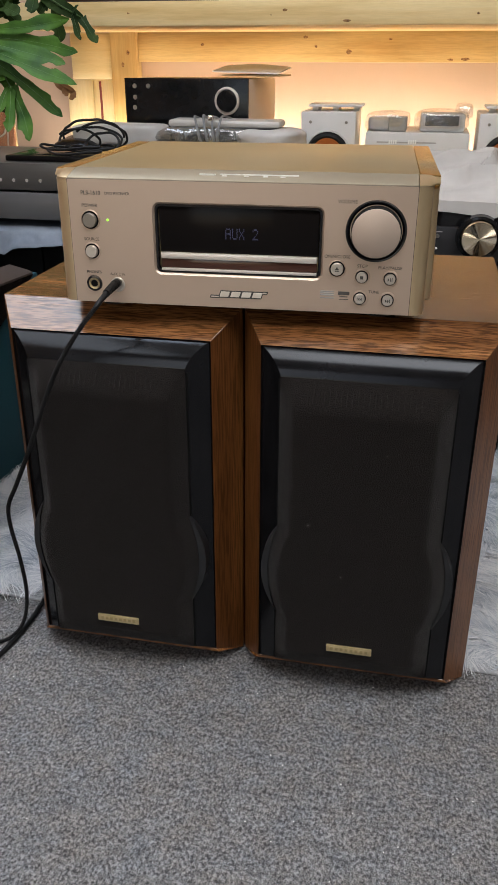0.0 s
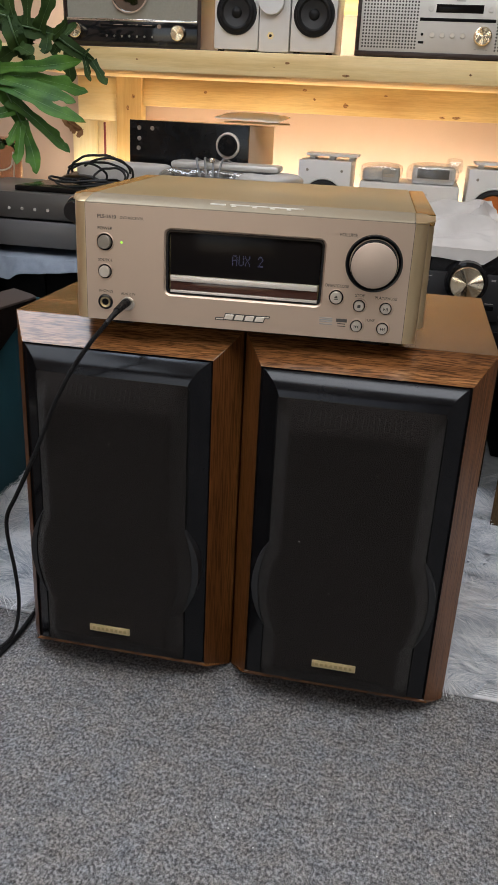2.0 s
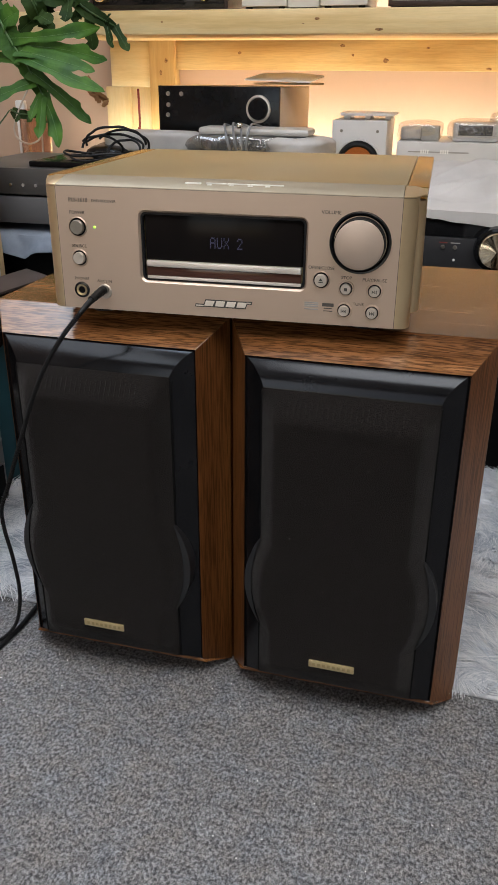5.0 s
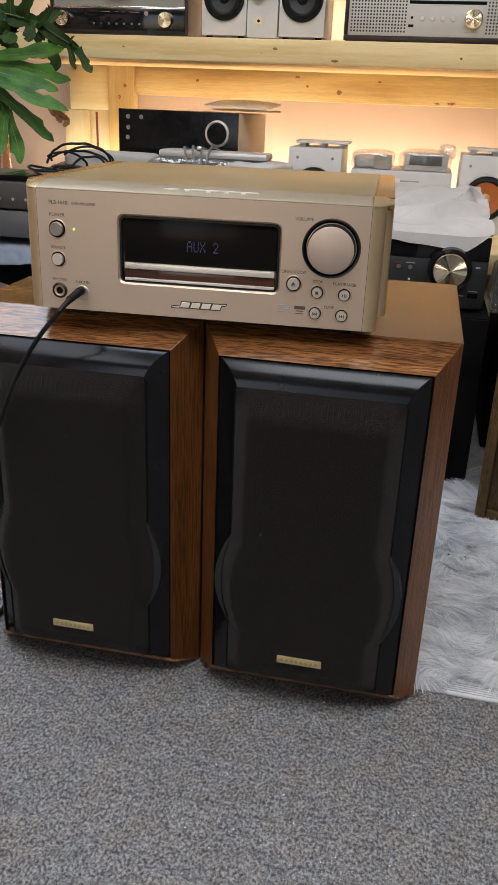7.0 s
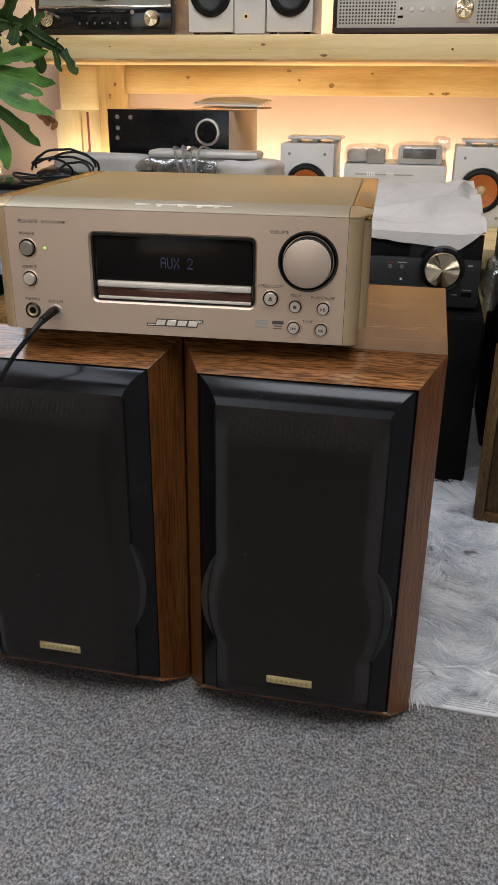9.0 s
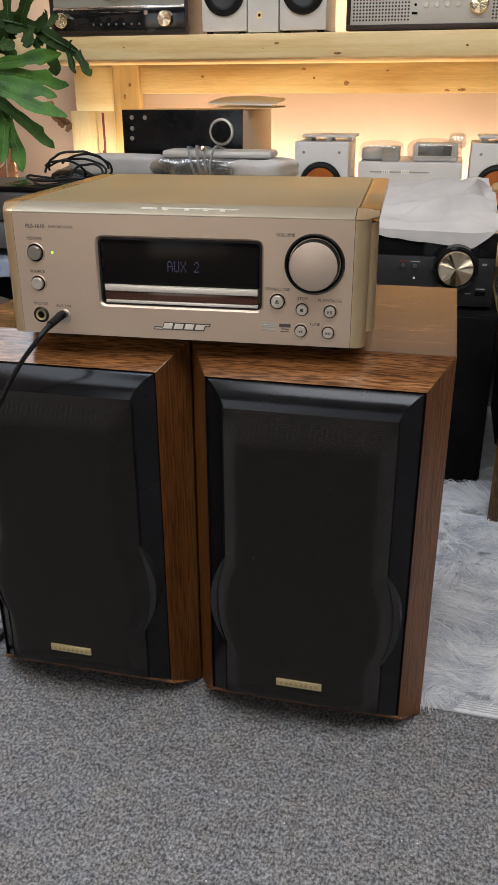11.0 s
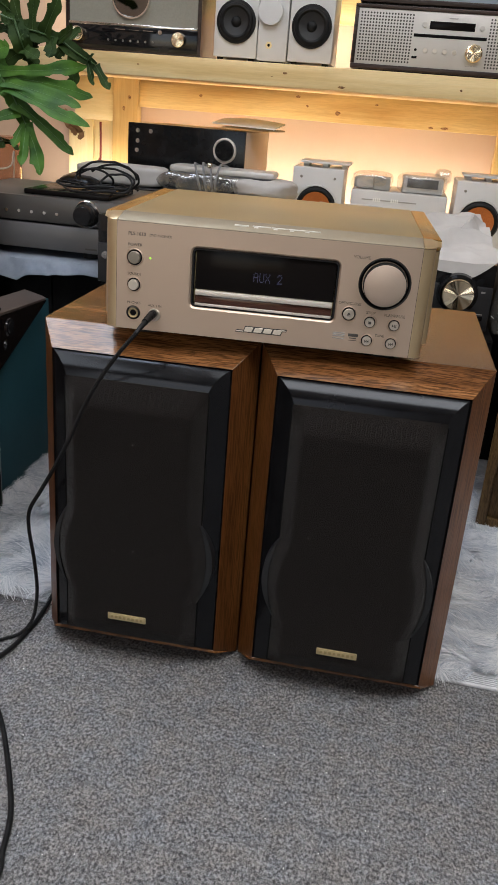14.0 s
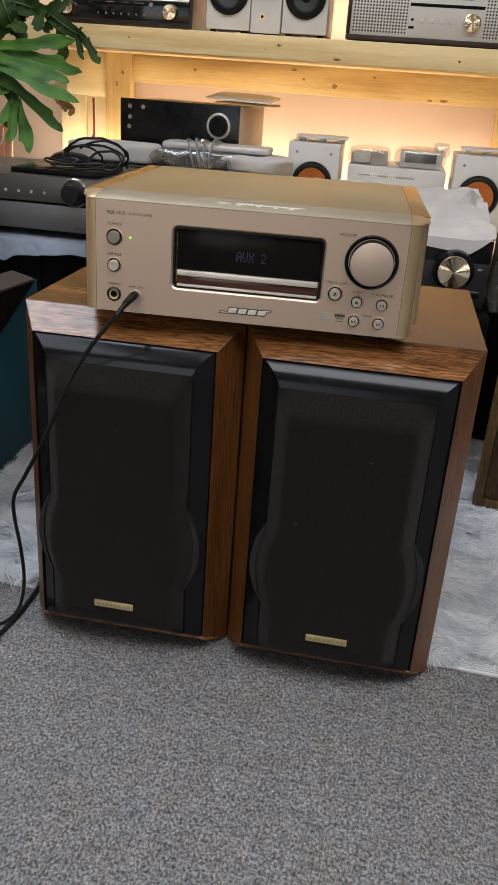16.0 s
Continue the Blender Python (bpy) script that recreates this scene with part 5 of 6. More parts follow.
def bracket_plate(x, y):
    t = thing("bracket_plate", pose(x, y, 0.5040), "flat white plastic stand plate lying on a cube loudspeaker", "stand plate", "stand plates")
    part("plate", box(B(), -0.063, 0.063, -0.045, 0.045, 0.009, 0.0150, 0.002), WHITECAB, t)
    for sx in (-0.048, 0.0, 0.048):
        part("stud", box(B(), sx - 0.007, sx + 0.007, -0.032, 0.032, 0.0, 0.0088, 0.001), WHITECAB, t)


bracket_plate(-0.196, 2.025)
bracket_plate(0.207, 2.030)
wbox = thing("white_player", pose(-0.0045, 1.992, 0.330), "flat white disc player with a slot across its front", "disc player")
part("body", box(B(), -0.120, 0.120, 0, 0.20, 0.0, 0.130, 0.004), WHITECAB, wbox)
part("slot", box(B(), -0.092, 0.045, -0.0008, 0.0003, 0.106, 0.109), GREYMARK, wbox)
bm = B()
for x in (-0.055, -0.010):
    for i in range(4):
        box(bm, x - 0.009 + 0.005 * i, x - 0.0055 + 0.005 * i, -0.0012, 0.0, 0.104, 0.1125)
tagged(part("label_bars", bm, PALEMARK, wbox), kind="stuff")


def lump(x0, x1, y0, y1, z0, z1, seed, amp_, n=20, power=4.0):
    """A crumpled rounded parcel that fills the box."""
    bm = B()
    bmesh.ops.create_icosphere(bm, subdivisions=4, radius=1)
    c = Vector(((x0 + x1) / 2, (y0 + y1) / 2, (z0 + z1) / 2))
    h = Vector(((x1 - x0) / 2, (y1 - y0) / 2, (z1 - z0) / 2))
    for v in bm.verts:
        d = v.co.normalized()
        k = (abs(d.x) ** power + abs(d.y) ** power + abs(d.z) ** power) ** (-1 / power)
        q = Vector((d.x * h.x, d.y * h.y, d.z * h.z)) * k
        w = noise.noise(q * n + Vector((seed, seed * 2, 0))) + 0.5 * abs(noise.noise(q * n * 2.7 + Vector((0, seed, 5))))
        q *= 1 + amp_ * w
        v.co = c + q
        v.co.z = max(v.co.z, z0)
    return bm


wrapped = thing("wrapped_device", pose(0, 0, 0), "small device with dark window in clear wrap on the white player", "wrapped device", "wrapped parts")
part("body", box(B(), 0.000, 0.102, 2.005, 2.085, 0.4605, 0.500, 0.006), WHITECAB, wrapped)
part("window", box(B(), 0.012, 0.088, 2.0035, 2.006, 0.474, 0.496, 0.001), DARKMETAL, wrapped, "dark window")
part("wrap", lump(-0.012, 0.112, 1.998, 2.095, 0.4602, 0.509, 3, 0.10), PLASTIC, wrapped, "crumpled clear wrap")
part("wrap_tail", lump(0.080, 0.118, 2.02, 2.07, 0.490, 0.522, 8, 0.25), PLASTIC, wrapped)
wrapped2 = thing("wrapped_adapter", pose(0, 0, 0), "grey adapters bundled in clear wrap on the white player", "wrapped device", "wrapped parts")
part("body", lump(-0.120, -0.055, 2.01, 2.08, 0.4602, 0.490, 12, 0.15), WHITECAB, wrapped2)
part("adapter", box(B(), -0.072, -0.030, 2.00, 2.04, 0.4603, 0.493, 0.004), GREYMARK, wrapped2)
part("wrap", lump(-0.127, -0.026, 1.998, 2.09, 0.4602, 0.502, 21, 0.18), PLASTIC, wrapped2)

base = thing("black_amplifier", pose(-0.505, 1.80, 0.330), "plain black hi-fi unit lying under parcels on the counter", "amplifier")
part("body", box(B(), -0.215, 0.215, 0, 0.42, 0.006, 0.100, 0.003), BLACKSATIN, base)
for x in (-0.19, 0.19):
    for y in (0.03, 0.38):
        part("foot", lathe(B(), [(0.014, 0), (0.014, 0.006), (0, 0.006)], (x, y, 0), "z", 16), BLACKRUBBER, base)


def tower_amp():
    t = thing("display_amplifier", pose(-0.556, 1.979, 0.4302, 0, 0, -7), "black amplifier with satin front and chrome-ringed knob", "amplifier")
    part("case", box(B(), -0.157, 0.157, 0.005, 0.22, 0.004, 0.141, 0.003), BEIGEBOX, t, "beige metal case")
    part("front", box(B(), -0.159, 0.159, -0.003, 0.0048, 0.002, 0.142, 0.001), BLACKSATIN, t, "satin black front")
    for x in (-0.13, 0.13):
        for y in (0.03, 0.18):
            part("foot", lathe(B(), [(0.012, 0), (0.012, 0.004), (0, 0.004)], (x, y, 0), "z", 14), BLACKRUBBER, t)
    k = part("knob", lathe(B(), [(0, 0.014), (0.021, 0.014), (0.0225, 0.012), (0.0235, 0.0)], (0.107, -0.003, 0.094), seg=40), BLACKSATIN, t, "black knob")
    part("chrome_ring", lathe(B(), [(0.0245, 0.0), (0.0252, 0.0052), (0.0270, 0.0060), (0.0302, 0.0050), (0.0308, 0.0)], (0.107, -0.003, 0.094), seg=40), TRAYLIP, k, "chrome ring")
    for x, z in ((-0.132, 0.124), (-0.096, 0.124), (-0.132, 0.099), (-0.134, 0.076)):
        part("button", lathe(B(), [(0, 0.003), (0.0045, 0.003), (0.0055, 0.0)], (x, -0.003, z), seg=16), BUTTON, t)


tower_amp()
lid = thing("paper_sleeve", pose(-0.405, 2.03, 0.5765, 0, 0, -8), "folded pale card sleeve lying on an amplifier", "card sleeve")
part("sleeve", sheet(B(), 12, 6, lambda u, v: (-0.082 + 0.164 * u, -0.05 + 0.1 * v, 0.008 + 0.016 * v * (0.7 + 0.3 * math.sin(3 * u)) + 0.004 * (1 - u)), 0.003), PALEMARK, lid)
part("inner_card", box(B(), -0.060, 0.083, -0.044, 0.05, 0.0, 0.004, 0.001), CARTON, lid)
foam = thing("packing_foam", pose(0, 0, 0), "white packing foam block beside an amplifier", "packing foam")
part("block", lump(-0.800, -0.580, 1.835, 1.940, 0.4302, 0.476, 5, 0.05, 14, 8), PAPER, foam)
blackbag = thing("grey_bag", pose(0, 0, 0), "dark crumpled bag tucked beside packing foam", "bag")
part("bag", lump(-0.84, -0.725, 1.80, 1.93, 0.3302, 0.448, 15, 0.1), BLACKSATIN, blackbag)
bundle = thing("wrapped_cables", pose(0, 0, 0), "silvery device and grey cables bundled in clear wrap", "wrapped cables", "wrapped parts")
part("device", box(B(), -0.557, -0.300, 1.828, 1.905, 0.4745, 0.4905, 0.007), SILVERFACE, bundle, "pale silver device with rounded ends")
part("underside", box(B(), -0.550, -0.308, 1.832, 1.900, 0.4665, 0.4744, 0.001), DARKMETAL, bundle, "dark device base")
part("adapter", lump(-0.535, -0.40, 1.836, 1.90, 0.4302, 0.4655, 31, 0.2), DARKMETAL, bundle, "grey adapter")
part("wrap", lump(-0.574, -0.375, 1.808, 1.915, 0.4303, 0.476, 41, 0.20, 34, 6), FOILWRAP, bundle, "crumpled clear wrap")
for i in range(4):
    x = -0.487 + 0.0185 * i
    lean = (0.014, 0.010, 0.006, -0.006)[i]
    pts = [(x + lean, 1.818, 0.434), (x + 0.7 * lean, 1.802, 0.458), (x, 1.812, 0.488), (x - 0.5 * lean, 1.830, 0.4965 + 0.003 * (i % 2)), (x - lean, 1.87, 0.494), (x - lean, 1.905, 0.488)]
    part("cable", tube(B(), spline(pts), 0.0027, 8), GREYCORD, bundle, "grey cable loop")
part("twist_tie", lump(-0.459, -0.448, 1.808, 1.820, 0.490, 0.502, 71, 0.35, 60, 4), CHROME, bundle, "shiny twisted tie")
bag2 = thing("foam_bag", pose(0, 0, 0), "soft white foam bag lying on the counter", "bag")
part("bag", lump(-0.395, -0.250, 1.80, 1.93, 0.4303, 0.473, 51, 0.18), PAPER, bag2)

# ---- hi-fi stack beside the shelves, on a black stand ----
stand = thing("black_stand", pose(0, 0, 0), "low matt black stand under a hi-fi stack", "stand")
part("top", box(B(), -0.86, -0.42, 1.255, 1.60, 0.330, 0.352, 0.002), BLACKMATT, stand)
part("side_panel", box(B(), -0.86, -0.842, 1.26, 1.59, 0.0, 0.3298, 0.001), BLACKMATT, stand)
part("side_panel", box(B(), -0.438, -0.42, 1.26, 1.59, 0.0, 0.3298, 0.001), BLACKMATT, stand)
part("back_panel", box(B(), -0.8415, -0.4385, 1.58, 1.592, 0.0, 0.3298, 0.001), BLACKMATT, stand)
part("door", box(B(), -0.8415, -0.6205, 1.262, 1.275, 0.012, 0.3260, 0.001), BLACKMATT, stand)
part("door", box(B(), -0.6175, -0.4385, 1.262, 1.275, 0.012, 0.3260, 0.001), BLACKMATT, stand)


def cloth_point(u, v):
    x = -0.80 + 0.315 * u
    s = v * 0.33
    w = 0.006 * math.sin(17 * u + 3) + 0.005 * noise.noise(Vector((u * 9, v * 6, 2)))
    if s < 0.25:
        return (x, 1.50 - s, 0.3555)
    drop = s - 0.25
    fall = drop * (0.12 + 0.22 * noise.noise(Vector((u * 6.5, 1.3, 0.2))) + 0.20 * max(0.0, 1 - abs(u - 0.42) / 0.16))
    return (x, 1.25 - 0.012 - abs(w) - 0.2 * drop, 0.3555 - 0.004 - abs(fall) - 0.15 * drop)


drape = thing("dust_cloth", pose(0, 0, 0), "crumpled blue-white cloth spread under the grey hi-fi stack", "cloth")
part("cloth", sheet(B(), 60, 40, cloth_point, 0.0016), SHEET, drape)
low = thing("silver_tuner", pose(-0.645, 1.238, 0.3565), "slim brushed grey hi-fi unit on a cloth", "tuner", "grey hi-fi stack")
part("case", box(B(), -0.162, 0.132, 0.008, 0.27, 0.012, 0.055, 0.002), TUNERGREY, low)
part("front", box(B(), -0.164, 0.134, 0.0, 0.0078, 0.012, 0.056, 0.001), TUNERGREY, low)
for x in (-0.13, 0.10):
    for y in (0.03, 0.23):
        part("foot", lathe(B(), [(0.014, 0), (0.014, 0.012), (0, 0.012)], (x, y, 0), "z", 16), BLACKRUBBER, low)
bm = box(B(), 0.100, 0.122, -0.0005, 0.0, 0.018, 0.021)
part("name_bars", bm, INK, low)
up = thing("silver_amplifier", pose(-0.645, 1.236, 0.4130), "brushed grey hi-fi amplifier with a large dark knob", "amplifier", "grey hi-fi stack")
part("case", box(B(), -0.165, 0.168, 0.010, 0.28, 0.004, 0.044, 0.002), GREYMETAL, up)
part("front", box(B(), -0.167, 0.170, 0.0, 0.0098, 0.003, 0.046, 0.002), GREYMETAL, up)
part("foot_strip", box(B(), -0.15, 0.15, 0.02, 0.25, 0.0, 0.0038), BLACKRUBBER, up)
k = part("knob", lathe(B(), [(0, 0.026), (0.015, 0.026), (0.0165, 0.024), (0.018, 0.006), (0.018, 0.0)], (0.104, 0.0, 0.0235), seg=40), BLACKGLOSS, up, "large gloss black knob")
part("knob_dish", lathe(B(), [(0.0182, 0.001), (0.0225, 0.0030), (0.0240, 0.0015), (0.0245, 0.0)], (0.104, 0.0, 0.0235), seg=40), CHROME, k, "polished dished ring")
for i in range(5):
    part("button", lathe(B(), [(0, 0.002), (0.0028, 0.002), (0.0034, 0.0)], (-0.045 + 0.0235 * i, 0.0, 0.0190), seg=14), CHROME, up)
tray = thing("glass_tray", pose(-0.60, 1.36, 0.4575), "black glass plate lying on the grey amplifier", "plate")
part("plate", box(B(), -0.075, 0.085, -0.085, 0.06, 0.0, 0.009, 0.002), BLACKGLASS, tray)
coil = thing("coiled_cable", pose(-0.545, 1.335, 0.468), "black cable coiled loosely on the grey amplifier", "cable")
rng = random.Random(7)
for cx, cy, rx, rz, lean, a0, turn in ((0.010, 0.000, 0.050, 0.0270, -0.20, 3.3, 3.4), (0.016, 0.012, 0.044, 0.0235, 0.10, 2.8, 4.4), (0.004, -0.012, 0.054, 0.0200, 0.25, 3.2, 3.7), (-0.020, 0.010, 0.034, 0.0190, -0.35, 2.6, 5.2), (0.030, -0.020, 0.030, 0.0165, 0.1, 3.6, 5.6)):
    pts = []
    for j in range(13):
        a = a0 - turn * j / 12
        x, z = rx * math.cos(a), rz * (1 + math.sin(a))
        pts.append((cx + x, cy + lean * z + 0.012 * math.cos(a + cy * 90), max(0.002, z + rng.uniform(-0.0015, 0.0015))))
    part("loop", tube(B(), spline(pts, 5), 0.0021, 8), BLACKRUBBER, coil)
for rx, ry, cx, cy, z in ((0.062, 0.040, -0.010, -0.012, 0.0025), (0.050, 0.034, 0.014, 0.004, 0.0062), (0.070, 0.030, -0.024, -0.004, 0.0085)):
    pts = [(cx + rx * math.cos(0.5 * j) * rng.uniform(0.9, 1.08), cy + ry * math.sin(0.5 * j) * rng.uniform(0.9, 1.08), z + 0.003 * math.sin(1.3 * j)) for j in range(12)]
    part("loop", tube(B(), spline(pts, 5), 0.0021, 8), BLACKRUBBER, coil)

# ---- black amplifiers on black boxes behind the loudspeakers ----
for x0, x1, y0, z1 in ((-0.23, 0.181, 1.222, 0.2985), (-0.490, -0.250, 1.155, 0.338), (0.216, 0.560, 1.420, 0.402)):
    t = thing("subwoofer_box", pose(0, 0, 0), "tall plain black loudspeaker box used as a stand", "loudspeaker", "black boxes")
    part("cabinet", box(B(), x0, x1, y0 + 0.006, y0 + (0.36 if 0 < x1 < 0.3 else 0.21 if x1 > 0.3 else 0.095), 0.004, z1, 0.003), BLACKMATT, t)
    part("front", box(B(), x0 + 0.002, x1 - 0.002, y0, y0 + 0.0058, 0.006, z1 - 0.002, 0.002), BLACKMATT, t)
    part("plinth", box(B(), x0 + 0.01, x1 - 0.01, y0 + 0.01, y0 + 0.09, 0.0, 0.0038), BLACKRUBBER, t)


def av_amp():
    t = thing("av_receiver", pose(-0.02, 1.263, 0.2990), "black home theatre receiver with a spun metal knob, warm reflections in its colour", "receiver", "black receivers")
    part("case", box(B(), -0.205, 0.187, 0.008, 0.31, 0.006, 0.116, 0.003), BLACKSATIN, t)
    part("upper_front", box(B(), -0.207, 0.189, -0.002, 0.0078, 0.081, 0.118, 0.001), BLACKGLOSS, t, "gloss black upper front")
    part("lower_front", box(B(), -0.207, 0.189, -0.005, 0.0078, 0.006, 0.0805, 0.002), DARKMETAL, t, "dark grey lower front")
    for x in (-0.18, 0.16):
        for y in (0.03, 0.27):
            part("foot", lathe(B(), [(0.014, 0), (0.014, 0.006), (0, 0.006)], (x, y, 0), "z", 16), BLACKRUBBER, t)
    k = part("knob", lathe(B(), [(0, 0.019), (0.0255, 0.020), (0.0270, 0.018), (0.0275, 0.0)], (0.131, -0.005, 0.067), seg=48), SPUN, t, "spun metal volume knob")
    part("knob_face", spun_face(0.0254, 0.0212, (0.131, -0.005, 0.067), 4, 0.0018), SPUN, k, "radially spun metal face")
    part("knob_ring", lathe(B(), [(0.0277, 0.0), (0.0285, 0.014), (0.0330, 0.013), (0.0350, 0.0)], (0.131, -0.005, 0.067), seg=48), BLACKGLOSS, k, "black knob ring")
    for x in (0.051, 0.069):
        part("button", lathe(B(), [(0, 0.003), (0.0028, 0.003), (0.0034, 0.0)], (x, -0.005, 0.066), seg=14), BUTTONDARK, t)
    part("indicator", lathe(B(), [(0, 0.001), (0.0016, 0.001), (0.002, 0.0)], (0.069, -0.005, 0.047), seg=10), PALEMARK, t)
    part("usb_socket", box(B(), 0.163, 0.179, -0.0062, -0.0045, 0.0235, 0.0310, 0.0005), BLACKMATT, t)
    bm = box(B(), 0.148, 0.157, -0.0054, -0.0048, 0.0255, 0.0272)
    box(bm, 0.164, 0.178, -0.0054, -0.0048, 0.0335, 0.0350)
    box(bm, 0.170, 0.177, -0.0054, -0.0048, 0.0705, 0.0735)
    tagged(part("label_bars", bm, GREYMARK, t), kind="stuff")
    bm = box(B(), 0.045, 0.057, -0.0054, -0.0048, 0.0720, 0.0735)
    part("label_bars", bm, REDTHREAD, t)
    bm = box(B(), 0.062, 0.076, -0.0054, -0.0048, 0.0720, 0.0735)
    part("label_bars", bm, GREYMARK, t)


av_amp()
side = thing("black_player", pose(-0.370, 1.150, 0.3385), "black disc player with a small chrome knob", "disc player", "black receivers")
part("case", box(B(), -0.118, 0.118, 0.006, 0.095, 0.004, 0.113, 0.002), BLACKSATIN, side)
part("front", box(B(), -0.119, 0.119, -0.002, 0.0058, 0.004, 0.068, 0.001), DARKMETAL, side)
part("upper_front", box(B(), -0.119, 0.119, 0.0, 0.0058, 0.0683, 0.113, 0.001), BLACKGLOSS, side)
part("knob", lathe(B(), [(0, 0.010), (0.0060, 0.010), (0.0068, 0.0)], (-0.103, -0.002, 0.050), seg=20), CHROME, side, "small chrome knob")
part("foot_strip", box(B(), -0.10, 0.10, 0.005, 0.08, 0.0, 0.0038), BLACKRUBBER, side)


# crumpled packing paper on the black receiver
def paper_point(u, v):
    x = -0.17 + 0.335 * u
    y = 1.600 - 0.352 * v
    q = Vector((x * 9, y * 8, 0.7))
    z = 0.4235 + 0.012 * abs(noise.noise(q)) + 0.0025 * abs(noise.noise(q * 2.6 + Vector((3, 1, 0)))) + 0.034 * (1 - v) ** 1.4
    # long soft folds
    for fx, fy, ang, wid, up, reach in ((0.05, 1.50, 0.95, 0.030, 0.022, 0.10), (0.10, 1.38, 0.55, 0.022, 0.026, 0.09), (0.00, 1.36, 0.30, 0.018, 0.012, 0.12), (-0.08, 1.46, 0.8, 0.025, 0.014, 0.10), (0.13, 1.46, 1.2, 0.016, 0.030, 0.07)):
        dx, dy = x - fx, y - fy
        along, off = dx * math.cos(ang) + dy * math.sin(ang), -dx * math.sin(ang) + dy * math.cos(ang)
        off += 0.010 * noise.noise(Vector((along * 14, ang * 9, 1)))
        z += up * max(0.0, 1 - abs(off) / wid) ** 1.3 * max(0.0, 1 - (along / reach) ** 2)
    z += 0.012 * max(0.0, (u - 0.8) / 0.2) * (0.5 + noise.noise(q * 3.3))
    hang = 0.007 + 0.016 * max(0.0, min(1.0, (x + 0.02) / 0.15)) + 0.004 * noise.noise(Vector((x * 30, 2, 2)))
    if x > 0.134:
        hang -= (x - 0.134) * 0.9
    if v > 0.955:
        k = (v - 0.955) / 0.045
        z = 0.4185 - hang * k + 0.004 * (1 - k)
        y = 1.2585 - 0.002 * k
    elif v > 0.88:
        z = 0.4200 + (z - 0.4200) * (0.955 - v) / 0.075
    return (x + 0.012 * noise.noise(q * 1.7), y, max(z, 0.4195) if v < 0.955 else z)


wrap = thing("packing_paper", pose(0, 0, 0), "crumpled white packing foam sheet spread over the black receiver", "packing paper")
part("sheet", sheet(B(), 90, 110, paper_point, 0.0008), PAPER, wrap)
clear = thing("clear_bag", pose(0, 0, 0), "crumpled clear plastic bag hanging beside the black receiver", "plastic bag", "wrapped parts")
part("bag", lump(0.178, 0.202, 1.268, 1.332, 0.2990, 0.376, 61, 0.55, 42, 3), FOILWRAP, clear)

# ---- worn brown loudspeaker ----
def brown_box(z0, z1, inset, label):
    t = thing("old_loudspeaker", pose(0.1915 + inset, 1.108, z0, 0, 0, -11), label, "loudspeaker", "worn brown loudspeakers")
    h = z1 - z0
    part("side_panel", box(B(), 0.0, 0.016, 0.0, 0.26, 0.010, h, 0.0025), OLDWOOD, t)
    part("side_panel", box(B(), 0.244, 0.260, 0.0, 0.26, 0.010, h, 0.0025), OLDWOOD, t)
    part("top_panel", box(B(), 0.0165, 0.2435, 0.0, 0.26, h - 0.016, h, 0.0025), OLDWOOD, t)
    part("bottom_panel", box(B(), 0.0165, 0.2435, 0.0, 0.26, 0.010, 0.026, 0.0025), OLDWOOD, t)
    part("baffle", box(B(), 0.0165, 0.2435, 0.006, 0.254, 0.0265, h - 0.0165, 0.001), OLDWOOD, t, "dull brown front board")
    part("plinth", box(B(), 0.012, 0.248, 0.012, 0.248, 0.0005, 0.0098), BLACKMATT, t)


brown_box(0.002, 0.292, 0.0, "worn brown wooden loudspeaker standing on the fur rug")
brown_box(0.2922, 0.470, 0.004, "worn brown wooden loudspeaker stacked on another")

# ---- carton, mini system and teal box ----
carton = thing("product_carton", pose(-0.700, 1.205, 0.0, 0, 0, 79), "white printed cardboard carton with kraft edges", "carton")
part("body", box(B(), -0.42, 0.0, 0.0012, 0.30, 0.002, 0.520, 0.002), CARTON, carton)
part("printed_side", box(B(), -0.415, -0.014, -0.0004, 0.001, 0.006, 0.500, 0.0002), CARTONWHITE, carton, "white printed side")
part("lid_flap", box(B(), -0.42, 0.002, -0.002, 0.30, 0.5205, 0.527, 0.002), CARTON, carton)
bm = B()
for x0, x1, z0, z1 in ((-0.215, -0.088, 0.379, 0.391), (-0.30, -0.22, 0.379, 0.391)):
    box(bm, x0, x1, -0.0010, -0.0002, z0, z1)
part("print_bar", bm, INK, carton, "black printed bar")
bm = B()


def outline_rect(bm, x0, x1, z0, z1, w=0.0016):
    box(bm, x0, x1, -0.0009, -0.0002, z0, z0 + w)
    box(bm, x0, x1, -0.0009, -0.0002, z1 - w, z1)
    box(bm, x0, x0 + w, -0.0009, -0.0002, z0, z1)
    box(bm, x1 - w, x1, -0.0009, -0.0002, z0, z1)


for x0, x1, z0, z1 in ((-0.128, -0.092, 0.403, 0.445), (-0.175, -0.135, 0.400, 0.442), (-0.175, -0.135, 0.447, 0.466), (-0.175, -0.135, 0.470, 0.482), (-0.120, -0.058, 0.262, 0.318), (-0.112, -0.066, 0.272, 0.308)):
    outline_rect(bm, x0, x1, z0, z1)
for x0, x1, z0, z1 in ((-0.122, -0.098, 0.408, 0.420), (-0.168, -0.142, 0.408, 0.418), (-0.118, -0.102, 0.428, 0.438), (-0.166, -0.146, 0.426, 0.434), (-0.168, -0.144, 0.453, 0.459)):
    box(bm, x0, x1, -0.0009, -0.0002, z0, z1)
tagged(part("print_outline", bm, GREYMARK, carton), kind="stuff")
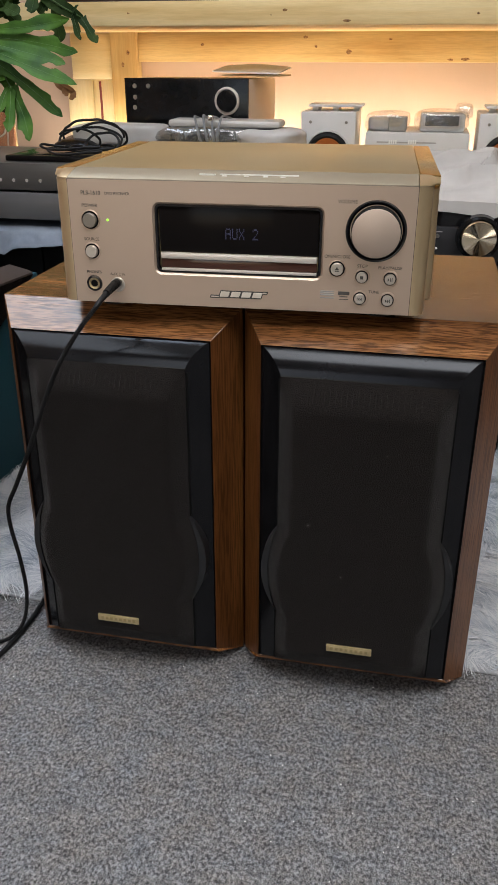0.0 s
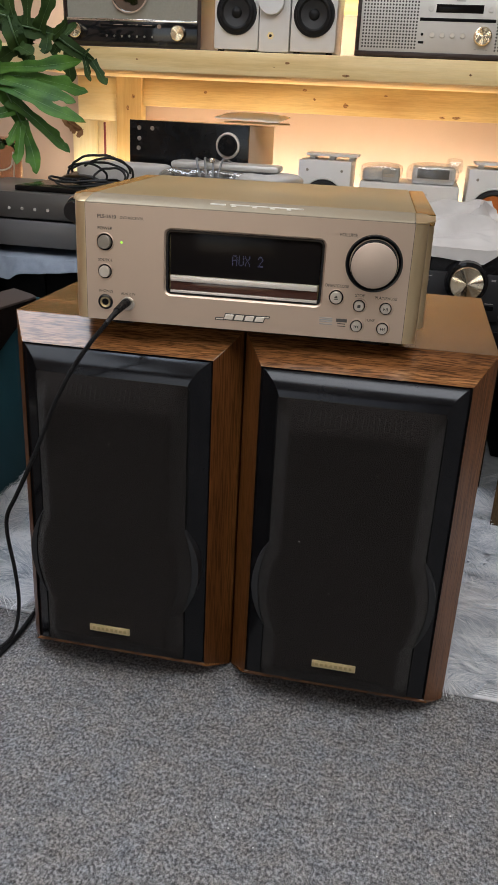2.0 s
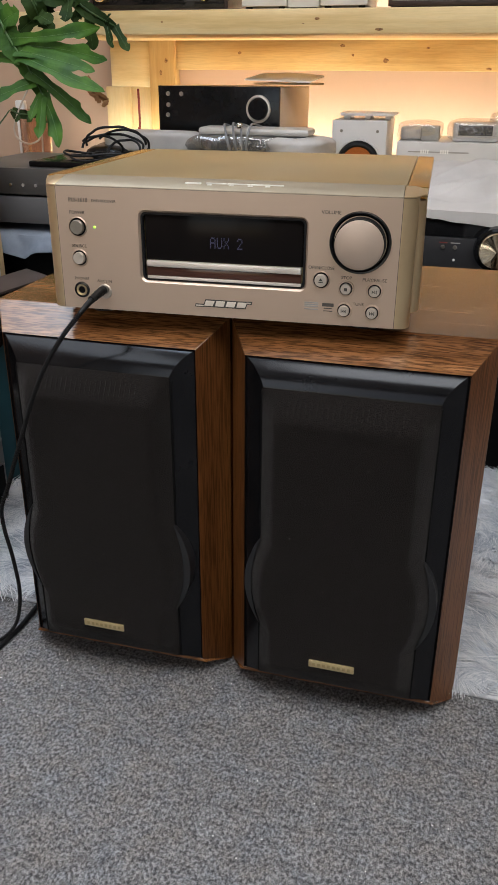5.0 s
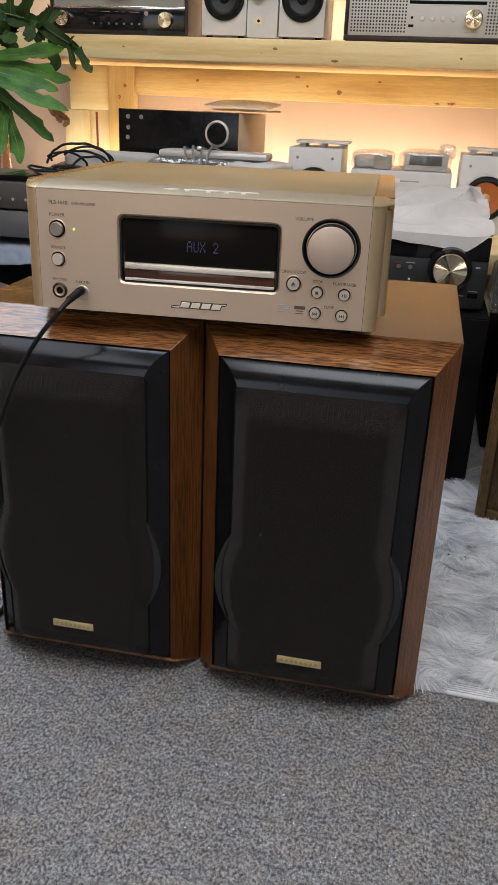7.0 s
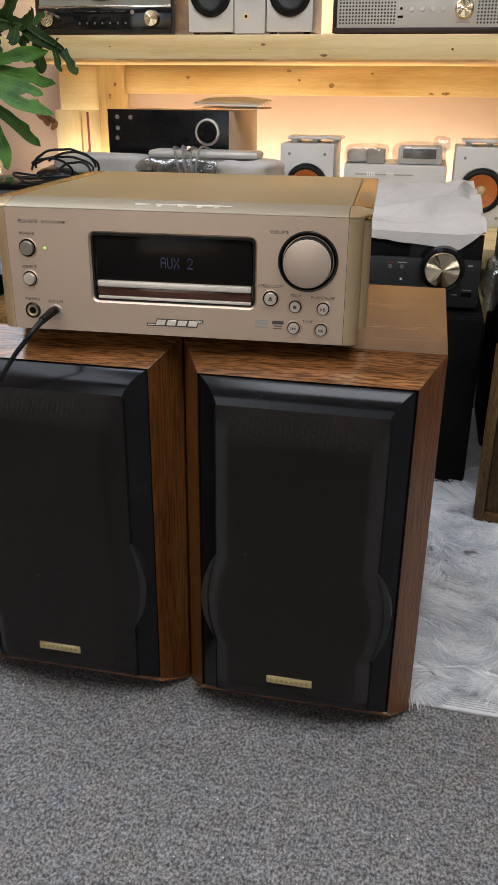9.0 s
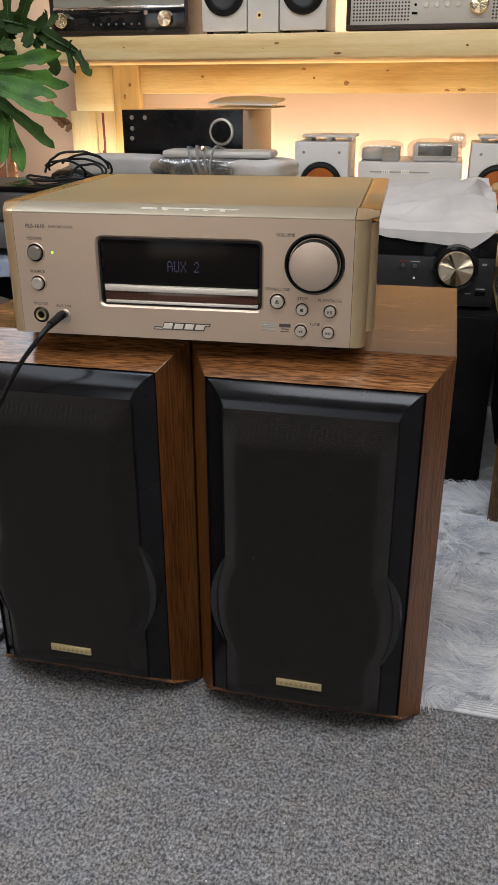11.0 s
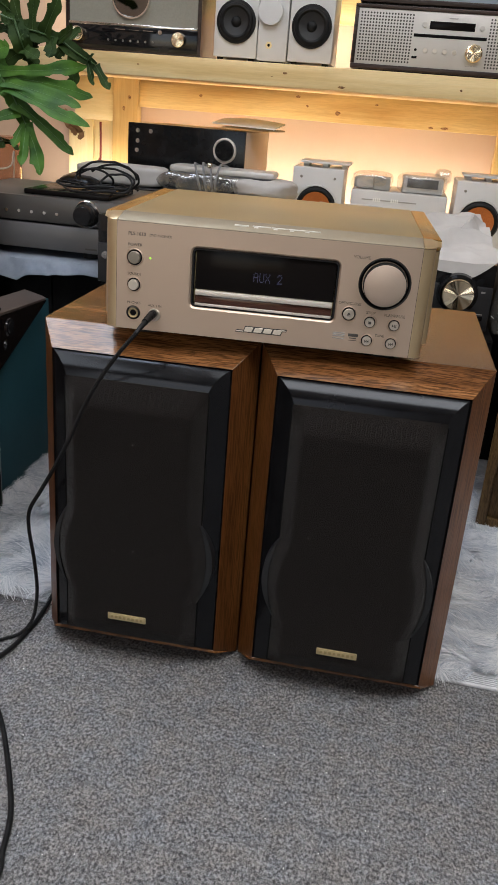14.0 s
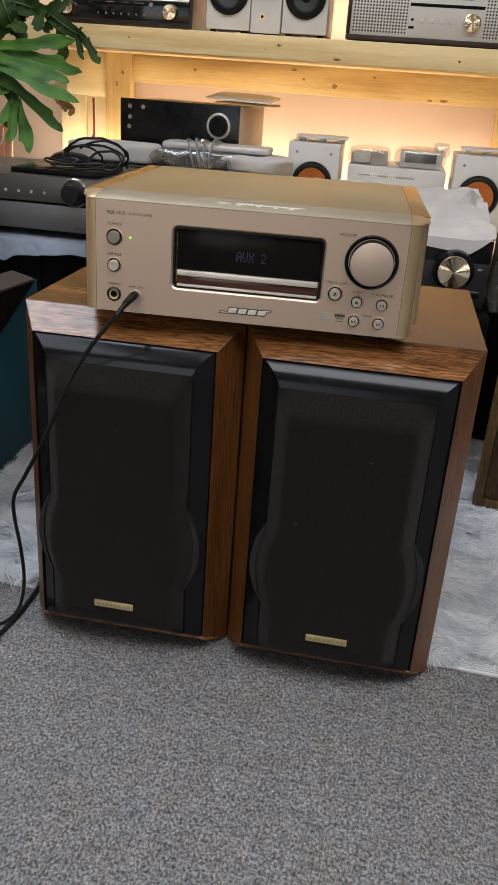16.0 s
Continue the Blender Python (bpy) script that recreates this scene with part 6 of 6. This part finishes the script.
for z, r in ((0.2995, 0.0085), (0.280, 0.0125), (0.280, 0.0075)):
    part("print_ring", lathe(B(), [(r - 0.0009, 0.0), (r - 0.0009, 0.0006), (r, 0.0006), (r, 0.0)], (-0.089, -0.0003, z), "y", 32), GREYMARK, carton)
bm = B()
for i in range(4):
    box(bm, -0.215 + 0.02 * i, -0.201 + 0.02 * i, -0.0009, -0.0002, 0.342, 0.360)
part("name_bars", bm, GREYMARK, carton)
slab = thing("white_slab", pose(-0.80, 1.02, 0.5272, 0, 0, 79), "white plastic slab lying on the carton", "plastic part")
part("slab", box(B(), -0.17, 0.150, -0.058, 0.05, 0.0, 0.016, 0.004), WHITECAB, slab)

mini = thing("mini_hifi_system", pose(0, 0, 0), "grey and black mini hi-fi system with a slanted control panel", "mini hi-fi")
part("body", box(B(), -0.690, -0.566, 0.640, 0.927, 0.004, 0.2335, 0.003), MINIGREY, mini, "dull grey front")
part("foot_strip", box(B(), -0.68, -0.575, 0.65, 0.915, 0.0, 0.0038), BLACKRUBBER, mini)
bm = B()
poly = [(0.640, 0.2475), (0.926, 0.2340), (1.108, 0.3060), (1.112, 0.3110), (0.760, 0.3330), (0.640, 0.3400)]
a = [bm.verts.new((-0.5640, y, z)) for y, z in poly]
b = [bm.verts.new((-0.6040, y, z + (0.010 if k > 2 else 0))) for k, (y, z) in enumerate(poly)]
bm.faces.new(a)
bm.faces.new(b[::-1])
for i in range(6):
    bm.faces.new((a[i], b[i], b[(i + 1) % 6], a[(i + 1) % 6]))
bmesh.ops.recalc_face_normals(bm, faces=bm.faces)
bmesh.ops.bevel(bm, geom=list(bm.edges), offset=0.002, segments=2, affect="EDGES")
panel = part("control_panel", bm, DARKPANEL, mini, "brown-black slanted control panel")
for y, z, r in ((0.912, 0.284, 0.025), (0.968, 0.297, 0.014), (0.860, 0.300, 0.008), (0.862, 0.280, 0.008), (0.955, 0.272, 0.008), (0.905, 0.311, 0.006), (0.880, 0.262, 0.007)):
    part("button", lathe(B(), [(0, 0.0030), (r * 0.55, 0.0030), (r * 0.62, 0.002), (r * 0.9, 0.0020), (r, 0.0)], (-0.5640, y, z), "x", 28), BLACKGLOSS, panel, "round black button")
bm = B()
for i in range(4):
    y = 0.742 + 0.0075 * i
    box(bm, -0.5645, -0.5634, y, y + 0.0052, 0.3150 - 0.0006 * i, 0.3205 - 0.0006 * i)
part("name_bars", bm, GREYMARK, panel)
for i in range(4):
    y = 0.850 + 0.030 * i
    part("top_key", box(B(), -0.5760, -0.5700, y, y + 0.016, 0.3300 - 0.0019 * i, 0.3345 - 0.0019 * i, 0.0008), BLACKMATT, panel)
bm = B()
rows = [[bm.verts.new((x, y, z + dz)) for x, dz in ((-0.5655, 0.0012), (-0.5720, 0.0042), (-0.6030, 0.0115))] for y, z in ((0.6405, 0.3400), (0.760, 0.3330), (1.110, 0.3110))]
for p, q in zip(rows, rows[1:]):
    for i in range(2):
        bm.faces.new((p[i], p[i + 1], q[i + 1], q[i]))
low_ = bmesh.ops.extrude_face_region(bm, geom=list(bm.faces))
bmesh.ops.translate(bm, verts=[v for v in low_["geom"] if isinstance(v, bmesh.types.BMVert)], vec=(0, 0, -0.0035))
bmesh.ops.recalc_face_normals(bm, faces=bm.faces)
part("top_cover", bm, BROWNTOP, mini, "brown satin top cover")
bm = B()
for i in range(13):
    y = 0.660 + 0.022 * i
    k = i / 12
    out = 0.0022 + 0.002 * math.sin(math.pi * k)
    th = 0.0100 * (1 - 0.70 * k)
    zt = 0.2338 - 0.0060 * k * k
    for x, z in ((-0.5662, zt), (-0.5640 + out * 0.6, zt), (-0.5640 + out, zt - th * 0.3), (-0.5640 + out * 0.7, zt - th * 0.9), (-0.5662, zt - th)):
        bm.verts.new((x, y, z))
bm.verts.ensure_lookup_table()
for i in range(12):
    for j in range(5):
        a, b = i * 5 + j, i * 5 + (j + 1) % 5
        bm.faces.new((bm.verts[a], bm.verts[b], bm.verts[b + 5], bm.verts[a + 5]))
bm.faces.new(bm.verts[:5])
bm.faces.new(bm.verts[-5:])
bmesh.ops.recalc_face_normals(bm, faces=bm.faces)
part("ledge", bm, MINIPALE, mini, "pale curved ledge", angle=60)


def on_front(poly, out, back=-0.5664):
    """A plate on the unit's front that follows rows (y, z)."""
    bm = B()
    a = [bm.verts.new((back + out, y, z)) for y, z in poly]
    b = [bm.verts.new((back, y, z)) for y, z in poly]
    bm.faces.new(a)
    bm.faces.new(b[::-1])
    for i in range(len(poly)):
        k = (i + 1) % len(poly)
        bm.faces.new((a[i], b[i], b[k], a[k]))
    bmesh.ops.recalc_face_normals(bm, faces=bm.faces)
    return bm


def crescent(y0, y1, z0, z1, sag, thick, n=14):
    top = [(y0 + (y1 - y0) * i / n, z0 + (z1 - z0) * i / n - sag * 0.25 * math.sin(math.pi * i / n)) for i in range(n + 1)]
    low = [(y0 + (y1 - y0) * i / n, z0 + (z1 - z0) * i / n - sag * math.sin(math.pi * i / n) - thick) for i in range(n + 1)]
    return top + low[::-1]


part("handle_recess", on_front(crescent(0.783, 0.900, 0.2165, 0.2090, 0.0075, 0.002), 0.0010), BLACKMATT, mini, "dark crescent grip recess")
part("handle_lip", on_front(crescent(0.774, 0.905, 0.2100, 0.2040, 0.0100, 0.0020), 0.0030), MINIGREY, mini, "curved grip lip")
for y0, z0, y1, z1 in ((0.7877, 0.1793, 0.8907, 0.1721), (0.7856, 0.1558, 0.8911, 0.1467), (0.7853, 0.1329, 0.8900, 0.1244)):
    part("vent_gap", on_front([(y0, z0 - 0.0005), (y1, z1 - 0.0005), (y1, z1 - 0.0065), (y0, z0 - 0.0065)], 0.0008), BLACKMATT, mini)
    part("vent_rib", tube(B(), [Vector((-0.5655, y0, z0)), Vector((-0.5640, y0 + 0.006, z0 - 0.0004)), Vector((-0.5640, y1 - 0.006, z1 + 0.0004)), Vector((-0.5655, y1, z1))], 0.0017, 10), MINIPALE, mini, "slim raised rib")
for y, z in ((0.9205, 0.2107), (0.7416, 0.1801), (0.9205, 0.1129), (0.7325, 0.1264)):
    part("screw", lathe(B(), [(0, 0.0018), (0.0022, 0.0016), (0.0034, 0.0010), (0.0036, 0.0)], (-0.5660, y, z), "x", 16), MINIPALE, mini, "small pale screw")
part("lower_grille", on_front([(0.734, 0.0888), (0.9200, 0.0722), (0.9200, 0.0090), (0.734, 0.0090)], 0.0012), BLACKMATT, mini, "dark lower grille")
bm = tube(B(), [Vector((-0.5650, 0.732, 0.0905)), Vector((-0.5650, 0.922, 0.0738))], 0.0014, 8)
part("grille_edge", bm, MINIGREY, mini)
teal = thing("teal_box", pose(0, 0, 0), "dark teal board box behind the mini hi-fi", "storage box")
part("box", box(B(), -0.690, -0.5975, 0.930, 1.160, 0.004, 0.268, 0.002), TEAL, teal)
part("front_board", box(B(), -0.597, -0.582, 0.930, 1.160, 0.004, 0.300, 0.002), TEAL, teal)
part("foot_strip", box(B(), -0.68, -0.59, 0.94, 1.15, 0.0, 0.0038), BLACKRUBBER, teal)


# ---- plant ----
def cut_leaf(parent, depth, rib, lobes, material, seed, vein, label=""):
    """A deeply cut leaf hanging about one depth: rib rows (x, z); lobes rows (place on the rib 0..1, tip x, tip z, half width)."""
    r = random.Random(seed)
    nrm = Vector((0.22 + r.uniform(-0.1, 0.1), -0.90, 0.34)).normalized()
    k = len(rib) - 1
    mid = spline([(x, depth + 0.02 * abs(2 * i / k - 0.8) ** 2, z) for i, (x, z) in enumerate(rib)], 6)
    m = len(mid) - 1

    def at(t):
        f = min(m - 0.001, max(0.0, t * m))
        return mid[int(f)].lerp(mid[int(f) + 1], f - int(f))
    bm, veins = B(), B()
    for t, x, z, w in lobes:
        st = at(t)
        tip = Vector((x, depth + r.uniform(-0.030, 0.030), z))
        run = tip - st
        size = run.length
        side = run.normalized().cross(nrm).normalized()
        roll = r.uniform(-0.28, 0.28)
        side = (side * math.cos(roll) + nrm * math.sin(roll)).normalized()
        face = side.cross(run.normalized())
        if face.dot(nrm) < 0:
            face = -face
        sag = r.uniform(-0.05, 0.10) * size
        swing = r.uniform(-0.05, 0.05) * size
        hook, hs = r.uniform(0.62, 0.80), r.choice((0, 1))
        off = r.uniform(0, 50)
        n = 22
        rows, line = [], []
        for i in range(n + 1):
            s = i / n
            p = st + run * s + face * (sag * math.sin(math.pi * s)) + side * (swing * math.sin(math.pi * s))
            # fused at the base, waisted, widest past the middle, with a blunt tip
            ww = w * float(np.interp(s, (0, 0.12, 0.34, 0.56, 0.74, 0.86, 0.95, 1), (1.00, 0.80, 0.68, 0.90, 1.02, 0.82, 0.44, 0.06)))
            l = ww * (1 + 0.42 * noise.noise(Vector((s * size * 30, off, 0))))
            q = ww * (1 + 0.42 * noise.noise(Vector((s * size * 30, off, 9))))
            if hook < s < hook + 0.12:
                if hs:
                    l *= 0.62
                else:
                    q *= 0.62
            wave = 0.004 * noise.noise(Vector((s * 5, off, 3)))
            rows.append([bm.verts.new(v) for v in (p + side * l + face * (0.10 * l + wave), p + side * 0.55 * l + face * 0.10 * l, p - face * 0.10 * ww, p - side * 0.55 * q + face * 0.10 * q, p - side * q + face * (0.10 * q - wave))])
            line.append(p - face * (0.10 * ww - 0.0004))
        for a, b in zip(rows, rows[1:]):
            for i in range(4):
                bm.faces.new((a[i], a[i + 1], b[i + 1], b[i]))
        tube(veins, line[::3], 0.0005, 5, 0.3)
    # web of the blade along the rib
    wide = 0.95 * sum(l[3] for l in lobes) / len(lobes)
    strip = []
    for i in range(m + 1):
        d = (mid[min(i + 1, m)] - mid[max(i - 1, 0)]).normalized()
        s = d.cross(nrm).normalized()
        w = wide * (0.5 + 1.1 * math.sin(math.pi * min(1.0, 0.15 + 0.8 * i / m))) * (1 + 0.35 * noise.noise(Vector((i * 0.7, seed, 0))))
        strip.append([bm.verts.new(mid[i] + s * w + nrm * 0.002), bm.verts.new(mid[i] - nrm * 0.0015), bm.verts.new(mid[i] - s * w + nrm * 0.002)])
    for a, b in zip(strip, strip[1:]):
        bm.faces.new((a[0], a[1], b[1], b[0]))
        bm.faces.new((a[1], a[2], b[2], b[1]))
    bmesh.ops.recalc_face_normals(bm, faces=bm.faces)
    lf = part("leaf", bm, material, parent, label, 80)
    tube(veins, [p + nrm * 0.0035 for p in mid], 0.0026, 7, 0.45)
    part("midrib", veins, vein, lf)
    return lf


plant = thing("philodendron_plant", pose(0, 0, 0), "leafy green philodendron with deeply cut hanging leaves", "plant")
cut_leaf(plant, 1.585, [(-0.927, 0.763), (-0.888, 0.701), (-0.867, 0.661), (-0.842, 0.617), (-0.819, 0.556)],
         [(0.10, -0.962, 0.785, 0.022), (0.08, -0.895, 0.780, 0.015), (0.16, -1.004, 0.749, 0.021), (0.30, -0.998, 0.715, 0.012), (0.52, -0.996, 0.662, 0.019), (0.68, -0.987, 0.616, 0.017),
          (0.88, -0.935, 0.545, 0.017), (0.30, -0.835, 0.711, 0.022), (0.48, -0.682, 0.684, 0.015), (0.55, -0.660, 0.625, 0.015), (0.60, -0.679, 0.605, 0.016), (0.66, -0.656, 0.568, 0.017),
          (0.80, -0.702, 0.508, 0.016), (0.98, -0.774, 0.461, 0.016), (0.98, -0.810, 0.479, 0.012), (0.96, -0.838, 0.513, 0.009)], LEAF, 5, LEAFRIB, "bright green deeply cut leaf")
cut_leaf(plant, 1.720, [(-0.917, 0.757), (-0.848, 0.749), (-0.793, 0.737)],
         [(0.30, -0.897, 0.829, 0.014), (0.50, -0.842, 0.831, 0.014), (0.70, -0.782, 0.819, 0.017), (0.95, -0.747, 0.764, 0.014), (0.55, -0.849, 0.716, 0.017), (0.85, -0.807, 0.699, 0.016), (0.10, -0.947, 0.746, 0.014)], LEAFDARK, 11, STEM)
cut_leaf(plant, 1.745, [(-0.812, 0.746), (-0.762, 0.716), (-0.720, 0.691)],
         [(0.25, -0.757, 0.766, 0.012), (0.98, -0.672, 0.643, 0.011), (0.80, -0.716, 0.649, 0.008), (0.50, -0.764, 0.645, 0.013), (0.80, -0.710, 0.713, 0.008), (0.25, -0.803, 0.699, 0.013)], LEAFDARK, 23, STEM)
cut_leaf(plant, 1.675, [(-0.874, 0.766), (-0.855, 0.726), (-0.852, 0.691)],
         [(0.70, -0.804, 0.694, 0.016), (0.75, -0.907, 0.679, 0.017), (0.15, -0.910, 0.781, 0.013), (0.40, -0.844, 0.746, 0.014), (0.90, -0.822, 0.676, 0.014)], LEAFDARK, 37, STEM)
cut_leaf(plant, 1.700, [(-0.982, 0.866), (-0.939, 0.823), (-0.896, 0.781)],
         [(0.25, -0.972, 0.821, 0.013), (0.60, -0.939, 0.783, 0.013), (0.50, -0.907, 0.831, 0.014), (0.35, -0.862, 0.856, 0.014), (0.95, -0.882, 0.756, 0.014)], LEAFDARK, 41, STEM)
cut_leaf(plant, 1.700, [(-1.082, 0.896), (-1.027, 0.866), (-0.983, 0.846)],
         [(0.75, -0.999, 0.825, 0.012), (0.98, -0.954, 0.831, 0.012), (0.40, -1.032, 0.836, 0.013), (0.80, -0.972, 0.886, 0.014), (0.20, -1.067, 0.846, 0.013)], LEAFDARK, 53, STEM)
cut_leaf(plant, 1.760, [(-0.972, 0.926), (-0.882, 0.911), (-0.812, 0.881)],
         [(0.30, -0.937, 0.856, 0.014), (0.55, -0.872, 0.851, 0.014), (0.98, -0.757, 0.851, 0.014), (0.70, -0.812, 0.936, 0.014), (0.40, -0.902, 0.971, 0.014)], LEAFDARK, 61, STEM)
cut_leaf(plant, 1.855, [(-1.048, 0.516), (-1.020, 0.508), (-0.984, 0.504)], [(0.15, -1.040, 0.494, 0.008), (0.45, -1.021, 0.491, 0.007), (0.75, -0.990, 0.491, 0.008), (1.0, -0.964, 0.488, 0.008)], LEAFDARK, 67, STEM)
cut_leaf(plant, 1.790, [(-0.812, 0.592), (-0.790, 0.562), (-0.770, 0.544)], [(0.20, -0.800, 0.560, 0.007), (0.55, -0.776, 0.538, 0.008), (0.95, -0.762, 0.530, 0.008), (0.40, -0.780, 0.580, 0.006)], DRYLEAF, 71, DRYLEAF, "withered brown leaf")
for pts, r in (([(-1.075, 1.72, 0.360), (-1.072, 1.70, 0.501), (-1.054, 1.70, 0.711), (-1.024, 1.70, 0.836), (-1.012, 1.68, 0.951)], 0.0062), ([(-1.050, 1.74, 0.360), (-1.045, 1.71, 0.611), (-1.012, 1.66, 0.741), (-0.972, 1.61, 0.781), (-0.927, 1.60, 0.763)], 0.0042),
               ([(-1.045, 1.75, 0.360), (-1.032, 1.73, 0.641), (-0.987, 1.73, 0.751), (-0.917, 1.73, 0.757)], 0.0036), ([(-1.060, 1.76, 0.360), (-1.057, 1.77, 0.651), (-0.932, 1.75, 0.766), (-0.812, 1.755, 0.746)], 0.0034),
               ([(-1.070, 1.73, 0.360), (-1.022, 1.70, 0.671), (-0.967, 1.69, 0.781), (-0.874, 1.68, 0.766)], 0.0034), ([(-1.080, 1.74, 0.360), (-1.072, 1.72, 0.701), (-1.022, 1.71, 0.851), (-0.982, 1.71, 0.866)], 0.0034),
               ([(-1.090, 1.75, 0.360), (-1.102, 1.73, 0.701), (-1.097, 1.71, 0.871), (-1.082, 1.71, 0.896)], 0.0034), ([(-1.060, 1.77, 0.360), (-1.052, 1.77, 0.751), (-1.012, 1.77, 0.911), (-0.972, 1.77, 0.926)], 0.0034), ([(-1.062, 1.77, 0.360), (-1.068, 1.80, 0.455), (-1.048, 1.857, 0.516)], 0.0026)):
    part("stem", tube(B(), spline(pts), r, 8, 0.6), STEM, plant)
part("planter", lathe(B(), [(0, 0.0), (0.085, 0.0), (0.10, 0.05), (0.115, 0.34), (0.120, 0.37), (0.110, 0.37), (0.105, 0.35), (0, 0.35)], (-1.075, 1.74, 0.0), "z", 40), TERRACOTTA, plant, "terracotta planter")
pot = thing("amber_glass_jar", pose(-1.006, 1.90, 0.330), "amber glass jar standing on the counter", "jar")
part("jar", lathe(B(), [(0, 0.0), (0.034, 0.0), (0.037, 0.006), (0.037, 0.178), (0.0385, 0.183), (0.0385, 0.187), (0.0345, 0.187), (0.0340, 0.010), (0, 0.008)], (0, 0, 0), "z", 36), AMBER, pot)
ring = thing("pale_cable", pose(-1.0, 1.86, 0.330), "pale beige cable hanging in a loop beside the jar", "cable")
part("lead", tube(B(), spline([(-0.010, 0.03, 0.235), (-0.022, 0.0, 0.190), (-0.034, -0.012, 0.150), (-0.026, -0.016, 0.124), (0.004, -0.018, 0.112), (0.030, -0.012, 0.122), (0.034, -0.002, 0.150), (0.028, 0.0, 0.0), (0.06, 0.0, 0.004)]), 0.0022, 8), BEIGEBOX, ring)
prop = thing("pale_board", pose(-1.066, 1.945, 0.330), "narrow pale grey board standing behind the jar", "board")
part("board", box(B(), -0.012, 0.012, -0.008, 0.008, 0.0, 0.205, 0.002), PALEMARK, prop)
tassel = thing("red_cord_tassel", pose(-0.925, 2.374, 0.40), "dark red cord with a tassel hanging on the pine panel", "tassel")
part("cord", tube(B(), [Vector((0.0, 0, 0.155)), Vector((0.001, -0.001, 0.08)), Vector((0.0, -0.002, 0.0))], 0.0035, 6), REDTHREAD, tassel)
for dx in (-0.012, 0.0, 0.012):
    part("strand", tube(B(), [Vector((0, -0.004, 0.05)), Vector((dx * 0.6, -0.006, 0.03)), Vector((dx, -0.006, -0.01))], 0.004, 6, 0.4), REDTHREAD, tassel)


# ---- fur rug ----
rug = thing("fur_rug", pose(-0.572, 0.7185, 0.0, 0, 0, -2.3), "shaggy grey-white fur rug lying on the carpet", "rug")
part("backing", box(B(), -0.32, 1.25, 0.0, 0.95, 0.0002, 0.0018), RUGBACK, rug, "woven pale rug edge")

part("edge_band", box(B(), -0.32, 1.25, -0.004, 0.0205, 0.0002, 0.0042, 0.0012), RUGBACK, rug, "white woven border band")
for x0, x1 in ((-0.10, 0.19), (0.70, 1.05)):
    for y in (0.0005, 0.0042, 0.0079, 0.0116, 0.0153):
        bm = B()
        n = int((x1 - x0) / 0.004)
        pts = [Vector((x0 + 0.004 * i, y + 0.0004 * math.sin(i * 1.9 + y * 900), 0.0041 + 0.0002 * math.sin(i * 2.7))) for i in range(n)]
        tagged(part("stitching", tube(bm, pts, 0.0009, 5), STITCH, rug), "grey stitched border line", kind="stuff")


def fur(x0, x1, y0, y1, count, seed):
    g = np.random.default_rng(seed)
    n = count
    cx, cy = g.uniform(x0, x1, n), g.uniform(y0, y1, n)
    # locks share a direction that drifts over the rug
    cell = 40.0
    gx, gy = np.floor(cx * cell + 0.8 * np.sin(cy * 47)), np.floor(cy * cell + 0.8 * np.sin(cx * 53))
    lock = gx * 7.13 + gy * 3.71
    mx, my = (gx + 0.5 + 0.4 * np.sin(lock * 5.1)) / cell, (gy + 0.5 + 0.4 * np.sin(lock * 8.3)) / cell
    ang = -1.7 + 0.9 * np.sin(cx * 21 + 2.1 * np.sin(cy * 17)) + 0.8 * np.sin(cy * 27 + cx * 13) + 0.70 * np.sin(lock * 12.9) + g.normal(0, 0.24, n)
    ln = g.uniform(0.034, 0.062, n)
    lift = 0.50 + 0.34 * np.sin(lock * 4.7) + g.normal(0, 0.16, n)
    w = np.where(g.uniform(0, 1, n) < 0.22, g.uniform(0.0010, 0.0024, n), g.uniform(0.00035, 0.00075, n))
    K = 5
    verts = np.zeros((n, K, 2, 3))
    curl = 0.55 * np.sin(lock * 9.1) + g.normal(0, 0.08, n)
    # hairs of one lock draw together towards its tip
    tipx, tipy = mx + np.cos(ang) * 0.04, my + np.sin(ang) * 0.04
    px, py, pz = cx.copy(), cy.copy(), np.full(n, 0.001)
    for k in range(K):
        t = k / (K - 1)
        a = ang + curl * t
        ww = w * (1 - 0.85 * t)
        verts[:, k, 0] = np.stack([px - np.sin(a) * ww, py + np.cos(a) * ww, pz], 1)
        verts[:, k, 1] = np.stack([px + np.sin(a) * ww, py - np.cos(a) * ww, pz], 1)
        el = lift * (1 - 1.25 * t)
        pull = 0.42 * t
        px, py = px + (tipx - px) * pull, py + (tipy - py) * pull
        px, py, pz = px + np.cos(a) * np.cos(el) * ln / K, py + np.sin(a) * np.cos(el) * ln / K, np.maximum(pz + np.sin(el) * ln / K, 0.001)
    idx = (np.arange(n)[:, None] * K + np.arange(K - 1)[None, :]) * 2
    faces = np.stack([idx, idx + 1, idx + 3, idx + 2], -1).reshape(-1, 4)
    me = bpy.data.meshes.new("fur")
    me.from_pydata(verts.reshape(-1, 3).tolist(), [], faces.tolist())
    me.materials.append(FUR)
    me.polygons.foreach_set("use_smooth", [True] * len(me.polygons))
    ob = new("fur", me)
    ob.parent = rug
    tagged(ob, "long grey-white fur", kind="stuff")


fur(-0.08, 0.185, 0.027, 0.46, 42000, 5)
fur(0.655, 0.960, 0.026, 0.60, 85000, 6)
